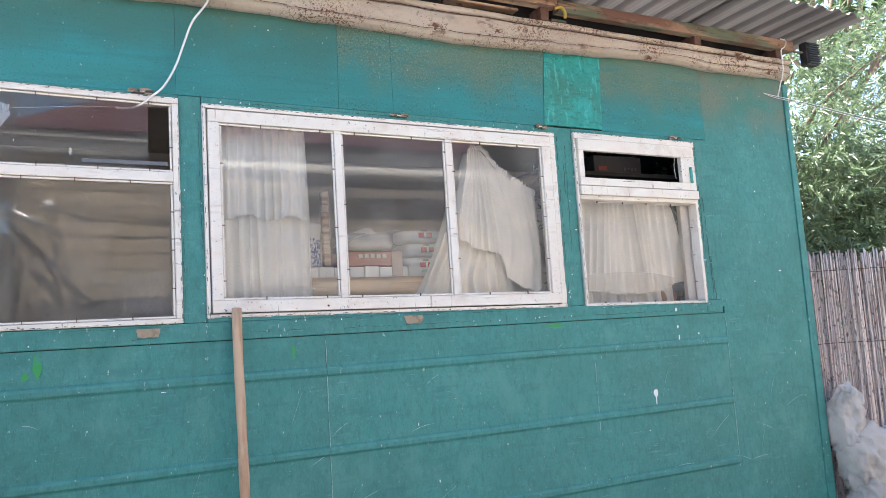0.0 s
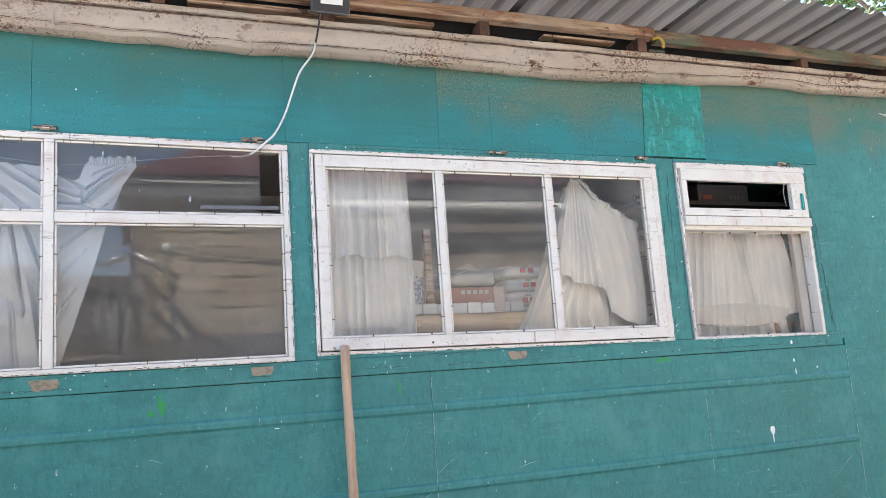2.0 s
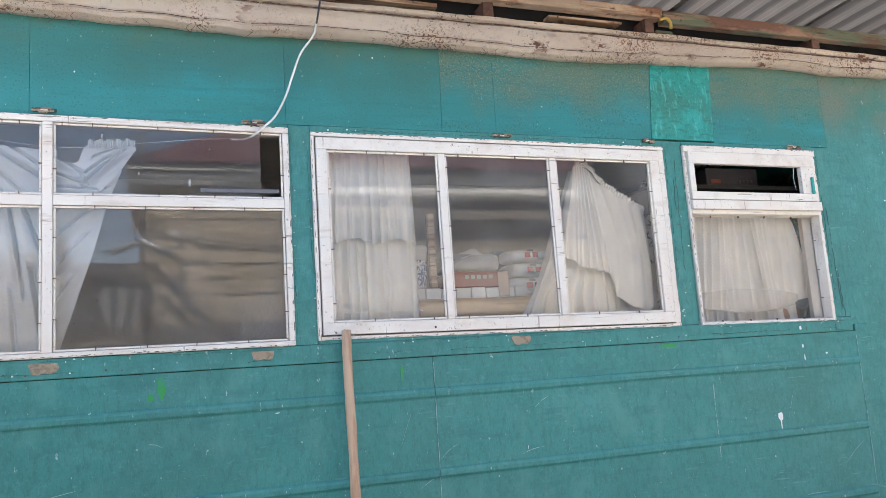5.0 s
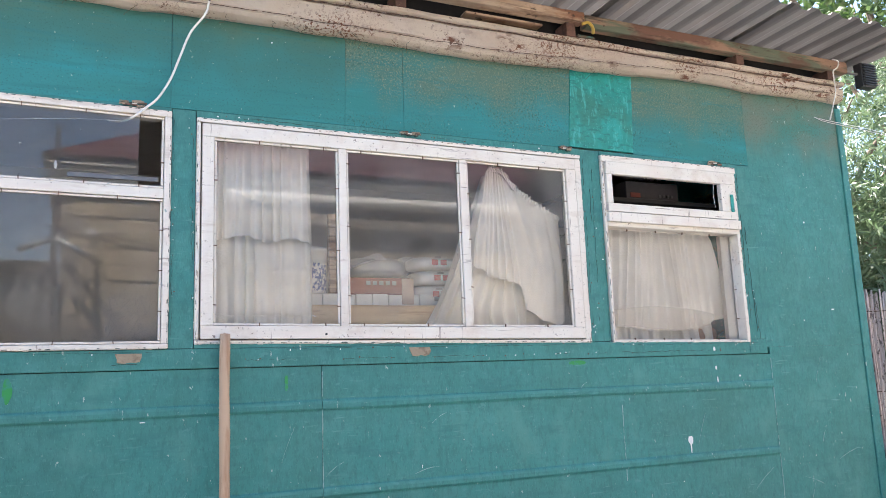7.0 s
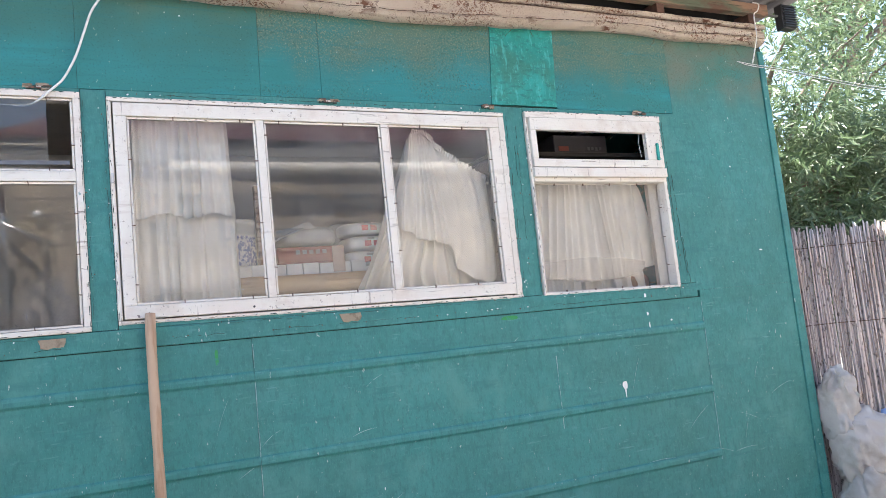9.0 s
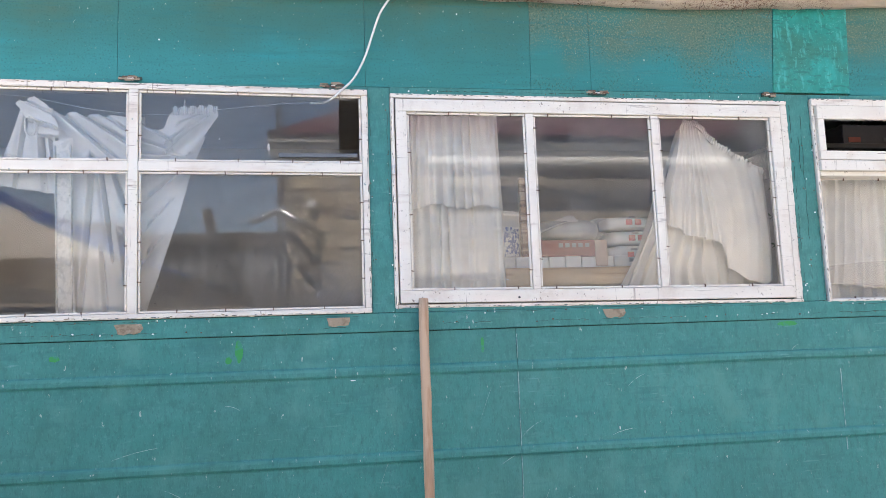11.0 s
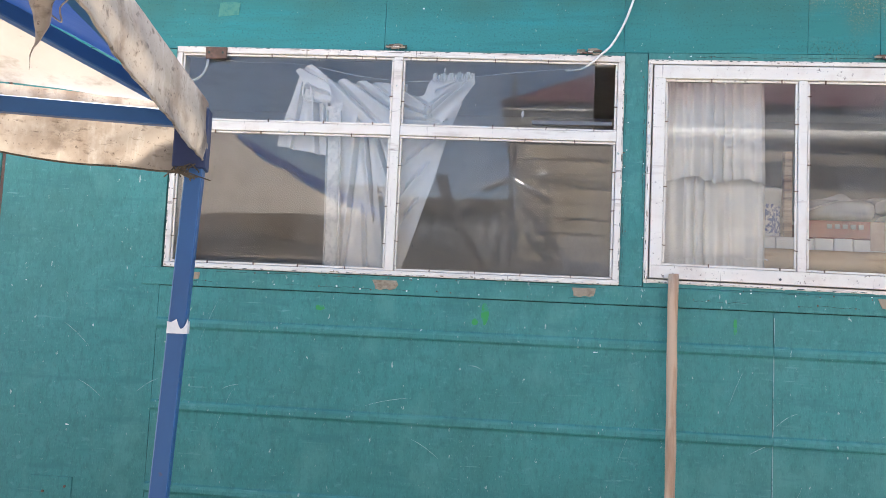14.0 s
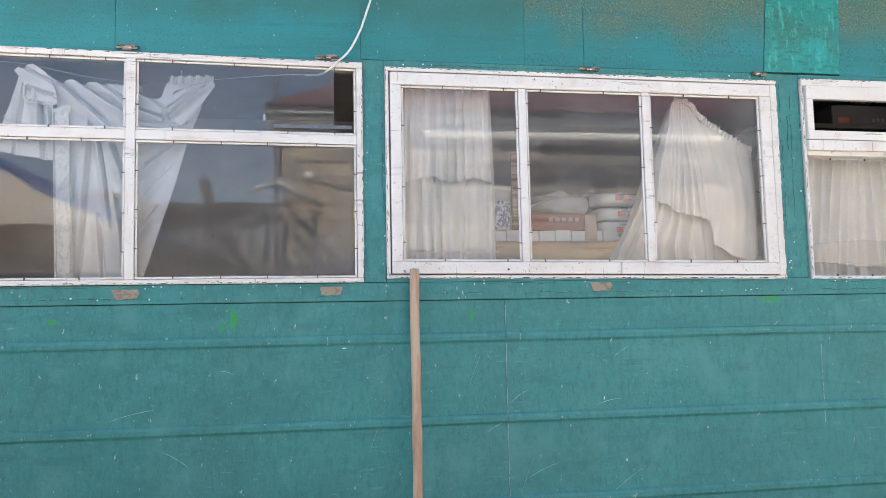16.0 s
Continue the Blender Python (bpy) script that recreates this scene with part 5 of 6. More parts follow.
hemmed("upper_tier", [
    [(1.352, 2.534), (1.296, 2.368), (1.250, 2.220), (1.234, 2.071)],
    [(1.358, 2.535), (1.315, 2.320), (1.288, 2.180), (1.276, 2.058)],
    [(1.366, 2.535), (1.343, 2.270), (1.333, 2.150), (1.325, 2.046)],
    [(1.378, 2.534), (1.362, 2.270), (1.350, 2.130), (1.336, 2.018)],
    [(1.390, 2.532), (1.384, 2.270), (1.374, 2.130), (1.366, 2.014)],
    [(1.402, 2.530), (1.402, 2.270), (1.402, 2.130), (1.400, 2.008)],
    [(1.412, 2.527), (1.428, 2.270), (1.438, 2.130), (1.442, 1.998)],
    [(1.424, 2.520), (1.452, 2.260), (1.470, 2.110), (1.478, 1.990)],
    [(1.440, 2.506), (1.480, 2.253), (1.502, 2.100), (1.514, 1.976)],
    [(1.487, 2.450), (1.560, 2.210), (1.575, 2.020), (1.536, 1.866)],
    [(1.594, 2.380), (1.630, 2.170), (1.648, 1.990), (1.625, 1.812)],
    [(1.670, 2.337), (1.700, 2.150), (1.712, 1.980), (1.702, 1.784)],
    [(1.742, 2.298), (1.754, 2.100), (1.755, 1.970), (1.750, 1.826)]], 0.112, 9.2, M_curtain, cur, "upper tier with a ruffled edge", cap=0.030, nv=60)
bm = bmesh.new()
EDGE = smooth_path([(1.350, 0.086, 2.535), (1.425, 0.088, 2.524), (1.487, 0.092, 2.456), (1.594, 0.096, 2.386), (1.742, 0.100, 2.304)], 240)
sheet(bm, 240, 3, lambda u, v: EDGE[round(u * 240)] + Vector((0.010 * (v - 0.5), 0.007 * math.sin(u * 210) * v, 0.024 * (v - 0.4) + 0.005 * math.sin(u * 170) * v)))
part("ruffle", bm, M_curtain, cur, "ruffled edge", True)

cur = empty("curtain", "yellowed white short curtain gathered on a string", "curtain")
HEADS = (1.955, 1.990, 2.030, 2.085, 2.140, 2.185, 2.231, 2.268, 2.305, 2.345, 2.379, 2.407, 2.435, 2.480, 2.520, 2.568, 2.620, 2.684, 2.706)
FEET = (1.960, 1.985, 2.010, 2.040, 2.075, 2.120, 2.190, 2.235, 2.282, 2.340, 2.412, 2.446, 2.486, 2.525, 2.556, 2.591, 2.640, 2.705, 2.776)


def short_hem(x):
    return 1.782 - 0.030 * max(0.0, 1 - abs(x - 2.36) / 0.3) + 0.045 * max(0.0, (x - 2.55) / 0.22)


lines = falling(HEADS, 2.288, FEET, short_hem)
lines[-1] = [(2.706, 2.288), (2.752, 2.170), (2.784, 2.037), (2.776, 1.825)]
hemmed("upper_tier", lines, 0.142, 5.7, M_curtain, cur, cap=0.044, deep=1.15)
bm = bmesh.new()
sheet(bm, 200, 3, lambda u, v: (1.955 + 0.752 * u, 0.112 + 0.007 * math.sin(u * 150) * v, 2.278 + 0.020 * v + 0.004 * math.sin(u * 118) * v))
part("ruffle", bm, M_curtain, cur, "gathered heading", True)
part("under_tier", drape([(1.965, 1.86), (2.3, 1.85), (2.70, 1.85)], [(1.955, 1.700), (2.3, 1.698), (2.715, 1.700)], 0.158, 9.0, 0.008, 130, 18, 8.1), M_net, cur, "", True)
part("folded_band", drape([(1.962, 1.860), (2.14, 1.874), (2.26, 1.881), (2.481, 1.871), (2.667, 1.842)], [(1.962, 1.786), (2.14, 1.780), (2.26, 1.765), (2.481, 1.758), (2.667, 1.790)], 0.086, 3.0, 0.003, 80, 10, 2.2), M_sheer, cur, "paler folded band", True)
part("inner_sill", boxed(1.95, 2.80, 0.100, 0.30, 1.660, 1.688, 0.004), M_inside, w3, "narrow shelf inside the window")

# ---- things inside, on the bench behind the middle window ----
bench = empty("bench", "rough bench with a peeled log as its front edge", "bench")
bm = bmesh.new()
tube(bm, [(0.40 + 0.1 * k, 0.235 + 0.004 * wob(k, 1, 1), 1.845 + 0.004 * wob(k, 2, 5)) for k in range(11)], [0.050 + 0.003 * wob(k, 4, 4, 0.7) for k in range(11)], 16)
part("log", bm, M_log, bench, "peeled yellow log", True)
part("bench_top", boxed(0.20, 1.70, 0.290, 0.80, 1.862, 1.894, 0.004), M_rawwood, bench)
for bx in (0.28, 1.60):
    part("leg", boxed(bx - 0.03, bx + 0.03, 0.32, 0.38, FLOOR_Z, 1.862, 0.004), M_rawwood, bench)
    part("leg", boxed(bx - 0.03, bx + 0.03, 0.70, 0.76, FLOOR_Z, 1.862, 0.004), M_rawwood, bench)
for k in range(9):
    x0 = 0.435 + k * 0.079
    tagged(part("white_block", boxed(x0, x0 + 0.076, 0.300, 0.345, 1.896, 1.950 + 0.002 * (k % 3), 0.004, 2), M_tile), "white block in a row on the bench", "block", group="white blocks on the bench")
tagged(part("wooden_post", boxed(0.640, 0.675, 0.300 + 0.05, 0.385, 1.895, 2.335, 0.003), M_rawwood), "raw wooden post standing on the bench", "post")
part_box = empty("flat_carton", "faded red flat carton lying on the white blocks", "carton")
bm = boxed(0.715, 1.025, 0.300, 0.56, 1.954, 2.030, 0.004)
part("box_body", bm, M_box_red, part_box)
part("end_flap", boxed(0.975, 1.035, 0.294, 0.299, 1.905, 2.028, 0.002), mat("torn_card", (0.50, 0.40, 0.34), 0.8, layers=((12.0, ONE, (0.36, 0.26, 0.2), 0.5, 0.7, 0.7),)), part_box, "torn pale flap")
for k in range(5):
    part("print_bar", boxed(0.80 + k * 0.032, 0.82 + k * 0.032, 0.2965, 0.2995, 1.995, 2.014, 0), M_greydash, part_box, "unreadable pale print")


def sack(x0, x1, y0, y1, z0, z1, seed, power=3.2, dent=0.012, n=28):
    """A filled sack: a softened box with dents and creases."""
    c, h = Vector(((x0 + x1) / 2, (y0 + y1) / 2, (z0 + z1) / 2)), Vector(((x1 - x0) / 2, (y1 - y0) / 2, (z1 - z0) / 2))
    bm = bmesh.new()

    def sgn(a, e):
        return math.copysign(abs(a) ** e, a)
    e = 2 / power

    def at(u, v):
        a, b = 2 * math.pi * u, math.pi * (v - 0.5) * 0.998
        d = Vector((sgn(math.cos(b), e) * sgn(math.cos(a), e), sgn(math.cos(b), e) * sgn(math.sin(a), e), sgn(math.sin(b), e)))
        p = Vector((c.x + h.x * d.x, c.y + h.y * d.y, c.z + h.z * d.z))
        o = Vector((seed, 0.7 * seed, 0))
        k = dent * (0.9 * noise.noise(p * 4.5 + o) + 0.9 * (0.35 - abs(noise.noise(Vector((p.x * 8, p.y * 8, p.z * 5)) + o))) + 0.35 * (0.35 - abs(noise.noise(p * 17 + o))))
        return p + d.normalized() * k
    sheet(bm, n, n // 2, at, closed_u=True)
    bmesh.ops.remove_doubles(bm, verts=bm.verts, dist=0.0004)
    return bm


tagged(part("cloth_bundle", sack(2.60, 2.775, 0.150, 0.28, 1.688, 1.785, 3.3, 2.4, 0.02, 30), mat("brown_cloth", (0.42, 0.27, 0.18), 0.9, layers=((9.0, ONE, (0.26, 0.17, 0.11), 0.45, 0.65, 0.8),)), smooth=True), "brown cloth bundle on the inner sill", "bundle")
for i, (x0, x1, z0, z1) in enumerate(((1.045, 1.36, 1.896, 1.925), (1.050, 1.37, 1.922, 2.002), (1.060, 1.37, 2.000, 2.078), (1.050, 1.36, 2.076, 2.140))):
    sk = empty("paper_sack", "white paper sack with red print in a stack", "sack", group="stacked white sacks")
    part("sack_body", sack(x0, x1, 0.30, 0.70, z0, z1, i * 3.1, 5.0, 0.008), M_paper, sk, "", True)
    if i:
        for k in range(2):
            part("print_shape", boxed(x0 + 0.085 + k * 0.045, x0 + 0.118 + k * 0.045, 0.2965, 0.2985, z0 + 0.022, z0 + 0.048, 0.001), M_red, sk, "plain red mark")
        part("print_bar", boxed(x0 + 0.10, x0 + 0.135, 0.2965, 0.2985, z0 + 0.054, z0 + 0.064, 0.001), M_greydash, sk)
tagged(part("film_roll", sack(0.735, 1.02, 0.32, 0.60, 2.032, 2.135, 4.4, 3.4, 0.016), M_greybag, smooth=True), "crumpled grey film-wrapped bundle", "bundle")
bm = bmesh.new()
sheet(bm, 14, 8, lambda u, v: (0.70 + 0.21 * u, 0.31 + 0.09 * v, 2.055 + 0.105 * math.sin(u * 1.6) * (0.6 + 0.4 * v) + 0.006 * wob(u * 5, v * 4, 2)))
tagged(part("paper_sheet", bm, M_paper, smooth=True), "curled sheet of white paper on the bundle", "paper")
tagged(part("film_roll", sack(1.02, 1.17, 0.42, 0.66, 2.05, 2.165, 8.4, 2.6, 0.014), M_greybag, smooth=True), "grey crumpled bag behind the sacks", "bundle")
bucket = empty("bucket", "white plastic bucket with a blue printed label", "bucket")
bm = bmesh.new()
tube(bm, [(0.545, 0.44, 1.895), (0.545, 0.44, 2.02), (0.545, 0.44, 2.15), (0.545, 0.44, 2.151), (0.545, 0.44, 2.168), (0.545, 0.44, 2.175)], [0.088, 0.098, 0.106, 0.113, 0.113, 0.106], 28)
part("pail", bm, M_bucket, bucket, "", True)
bm = bmesh.new()
sheet(bm, 14, 6, lambda u, v: (0.545 + 0.1025 * math.cos(-0.2 - 1.5 * u), 0.44 + 0.1025 * math.sin(-0.2 - 1.5 * u), 1.96 + 0.14 * v))
part("label", bm, mat("speckled_label", (0.60, 0.62, 0.66), 0.5, layers=((70.0, ONE, (0.05, 0.10, 0.30), 0.45, 0.55, 0.9),)), bucket, "blue speckled label")
# shelf goods high behind the vent
cart = empty("carton", "dark carton on a high shelf behind the vent", "carton")
part("box_body", boxed(2.28, 2.64, 0.25, 0.45, 2.472, 2.585, 0.004), M_blackbox, cart)
part("print_bar", boxed(2.308, 2.373, 0.246, 0.2495, 2.494, 2.520, 0), M_box_red, cart, "dull red mark")
for k in range(4):
    part("print_bar", boxed(2.500 + 0.027 * k, 2.516 + 0.027 * k, 0.246, 0.2495, 2.500 + 0.004 * (k % 2), 2.518, 0), M_grey, cart)
tagged(part("shelf", boxed(1.85, 3.0, 0.18, 0.9, 2.446, 2.470, 0.003), M_dark), "dark shelf board high in the cabin", "shelf")
for sx in (1.90, 2.95):
    tagged(part("shelf_post", boxed(sx - 0.02, sx + 0.02, 0.80, 0.84, FLOOR_Z, 2.445, 0.003), M_dark), "dark upright carrying the shelf", "shelf post", group="shelf posts")

# ---- pole leaning on the wall ----
bm = bmesh.new()
pole = []
for k in range(25):
    s = k / 24
    pole.append((0.086 + 0.025 * s + 0.006 * wob(s * 4, 1, 3), -0.22 + 0.178 * s + 0.005 * wob(s * 4, 7, 3), 0.0 + 1.752 * s))
tube(bm, pole, [0.0195 + 0.002 * wob(k * 0.5, 3, 3) for k in range(25)], 12)
tagged(part("wooden_pole", bm, M_stick, smooth=True), "bare wooden pole leaning on the middle window", "pole")

# ---- marks on the paint ----
blot("paint_splash", blob(2.360, 1.212, 0.016, 0.020, 1), -0.0045, M_splash, "white paint splash")
blot("paint_splash", blob(2.362, 1.180, 0.004, 0.026, 2), -0.0040, M_splash, "run of the splash")
for sx, sz, w, h, sd in ((2.565, 1.560, 0.010, 0.016, 3), (2.570, 1.500, 0.006, 0.024, 4), (2.555, 1.655, 0.012, 0.018, 5), (2.72, 1.515, 0.010, 0.008, 6),
                         (-0.178, 1.434, 0.018, 0.003, 7), (0.928, 1.195, 0.003, 0.012, 8), (2.30, 1.02, 0.006, 0.004, 9), (1.02, 0.93, 0.004, 0.010, 10),
                         (-2.28, 1.44, 0.004, 0.010, 11), (-2.60, 1.62, 0.006, 0.003, 12), (-2.36, 1.02, 0.014, 0.004, 13), (3.30, 2.35, 0.008, 0.007, 14),
                         (3.22, 1.80, 0.005, 0.005, 15), (3.45, 1.86, 0.020, 0.005, 16), (-0.93, 2.83, 0.005, 0.007, 17), (0.30, 2.98, 0.006, 0.005, 18)):
    blot("paint_splash", blob(sx, sz, w * 0.6, h * 0.6, sd), -0.0135 if 1.625 < sz < 1.7 else (-0.0035 if sz < 1.62 else -0.0045), M_splash, "small white spatter")
for sx, sz, w, h, sd in ((-0.62, 1.565, 0.016, 0.040, 21), (-0.66, 1.53, 0.012, 0.014, 22), (0.355, 1.560, 0.007, 0.032, 23), (1.73, 1.605, 0.055, 0.010, 24), (-1.30, 1.56, 0.02, 0.012, 25)):
    blot("green_dab", blob(sx, sz, w, h, sd), -0.0042, M_brightgreen, "dab of brighter green paint")
for k in range(34):
    random.seed(100 + k)
    sx, sz = random.uniform(-2.6, 3.5), random.uniform(0.60, 1.58)
    ln_, an = random.uniform(0.05, 0.20), random.uniform(-0.7, 0.7) if k % 4 else 1.2
    arc = [(sx + ln_ * s * math.cos(an) , sz + ln_ * s * math.sin(an) + 0.03 * s * (1 - s)) for s in (0, 0.25, 0.5, 0.75, 1)]
    blot("scratch", arc + [(x, z - 0.0018) for x, z in arc[::-1][1:-1]], -0.0032, M_scratch, "pale scratch in the paint")
for sx, za, zb in ((0.500, 0.62, 1.46), (0.501, 1.50, 1.60), (2.944, 0.75, 1.20), (1.965, 1.05, 1.40), (2.944, 1.25, 1.60)):
    side = [(sx + 0.0022 * wob(sx, z * 3, 1, 6), z) for z in (za + (zb - za) * i / 24 for i in range(25))]
    blot("seam_scuff", side + [(x + 0.0026 + 0.0018 * wob(z * 9, 4, 2), z) for x, z in side[::-1]], -0.0034, M_scratch, "paint rubbed pale along a seam")
part("lid_plate", boxed(2.80, 2.875, -0.012, -0.0085, 1.632, 1.668, 0.002), M_wall, front, "small screwed plate")

# ---- reed fence at the cabin's corner ----
def crumpled(bm, seed):
    """Sharp creases of slack film over a filled sack."""
    bm.normal_update()
    o = Vector((seed, 1.3 * seed, 0.4 * seed))
    moves = []
    for v in bm.verts:
        p = v.co + 0.07 * Vector((noise.noise(v.co * 4 + o), noise.noise(v.co * 4 - o), noise.noise(v.co * 4)))
        tilt = Vector((p.x + 0.6 * p.z, p.y, p.z - 0.5 * p.x))
        a, b, c = (abs(noise.noise(q + o)) for q in (tilt * 3.4, Vector((p.x * 15 + p.z * 5, p.y * 13, p.z * 3.6)), Vector((p.x * 8 - p.z * 5, p.y * 9, p.z * 17 + p.x * 8))))
        moves.append(v.normal * (0.060 * (0.22 - a) + 0.042 * (0.22 - b ** 0.7) + 0.036 * (0.22 - c ** 0.7)))
    for v, d in zip(bm.verts, moves):
        v.co += d
        v.co.z = max(v.co.z, 0.002)
        v.co.x = max(v.co.x, 3.734 + 0.006 * noise.noise(v.co * 9))
    return bm


FD = Vector((0.88, -0.47, 0)).normalized()
F0 = Vector((3.74, 0.16, 0))
fence = empty("reed_fence", "weathered reed screen fence bound with wire", "fence")
REEDS = []
for k in range(6):
    random.seed(500 + k)
    bm = bmesh.new()
    hgt = 1.97
    pts = [(0.004 * wob(z * 2, k, 0), 0.004 * wob(k, z * 2, 3), z * hgt) for z in (i / 12 for i in range(13))]
    tube(bm, pts, [0.0058 * (1 - 0.25 * i / 12) * (1.18 if i in (2, 5, 8, 11) else 1) for i in range(13)], 6)
    REEDS.append(mesh_of(bm, "reed", M_reed, True))
random.seed(31)
pos, i = 0.0, 0
while pos < 2.75:
    ob = new("reed", REEDS[random.randrange(6)])
    ob.parent = fence
    p = F0 + FD * pos + Vector((0, random.uniform(-0.007, 0.007), 0))
    ob.location = (p.x, p.y, 0)
    ob.rotation_euler = (radians(random.gauss(0, 0.35)), radians(random.gauss(0, 0.45)), random.uniform(0, 6.28))
    ob.scale = (random.uniform(0.75, 1.25), random.uniform(0.75, 1.25), random.uniform(0.992, 1.012))
    pos += random.uniform(0.0085, 0.0118)
    i += 1
    if i >= 290:
        break
bm = bmesh.new()
q = -0.02
while q < pos:
    p = F0 + FD * q + Vector((0.47, 0.88, 0)) * random.uniform(0.014, 0.026)
    tube(bm, [(p.x, p.y, 0), (p.x + random.gauss(0, 0.008), p.y, 1.94 + random.uniform(-0.03, 0.03))], 0.0060, 5)
    q += 0.0098
tagged(part("reed_screen", bm, M_reed, fence), "second layer of reeds behind", kind="stuff")
bm = bmesh.new()
q = pos
while q < 9.0:
    p = F0 + FD * q
    tube(bm, [(p.x, p.y, 0), (p.x, p.y, 1.95 + random.uniform(-0.03, 0.05))], 0.006, 5)
    q += 0.012
tagged(part("reed_screen", bm, M_reed, fence), "further reeds of the screen", kind="stuff")
for wz in (1.855, 1.385, 0.80, 0.30):
    bm = bmesh.new()
    tube(bm, [F0 + FD * (0.06 * k) + Vector((0, -0.010 - 0.003 * math.sin(k * 2.1), wz + 0.010 * wob(k * 0.3, wz, 1))) for k in range(150)], 0.0028, 5)
    part("binding_wire", bm, M_rust, fence, "rusty binding wire")
for q in (0.5, 2.6, 4.7, 6.8):
    p = F0 + FD * q + Vector((0.02, 0.04, 0))
    part("fence_post", boxed(p.x - 0.025, p.x + 0.025, p.y, p.y + 0.05, 0, 1.9, 0.004), M_rawwood, fence)
bm = crumpled(sack(4.455, 4.515, -0.272, -0.250, 1.705, 1.765, 5.0, 2.4, 0.02, 60), 5.0)
tagged(part("plastic_scrap", bm, M_greybag, smooth=True), "crumpled scrap of film caught on the reeds", "scrap")

# ---- heap of sacks at the corner ----
for i, (x0, x1, y0, y1, z0, z1, pw) in enumerate((
        (3.74, 4.32, -0.42, 0.02, 0.0, 0.42, 2.8), (3.80, 4.46, -0.62, -0.20, 0.0, 0.34, 2.6), (3.74, 4.26, -0.30, 0.04, 0.26, 0.64, 2.6),
        (3.74, 4.12, -0.26, 0.05, 0.46, 0.90, 2.4), (3.735, 3.93, -0.18, 0.05, 0.70, 1.15, 2.1), (3.95, 4.28, -0.32, -0.06, 0.44, 0.70, 2.4))):
    sk = crumpled(sack(x0, x1, y0, y1, z0, z1, 2.7 * i, pw, 0.02, 120), 2.7 * i)
    tagged(part("plastic_sack", sk, M_bag if i > 1 else M_bag_brown, smooth=True), "crumpled dirty white plastic sack in a heap" if i > 1 else "crumpled brown-stained plastic sack in a heap", "sack", group="heap of plastic sacks")
tagged(part("film_scrap", crumpled(sack(4.15, 4.25, -0.16, -0.07, 0.70, 0.86, 9.0, 2.2, 0.03, 40), 9.0), mat("blue_film", (0.30, 0.40, 0.62), 0.35, layers=((16.0, ONE, (0.62, 0.60, 0.62), 0.45, 0.6, 0.9),)), smooth=True), "scrap of blue and clear plastic film", "scrap")


# ---- trees ----
def tree(name, label, base, height, crown_c, crown_r, twigs, leaves, leaf_l, leaf_w, material, seed, droop=0.35):
    rng = random.Random(seed)
    t = empty(name, label, "tree", at=(0, 0, 0))
    bx, by = base
    c, r = Vector(crown_c), Vector(crown_r)
    bm = bmesh.new()
    tube(bm, smooth_path([(bx, by, 0), (bx + 0.08, by + 0.05, height * 0.3), (bx - 0.05, by + 0.05, height * 0.6), (c.x, c.y, c.z)], 16), [0.16 * (1 - 0.045 * k) for k in range(17)], 9)
    part("trunk", bm, M_bark, t, "", True)
    ends = []
    for k in range(16):
        a, el = rng.uniform(0, 6.28), rng.uniform(-0.3, 1.2)
        d = Vector((math.cos(a) * math.cos(el), math.sin(a) * math.cos(el), math.sin(el)))
        start = Vector((bx, by, height * rng.uniform(0.35, 0.7))).lerp(c, 0.4)
        end = c + Vector((d.x * r.x, d.y * r.y, d.z * r.z)) * rng.uniform(0.6, 0.95)
        mid = start.lerp(end, 0.5) + Vector((rng.uniform(-.2, .2), rng.uniform(-.2, .2), 0.25))
        bm = bmesh.new()
        tube(bm, smooth_path([start, mid, end], 10), [0.05 * (1 - 0.085 * q) for q in range(11)], 6)
        part("limb", bm, M_bark, t, "", True)
    verts, faces = [], []
    for k in range(twigs):
        while True:
            o = Vector((rng.uniform(-1, 1), rng.uniform(-1, 1), rng.uniform(-1, 1)))
            if 0.15 < o.length < 1 and noise.noise(o * 2.3 + Vector((seed, 0, 0))) > -0.16 - 0.25 * (o.length < 0.6):
                break
        p = c + Vector((o.x * r.x, o.y * r.y, o.z * r.z))
        d = (Vector((o.x, o.y, o.z * 0.5)) + Vector((rng.uniform(-.7, .7), rng.uniform(-.7, .7), rng.uniform(-.2, .7)))).normalized()
        length = rng.uniform(0.28, 0.62)
        for j in range(leaves):
            s = (j + rng.random()) / leaves
            q = p + d * (s * length) - Vector((0, 0, droop * (s * length) ** 2 * 2))
            side = d.orthogonal().normalized()
            side.rotate(Matrix.Rotation(rng.uniform(0, 6.28), 3, d))
            ld = (d * 0.7 + side * 0.8 - Vector((0, 0, rng.uniform(0, 0.5)))).normalized()
            wd = ld.cross(Vector((rng.uniform(-1, 1), rng.uniform(-1, 1), rng.uniform(-1, 1)))).normalized()
            ll, lw = leaf_l * rng.uniform(0.6, 1.2), leaf_w * rng.uniform(0.7, 1.2)
            n0 = len(verts)
            verts += [q, q + ld * ll * 0.45 + wd * lw, q + ld * ll - Vector((0, 0, 0.01)), q + ld * ll * 0.45 - wd * lw]
            faces.append((n0, n0 + 1, n0 + 2, n0 + 3))
    me = bpy.data.meshes.new("crown")
    me.from_pydata(verts, [], faces)
    me.materials.append(material)
    ob = new("crown", me)
    ob.parent = t
    tagged(ob, "dense crown of small leaves with gaps", kind="stuff")
    return t


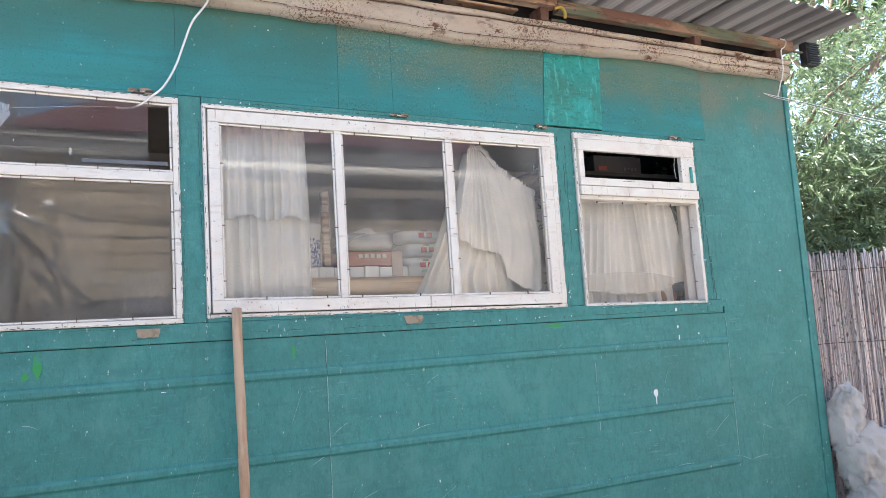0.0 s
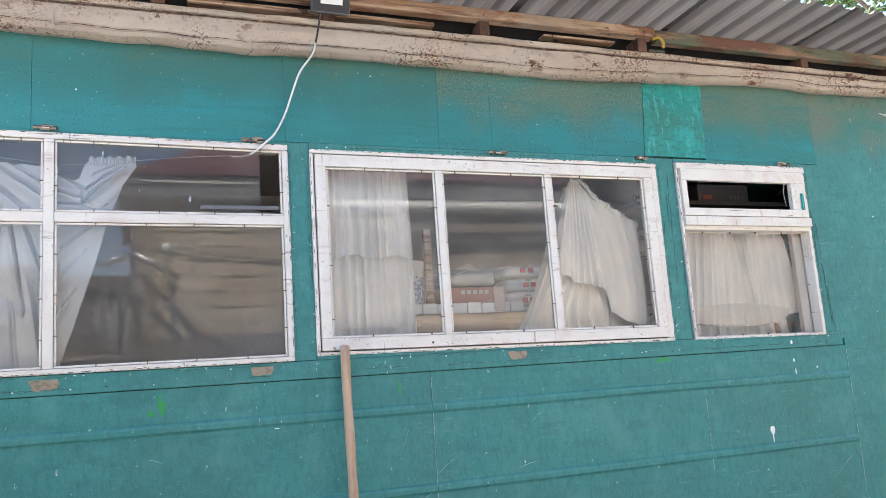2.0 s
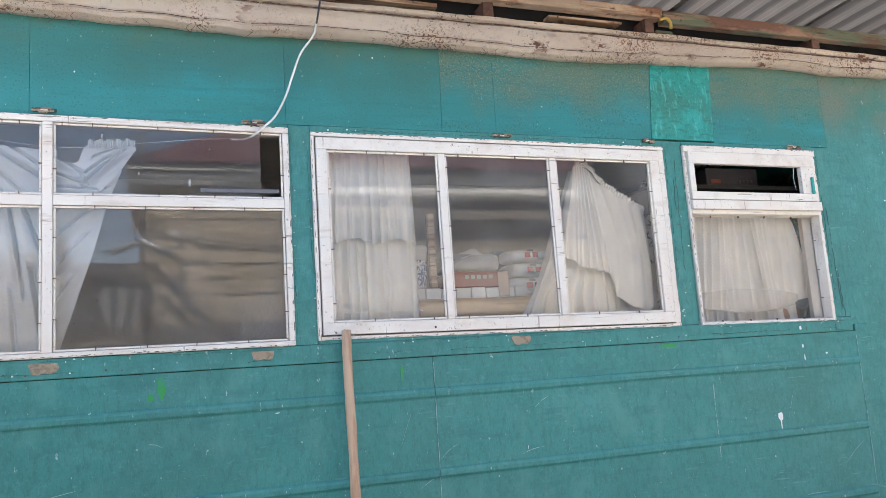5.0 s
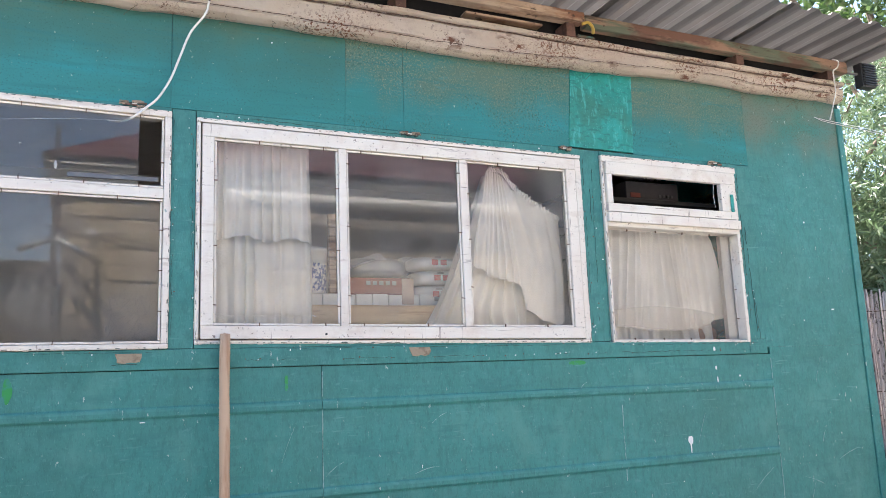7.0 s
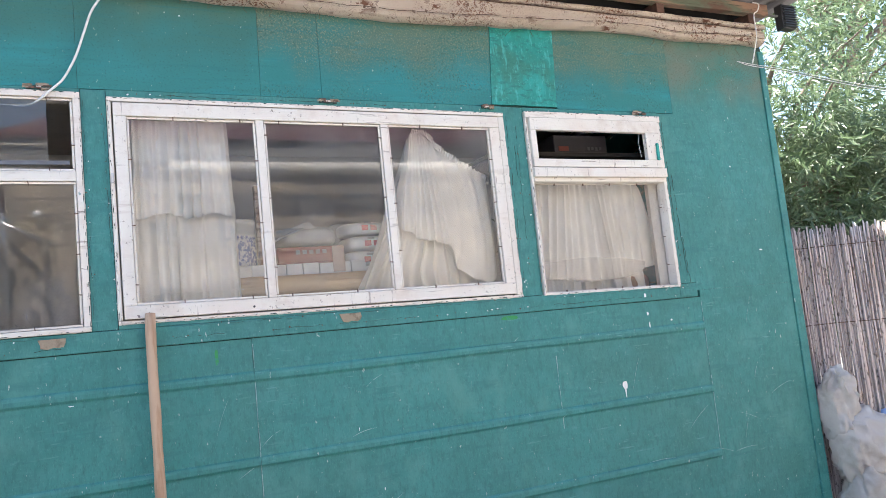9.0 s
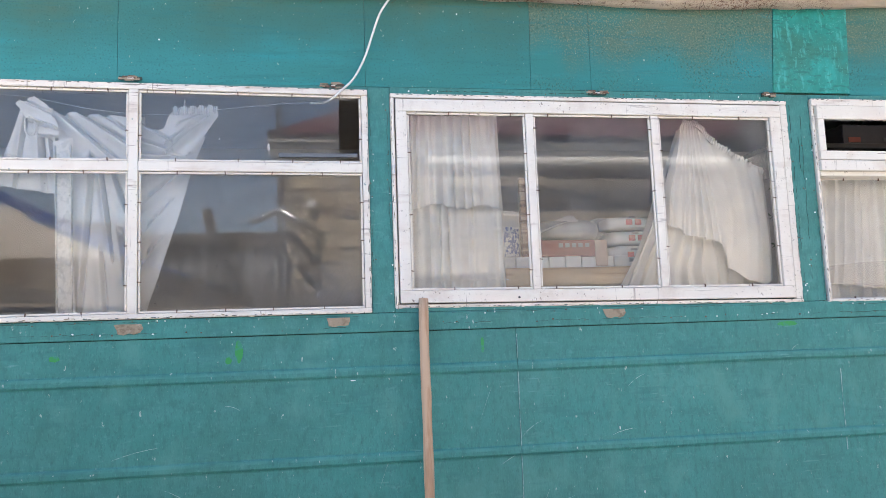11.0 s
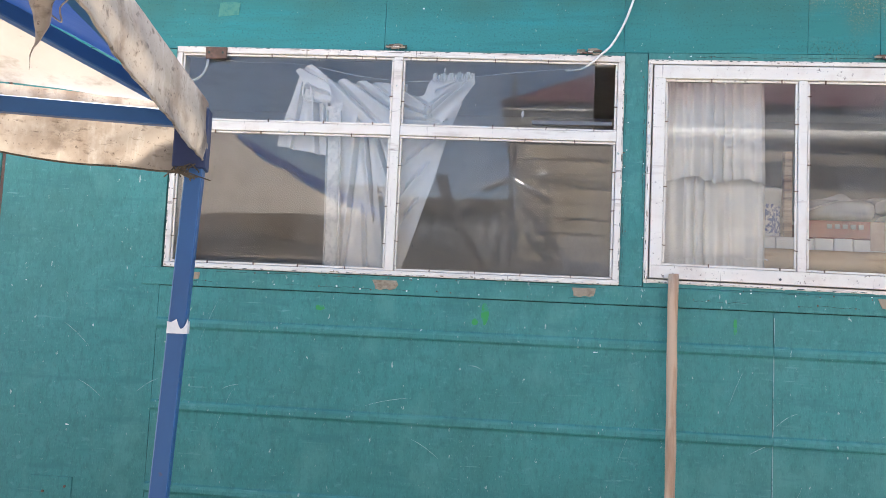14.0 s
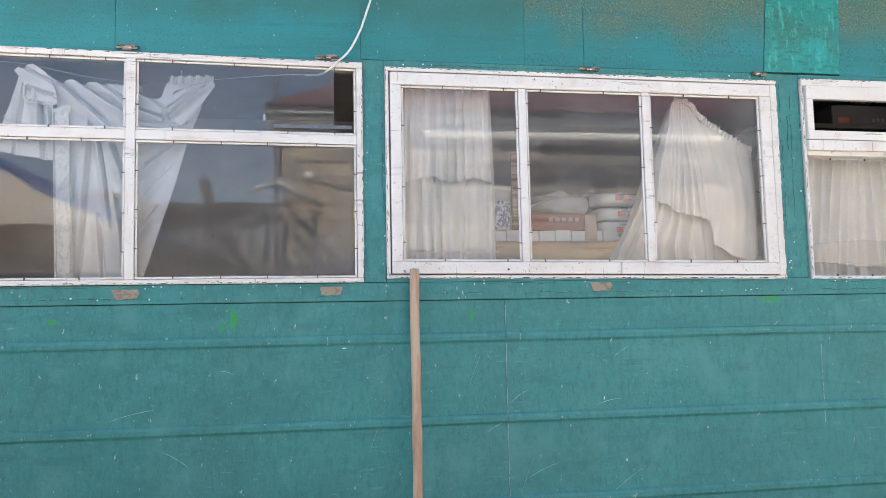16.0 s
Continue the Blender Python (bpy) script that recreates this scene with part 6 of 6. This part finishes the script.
tree("willow_tree", "bushy willow with narrow pale green leaves behind the fence", (6.0, 2.2), 4.0, (6.1, 1.7, 2.70), (2.7, 1.5, 1.75), 2300, 24, 0.10, 0.0085, M_leaf, 7)
tree("willow_shrub", "low dense willow shrub leaning over the reed fence", (5.7, 0.95), 1.5, (5.7, 0.85, 2.10), (1.9, 0.62, 0.85), 1700, 24, 0.11, 0.0085, M_leaf, 47)
tree("broadleaf_tree", "tall dark broadleaf tree further behind the fence", (10.5, 4.5), 6.5, (10.8, 4.2, 7.3), (4.2, 2.6, 2.2), 750, 16, 0.15, 0.045, M_leaf_dark, 17)
tree("yard_tree", "dark leafy tree beside the house across the yard", (10.5, -7.0), 5.4, (8.8, -7.0, 5.35), (2.9, 1.5, 1.35), 1700, 16, 0.15, 0.045, M_leaf_dark, 27)

# ---- gazebo with a canvas roof ----
GC = Vector((-1.325, -1.27, 0))
D1, D2 = Vector((0.243, -0.970, 0)), Vector((-0.965, -0.263, 0))
GA, GB = 2.8, 4.4
EZ, VZ = 2.105, 1.905
CORN = [GC, GC + D1 * GA, GC + D1 * GA + D2 * GB, GC + D2 * GB]
APEX = GC + D1 * GA / 2 + D2 * GB / 2 + Vector((0, 0, 3.02))
LOW = (0.02, 0.13, 0.08, 0.0)   # how far each corner of the worn frame has sunk
gaz = empty("gazebo", "blue steel gazebo with a stained tan canvas roof", "gazebo")


def beam(a, b, w, h, up=Vector((0, 0, 1))):
    a, b = Vector(a), Vector(b)
    d = (b - a).normalized()
    s = d.cross(up).normalized()
    t = s.cross(d)
    bm = bmesh.new()
    hexa(bm, [a + s * sx * w / 2 + t * sz * h / 2 for sx, sz in ((-1, -1), (1, -1), (1, 1), (-1, 1))] + [b + s * sx * w / 2 + t * sz * h / 2 for sx, sz in ((-1, -1), (1, -1), (1, 1), (-1, 1))])
    return bevel(bm, 0.003)


for k, cpt in enumerate(CORN):
    foot, head = (cpt + Vector((-0.060, 0.0, 0)), cpt + Vector((0.019, 0, 0))) if k == 0 else (cpt, cpt)
    post = part("post", beam(foot, head + Vector((0, 0, 2.06 - LOW[k])), 0.044, 0.044, D1), M_bluesteel, gaz)
    part("bracket", beam(cpt + Vector((0, 0, 1.915 - LOW[k])), cpt + Vector((0, 0, 2.075 - LOW[k])), 0.082, 0.066, D1), M_navy, post, "darker steel corner bracket")
    if k == 0:
        bm = bmesh.new()
        n1, n2 = D1 * 0.0245, D2 * 0.0245
        base = cpt + Vector((0.001, 0, 1.492))

        def wrap(u, v):
            # round two sides of the post, torn along its upper rim
            ring = (base + n1 * 1.02 + n2 * 1.02, base + n1 * 1.02 - n2 * 1.02, base - n1 * 0.2 - n2 * 1.02)
            p = along(ring, u)
            tear = 0.014 * wob(u * 7, 2, 5) + (0.010 if 0.25 < u < 0.45 else 0)
            return p + Vector((0, 0, -0.017 + v * (0.030 - tear)))
        sheet(bm, 18, 4, wrap)
        part("tape", bm, M_paper, post, "torn scrap of white tape")
        bm = bmesh.new()
        for j in range(14):
            random.seed(60 + j)
            a = cpt + Vector((random.uniform(-0.03, 0.03), -0.03, 1.905))
            tube(bm, smooth_path([a, a + Vector((random.uniform(-0.03, 0.03), -0.012, -0.02)), a + Vector((random.uniform(-0.05, 0.05), -0.008, random.uniform(-0.05, -0.02)))], 5), 0.0018, 5)
        part("frayed_rope", bm, M_bareboard, post, "frayed brown rope end", True)
    nxt = CORN[(k + 1) % 4]
    part("eave_bar", beam(cpt + Vector((0, 0, 2.045 - LOW[k])), nxt + Vector((0, 0, 2.045 - LOW[(k + 1) % 4])), 0.030, 0.042), M_bluesteel, gaz)
    hip_mid = (cpt + Vector((0, 0, 2.06 - LOW[k]))).lerp(APEX, 0.5) - Vector((0, 0, 0.07))
    part("hip_strut", beam(cpt + Vector((0, 0, 2.06 - LOW[k])), hip_mid, 0.03, 0.036), M_bluesteel, gaz)
    part("hip_strut", beam(hip_mid, APEX - Vector((0, 0, 0.05)), 0.03, 0.036), M_bluesteel, gaz)
for k in range(4):
    a, b = CORN[k] + Vector((0, 0, EZ - LOW[k])), CORN[(k + 1) % 4] + Vector((0, 0, EZ - LOW[(k + 1) % 4]))
    out = ((a + b) / 2 - APEX)
    out.z = 0
    out.normalize()

    def slack(u, k=k):
        """How far the eave hem hangs below its bar, towards the low corner by the cabin."""
        if k == 0:
            return 0.015
        return 0.015 * max(0.0, 1 - (1 - u) * GB / 0.6) if k == 3 else 0.0

    def roof_face(u, v, a=a, b=b, k=k):
        p = a.lerp(b, u).lerp(APEX, v)
        sagz = -0.26 * v * (1 - v) - 0.10 * math.sin(math.pi * u) * math.sin(math.pi * min(1, v * 1.3)) * (1 - v)
        return p + Vector((0, 0, sagz - slack(u) * (1 - v) ** 4 + 0.012 * wob(p.x * 3, p.y * 3, k)))
    bm = bmesh.new()
    sheet(bm, 40, 26, roof_face)
    bmesh.ops.remove_doubles(bm, verts=bm.verts, dist=0.0005)
    part("roof_panel", bm, M_bluecloth if k == 0 else M_tan, gaz, "blue tarpaulin side" if k == 0 else "stained tan canvas", True)

    def val(u, v, a=a, b=b, k=k, out=out):
        far = max(0.0, min(1.0, ((1 - u) * GB - 0.25) / 0.75))
        near = min(1.0, u * GA / 1.0)
        drop = 0.158 - 0.070 * near if k == 0 else (EZ - VZ) * ((1 - 0.42 * far * far * (3 - 2 * far)) if k == 3 else (0.35 if k == 1 else 1)) - slack(u)
        crease = (0.016 * abs(wob(u * 26 + v * 1.2, v, k)) + 0.010 * wob(u * 60 + v * 3, v, k + 2)) * (0.35 if k == 0 else 1)
        p = a.lerp(b, u) + out * (0.034 + 0.012 * wob(u * 9, v * 2, k) * v + crease * min(1, 2 * v))
        zig = -drop * v - 0.012 * math.sin(math.pi * u * 2) * v + 0.006 * wob(u * 14, k, 3) * v
        return p + Vector((0, 0, zig + 0.004 - slack(u)))
    bm = bmesh.new()
    sheet(bm, 150, 8, val)
    flap = part("valance", bm, M_valance, gaz, "hanging canvas valance with dark mildew", True)
    bm = bmesh.new()
    tube(bm, [val(i / 150, 1.0) for i in range(151)], 0.0028, 5)
    part("hem_binding", bm, M_valance if k == 0 else M_bareboard, flap, "frayed binding")
bm = bmesh.new()
rag = GC + D1 * 1.005 + Vector((-0.012, 0, 0))


def rag_strip(width, length, sway, at):
    """A limp torn strip, twisted and ending in a ragged point."""
    bm = bmesh.new()

    def face(u, v):
        w = width * (1 - v) ** 0.6 * (1 + 0.3 * wob(v * 6, width * 90, 1)) + 0.002
        turn = 1.1 * math.sin(v * 4 + length * 30)
        side = Vector((math.cos(turn), math.sin(turn), 0)) * w * (u - 0.5)
        fold = 0.010 * math.sin(u * 8 + v * 3) * (1 - v)
        return rag + at + side + Vector((sway * v * v + 0.008 * wob(v * 5, 1, length, 2), fold, 2.075 - length * v))
    sheet(bm, 12, 30, face)
    return bm


part("torn_strip", rag_strip(0.054, 0.225, -0.018, Vector((-0.006, 0, 0))), M_valance, gaz, "torn strip of canvas hanging down", True)
part("torn_strip", rag_strip(0.052, 0.115, -0.006, Vector((0.016, 0.02, 0))), M_valance, gaz, "torn strip of canvas hanging down", True)
bm = bmesh.new()
tube(bm, smooth_path([rag + Vector((0.012, 0.02, 2.00)), rag + Vector((0.016, 0.02, 1.965)), rag + Vector((0.0, 0.02, 1.945)), rag + Vector((0.004, 0.02, 1.925)), rag + Vector((-0.012, 0.02, 1.935))], 16), 0.0012, 5)
part("loose_thread", bm, M_valance, gaz, "loose thread of the torn canvas", True)

# ---- the far side of the yard, which the panes mirror ----
HY = -8.0
house = empty("stone_house", "limestone block house with a red metal roof and white gutter", "house")
part("wall", boxed(-0.70, 15.0, HY - 0.25, HY, 0.0, 4.26, 0.01), M_mortar, house, "mortared wall body")
BLOCK = boxed(-0.268, 0.268, -0.02, 0.022, -0.097, 0.097, 0.012, 2)
BLOCK = mesh_of(BLOCK, "stone_block", M_stone)
random.seed(77)
count = 0
for row in range(20):
    z = 0.105 + row * 0.212
    x = -0.70 + (0.268 if row % 2 else 0.12)
    while x < 7.6 and count < 300:
        ob = new("stone_block", BLOCK)
        ob.parent = house
        wd = random.uniform(0.75, 1.12)
        ob.scale = (wd, 1.3, random.uniform(0.99, 1.045))
        x += 0.268 * wd
        ob.location = (x, HY + random.uniform(-0.010, 0.010), z + random.uniform(-0.012, 0.012))
        ob.rotation_euler = (0, radians(random.uniform(-0.6, 0.6)), 0)
        x += 0.268 * wd + 0.014
        count += 1
part("fascia", boxed(-0.90, 15.2, HY - 0.3, HY + 0.16, 4.262, 4.575, 0.01), M_fascia, house, "grey fascia under the roof")
bm = bmesh.new()
tube(bm, [(1.3, HY + 0.29, 4.15), (15.3, HY + 0.29, 4.19)], 0.095, 16)
part("gutter", bm, M_gutter, house, "white gutter pipe", True)
part("gutter_strip", boxed(-0.92, 1.28, HY + 0.165, HY + 0.19, 4.475, 4.505, 0.003), M_gutter, house, "white strip along the fascia")
bm = bmesh.new()


def red_slope(u, v):
    x0, x1 = -0.95 + 3.0 * v, 15.3 - 3.0 * v
    x = x0 + (x1 - x0) * u
    return (x, HY + 0.22 - 2.9 * v, 4.60 + 1.76 * v + 0.016 * math.sin(x * 2 * math.pi / 0.18))


sheet(bm, 520, 3, red_slope)
part("roof", bm, M_redroof, house, "red ribbed metal roof")
part("roof_edge", boxed(-0.93, 15.25, HY - 0.28, HY + 0.20, 4.578, 4.612, 0.004), M_redroof, house, "red metal edge of the roof")
bm = bmesh.new()
sheet(bm, 4, 3, lambda u, v: (-0.95 + 3.0 * v, HY + 0.22 - 2.9 * v - (1 - v) * 5.8 * u, 4.60 + 1.76 * v))
part("roof_end", bm, M_redroof, house, "hipped end of the red roof")
bm = bmesh.new()
tube(bm, smooth_path([(-0.9, HY + 0.06, 3.68), (-0.33, HY + 0.07, 3.60), (0.65, HY + 0.06, 3.45), (3.0, HY + 0.06, 3.3)], 30), 0.012, 6)
part("wall_cable", bm, M_black, house, "black cable strung along the wall")
tagged(part("hanging_bottle", sack(-0.39, -0.27, HY + 0.05, HY + 0.13, 3.545, 3.655, 3.0, 2.2, 0.02, 16), M_lens, smooth=True), "crumpled clear bottle hung on the cable", "bottle")


def corrugated(x0, x1, y, z0, z1, material, name, label, pitch=0.15, amp=0.018, lean=0.0, top_wave=False):
    bm = bmesh.new()
    n = int((x1 - x0) / pitch * 8)
    sheet(bm, n, 3, lambda u, v: (x0 + (x1 - x0) * u, y + amp * math.sin((x0 + (x1 - x0) * u) * 2 * math.pi / pitch) + lean * v, z0 + (z1 - z0) * v + (0.022 * math.sin((x0 + (x1 - x0) * u) * 2 * math.pi / pitch) * v if top_wave else 0)))
    return tagged(part(name, bm, material), label, "fence")


corrugated(-14.0, -0.70, HY + 0.10, 0.0, 3.06, M_zinc, "corrugated_fence", "tall weathered corrugated sheet fence", 0.20, 0.03)
tagged(part("fence_rail", boxed(-14.0, -0.71, HY + 0.14, HY + 0.20, 3.03, 3.20, 0.006), M_tarred), "dark rail along the top of the sheet fence", "fence rail")
corrugated(-2.6, 4.2, -6.9, 0.0, 2.30, mat("brown_asbestos_sheet", (0.12, 0.10, 0.09), 0.9, layers=((3.0, ONE, (0.07, 0.06, 0.055), 0.45, 0.7, 0.8),)), "low_fence", "low dark corrugated sheet fence with a wavy top", 0.16, 0.022, 0.0, True)
stand = empty("pipe_stand", "steel mast with two sloping pipes", "pipe stand")
for name, pts, rad in (("mast", [(-0.74, -7.05, 0), (-0.74, -7.05, 4.75)], 0.034), ("pipe", [(-0.74, -7.03, 3.36), (-1.10, -6.95, 3.20)], 0.042), ("pipe", [(-0.74, -7.03, 3.36), (-0.20, -7.15, 3.07)], 0.042)):
    bm = bmesh.new()
    tube(bm, pts, rad, 12)
    part(name, bm, M_steel if name == "pipe" else M_tarred, stand, "", True)
for name, pts, w in (("leaning_plank", ((-0.66, -7.75, 3.20), (0.10, -7.75, 2.30)), 0.10), ("leaning_plank", ((-1.55, -7.70, 3.05), (-0.95, -7.70, 1.9)), 0.10),
                     ("leaning_plank", ((-1.74, -7.72, 3.50), (-1.62, -7.72, 3.05)), 0.14), ("leaning_plank", ((-0.70, -7.0, 3.1), (-0.95, -7.0, 2.3)), 0.05)):
    tagged(part(name, beam(pts[0], pts[1], w, 0.03, Vector((0, 1, 0))), M_tarred), "dark plank leaning on the fence", "plank", group="planks by the fence")
bm = bmesh.new()
random.seed(88)
for k in range(150):
    p = Vector((random.uniform(-2.9, -0.5), random.uniform(-6.75, -6.3), 0.0))
    top = 2.05 + 0.55 * noise.noise(p * 1.3) + random.uniform(-0.3, 0.3)
    d = Vector((random.gauss(0, 0.25), random.gauss(0, 0.15), top))
    tube(bm, smooth_path([p, p + d * 0.5 + Vector((random.gauss(0, 0.08), 0, 0)), p + d], 6), 0.005, 4, caps=False)
    for j in range(5):
        q = p + d * random.uniform(0.55, 1.0)
        tube(bm, [q, q + Vector((random.gauss(0, 0.13), random.gauss(0, 0.08), random.uniform(0.02, 0.22)))], 0.0028, 4, caps=False)
tagged(part("dry_bush", bm, M_bareboard), "bush of dry bare brown twigs before the sheet fence", "bush")
tab = empty("garden_table", "dark garden table under the gazebo", "table")
part("tabletop", boxed(-4.0, -2.6, -3.4, -2.7, 0.72, 0.76, 0.01), M_dark, tab)
for tx, ty in ((-3.9, -3.3), (-2.7, -3.3), (-3.9, -2.8), (-2.7, -2.8)):
    part("leg", boxed(tx - 0.03, tx + 0.03, ty - 0.03, ty + 0.03, 0, 0.72, 0.004), M_dark, tab)

# ---- small details ----
random.seed(41)
bm = bmesh.new()
grid = {}
for i in range(17):
    for j in range(15):
        grid[i, j] = (-0.400 + 0.0175 * i + random.uniform(-0.008, 0.008) + (0.009 if j % 2 else 0), 0.0020, 1.733 + 0.0175 * j + random.uniform(-0.007, 0.007))
for (i, j), p in grid.items():
    if (i + 0.9 * (14 - j)) < 5.0 + random.uniform(0, 9) + (j > 8) * 3:
        continue
    for q in ((i + 1, j), (i, j + 1), (i + (1 if j % 2 else -1), j + 1)):
        if q in grid and random.random() < 0.55:
            tube(bm, [p, grid[q]], 0.00034, 4, caps=False)
part("crack_web", bm, M_greydash, w1, "web of fine white cracks in the glass")
bm = bmesh.new()
tube(bm, smooth_path([(1.815, -0.10, 3.262), (1.845, -0.115, 3.268), (1.868, -0.115, 3.245), (1.872, -0.11, 3.215)], 12), 0.008, 8)
tagged(part("pipe_offcut", bm, mat("yellow_plastic", (0.46, 0.30, 0.05), 0.5, layers=((30.0, ONE, (0.4, 0.26, 0.05), 0.5, 0.65, 0.7),)), smooth=True), "bent yellow plastic tube end on the eave trim", "tube end")
tagged(part("wood_chip", boxed(1.80, 1.90, -0.085, -0.055, 3.195, 3.215, 0.004), M_bareboard), "splinter of bare wood on the eave trim", "splinter")
for pts, y in ((((2.872, 1.955), (2.878, 1.93), (2.872, 1.90), (2.880, 1.875), (2.876, 1.84), (2.884, 1.81), (2.879, 1.77), (2.890, 1.735), (2.886, 1.705)), -0.0036),
               (((1.862, 2.45), (1.866, 2.40), (1.860, 2.34), (1.864, 2.29)), -0.0036)):
    bm = bmesh.new()
    tube(bm, [(x, y, z) for x, z in pts], 0.0010, 5)
    part("paint_crack", bm, M_core, front, "dark crack in the paint")
random.seed(311)
for (xa, za), (xb, zb), y in (((2.828, 2.60), (2.836, 1.71), -0.0036), ((2.852, 2.30), (2.872, 1.72), -0.0036), ((1.829, 2.60), (1.832, 1.74), -0.0036), ((1.926, 2.62), (1.924, 1.72), -0.0036),
                              ((1.880, 2.55), (1.872, 1.80), -0.0036), ((-0.086, 2.60), (-0.084, 1.73), -0.0036), ((-0.014, 2.58), (-0.010, 1.75), -0.0036), ((0.05, 2.6335), (1.76, 2.6325), -0.0042),
                              ((-1.95, 1.692), (-0.15, 1.690), -0.0098), ((0.10, 1.694), (1.75, 1.690), -0.0098), ((1.95, 1.684), (2.86, 1.682), -0.0098), ((0.15, 1.652), (2.80, 1.648), -0.0098), ((-1.9, 1.648), (-0.2, 1.645), -0.0098)):
    n = max(8, int((Vector((xb, zb)) - Vector((xa, za))).length / 0.022))
    bm = bmesh.new()
    run = []
    for i in range(n + 1):
        f = i / n
        run.append((xa + (xb - xa) * f + random.uniform(-0.003, 0.003), y, za + (zb - za) * f + random.uniform(-0.003, 0.003)))
        if (random.random() < 0.16 or i == n) and len(run) > 1:
            tube(bm, run, random.uniform(0.0005, 0.0013), 4)
            run = []
            continue
        if random.random() < 0.10:
            run = []
    part("paint_crack", bm, M_core, front, "broken dark crack in the paint")
    for i in range(max(3, n // 5)):
        f = random.random()
        cx, cz = xa + (xb - xa) * f + random.uniform(-0.012, 0.012), za + (zb - za) * f + random.uniform(-0.006, 0.006)
        blot("paint_chip", blob(cx, cz, random.uniform(0.0015, 0.0045), random.uniform(0.0015, 0.004), 50 * f + i, 7), y - 0.0008, M_bareboard if i % 3 else M_splash, "chip where the paint has flaked")
for k in range(46):
    x0 = random.uniform(-2.0, 3.5)
    bm = bmesh.new()
    pts = [Vector((x0, -0.075, 3.045))]
    for j in range(5):
        pts.append(pts[-1] + Vector((random.uniform(-0.02, 0.02), random.uniform(0.0, 0.008), -random.uniform(0.003, 0.014))))
    tube(bm, pts, 0.0009, 4, caps=False)
    part("cobweb_strand", bm, M_bareboard, trim, "dusty cobweb strand")
blot("smudge", [(-1.825, 2.790), (-1.735, 2.800), (-1.730, 2.850), (-1.765, 2.858), (-1.820, 2.852)], -0.0045, M_smudge, "square smudge of paler paint")
bm = bmesh.new()
tube(bm, smooth_path([(-1.872, 0.03, 2.612), (-1.876, 0.03, 2.580), (-1.890, 0.03, 2.548), (-1.915, 0.03, 2.525), (-1.945, 0.03, 2.515)], 20), 0.006, 7)
part("cord_loop", bm, M_cable, w1, "pale loop of cord behind the glass", True)

# ragged paint round the window frames
random.seed(911)


def flakes(name, win, spots, material, label):
    """Small uneven flakes of paint, (x, z, half width, half height, y), as one layer."""
    bm = bmesh.new()
    for x, z, w, h, y in spots:
        vs = [bm.verts.new((x + w * math.cos(a) * random.uniform(0.5, 1.2), y, z + h * math.sin(a) * random.uniform(0.5, 1.2))) for a in (2 * math.pi * k / 8 for k in range(8))]
        low = bm.faces.new(vs)
        made = bmesh.ops.extrude_face_region(bm, geom=[low])
        for v in made["geom"]:
            if isinstance(v, bmesh.types.BMVert):
                v.co.y += 0.0008
    part(name, bm, material, win, label)


for win, q, top_y, side_y in ((w1, LW, -0.0170, -0.0150), (w2, BW, -0.0130, -0.0120), (w3, RW, -0.0210, -0.0150)):
    smears, chips, bare = [], [], []
    for (ax, az), (bx, bz), flat in ((q[0], q[1], True), (q[3], q[2], True), (q[0], q[3], False), (q[1], q[2], False)):
        top = flat and az > 2.5
        out_z = 0 if not flat else (1 if top else -1)
        out_x = 0 if flat else (-1 if ax == q[0][0] else 1)
        n = int((Vector((bx, bz)) - Vector((ax, az))).length / 0.016)
        for i in range(n):
            f = (i + random.random()) / n
            x, z = ax + (bx - ax) * f, az + (bz - az) * f
            long, thin = random.uniform(0.004, 0.016), random.uniform(0.0008, 0.0026)
            w, h = (long, thin) if flat else (thin, long)
            pick = random.random()
            if pick < 0.16:
                smears.append((x + out_x * 0.0004, z + out_z * 0.0004, w, h, -0.0060 if not flat or top else -0.0095))
            elif pick < 0.62:
                chips.append((x - out_x * 0.004, z - out_z * 0.004, w * 0.8, h * 0.9, (top_y if flat else side_y)))
            elif pick < 0.74:
                bare.append((x - out_x * random.uniform(0.004, 0.012), z - out_z * random.uniform(0.004, 0.010), w * 0.7, h * 1.2, (top_y if flat else side_y)))
    flakes("paint_smear", win, smears, M_white, "white paint smeared over the teal edge")
    flakes("chipped_edge", win, chips, M_core, "dark chips along the frame edge")
    flakes("bare_spot", win, bare, M_notch, "bare wood where the paint has flaked")
flakes("glass_drip", w1, [(-0.83, 2.57, 0.004, 0.012, GY - 0.002), (-0.695, 2.42, 0.003, 0.006, GY - 0.002), (-0.50, 2.387, 0.006, 0.016, GY - 0.002), (-0.93, 1.83, 0.004, 0.007, GY - 0.002),
                          (-0.31, 1.78, 0.003, 0.015, GY - 0.002), (-0.66, 2.14, 0.004, 0.004, GY - 0.002), (-0.62, 2.46, 0.003, 0.003, GY - 0.002), (-0.42, 2.53, 0.003, 0.004, GY - 0.002)], M_greydash, "dried drips on the glass")

rnd = random.Random(81)
for k in range(46):
    bm = bmesh.new()
    sx, sz, turn, reach = rnd.uniform(-0.31, -0.16), 1.755 + 0.15 * rnd.random() ** 1.6, rnd.choice((0.5, 1.0, 2.2, 2.7)) + rnd.uniform(-0.3, 0.3), rnd.uniform(0.015, 0.055)
    tube(bm, [(sx + reach * (q - 0.5) * math.cos(turn) + 0.004 * q * q, GY - 0.002, sz + reach * (q - 0.5) * math.sin(turn)) for q in (0, 0.33, 0.67, 1)], 0.0007, 4)
    part("scratch", bm, M_greydash, w1, "pale scratch on the glass")
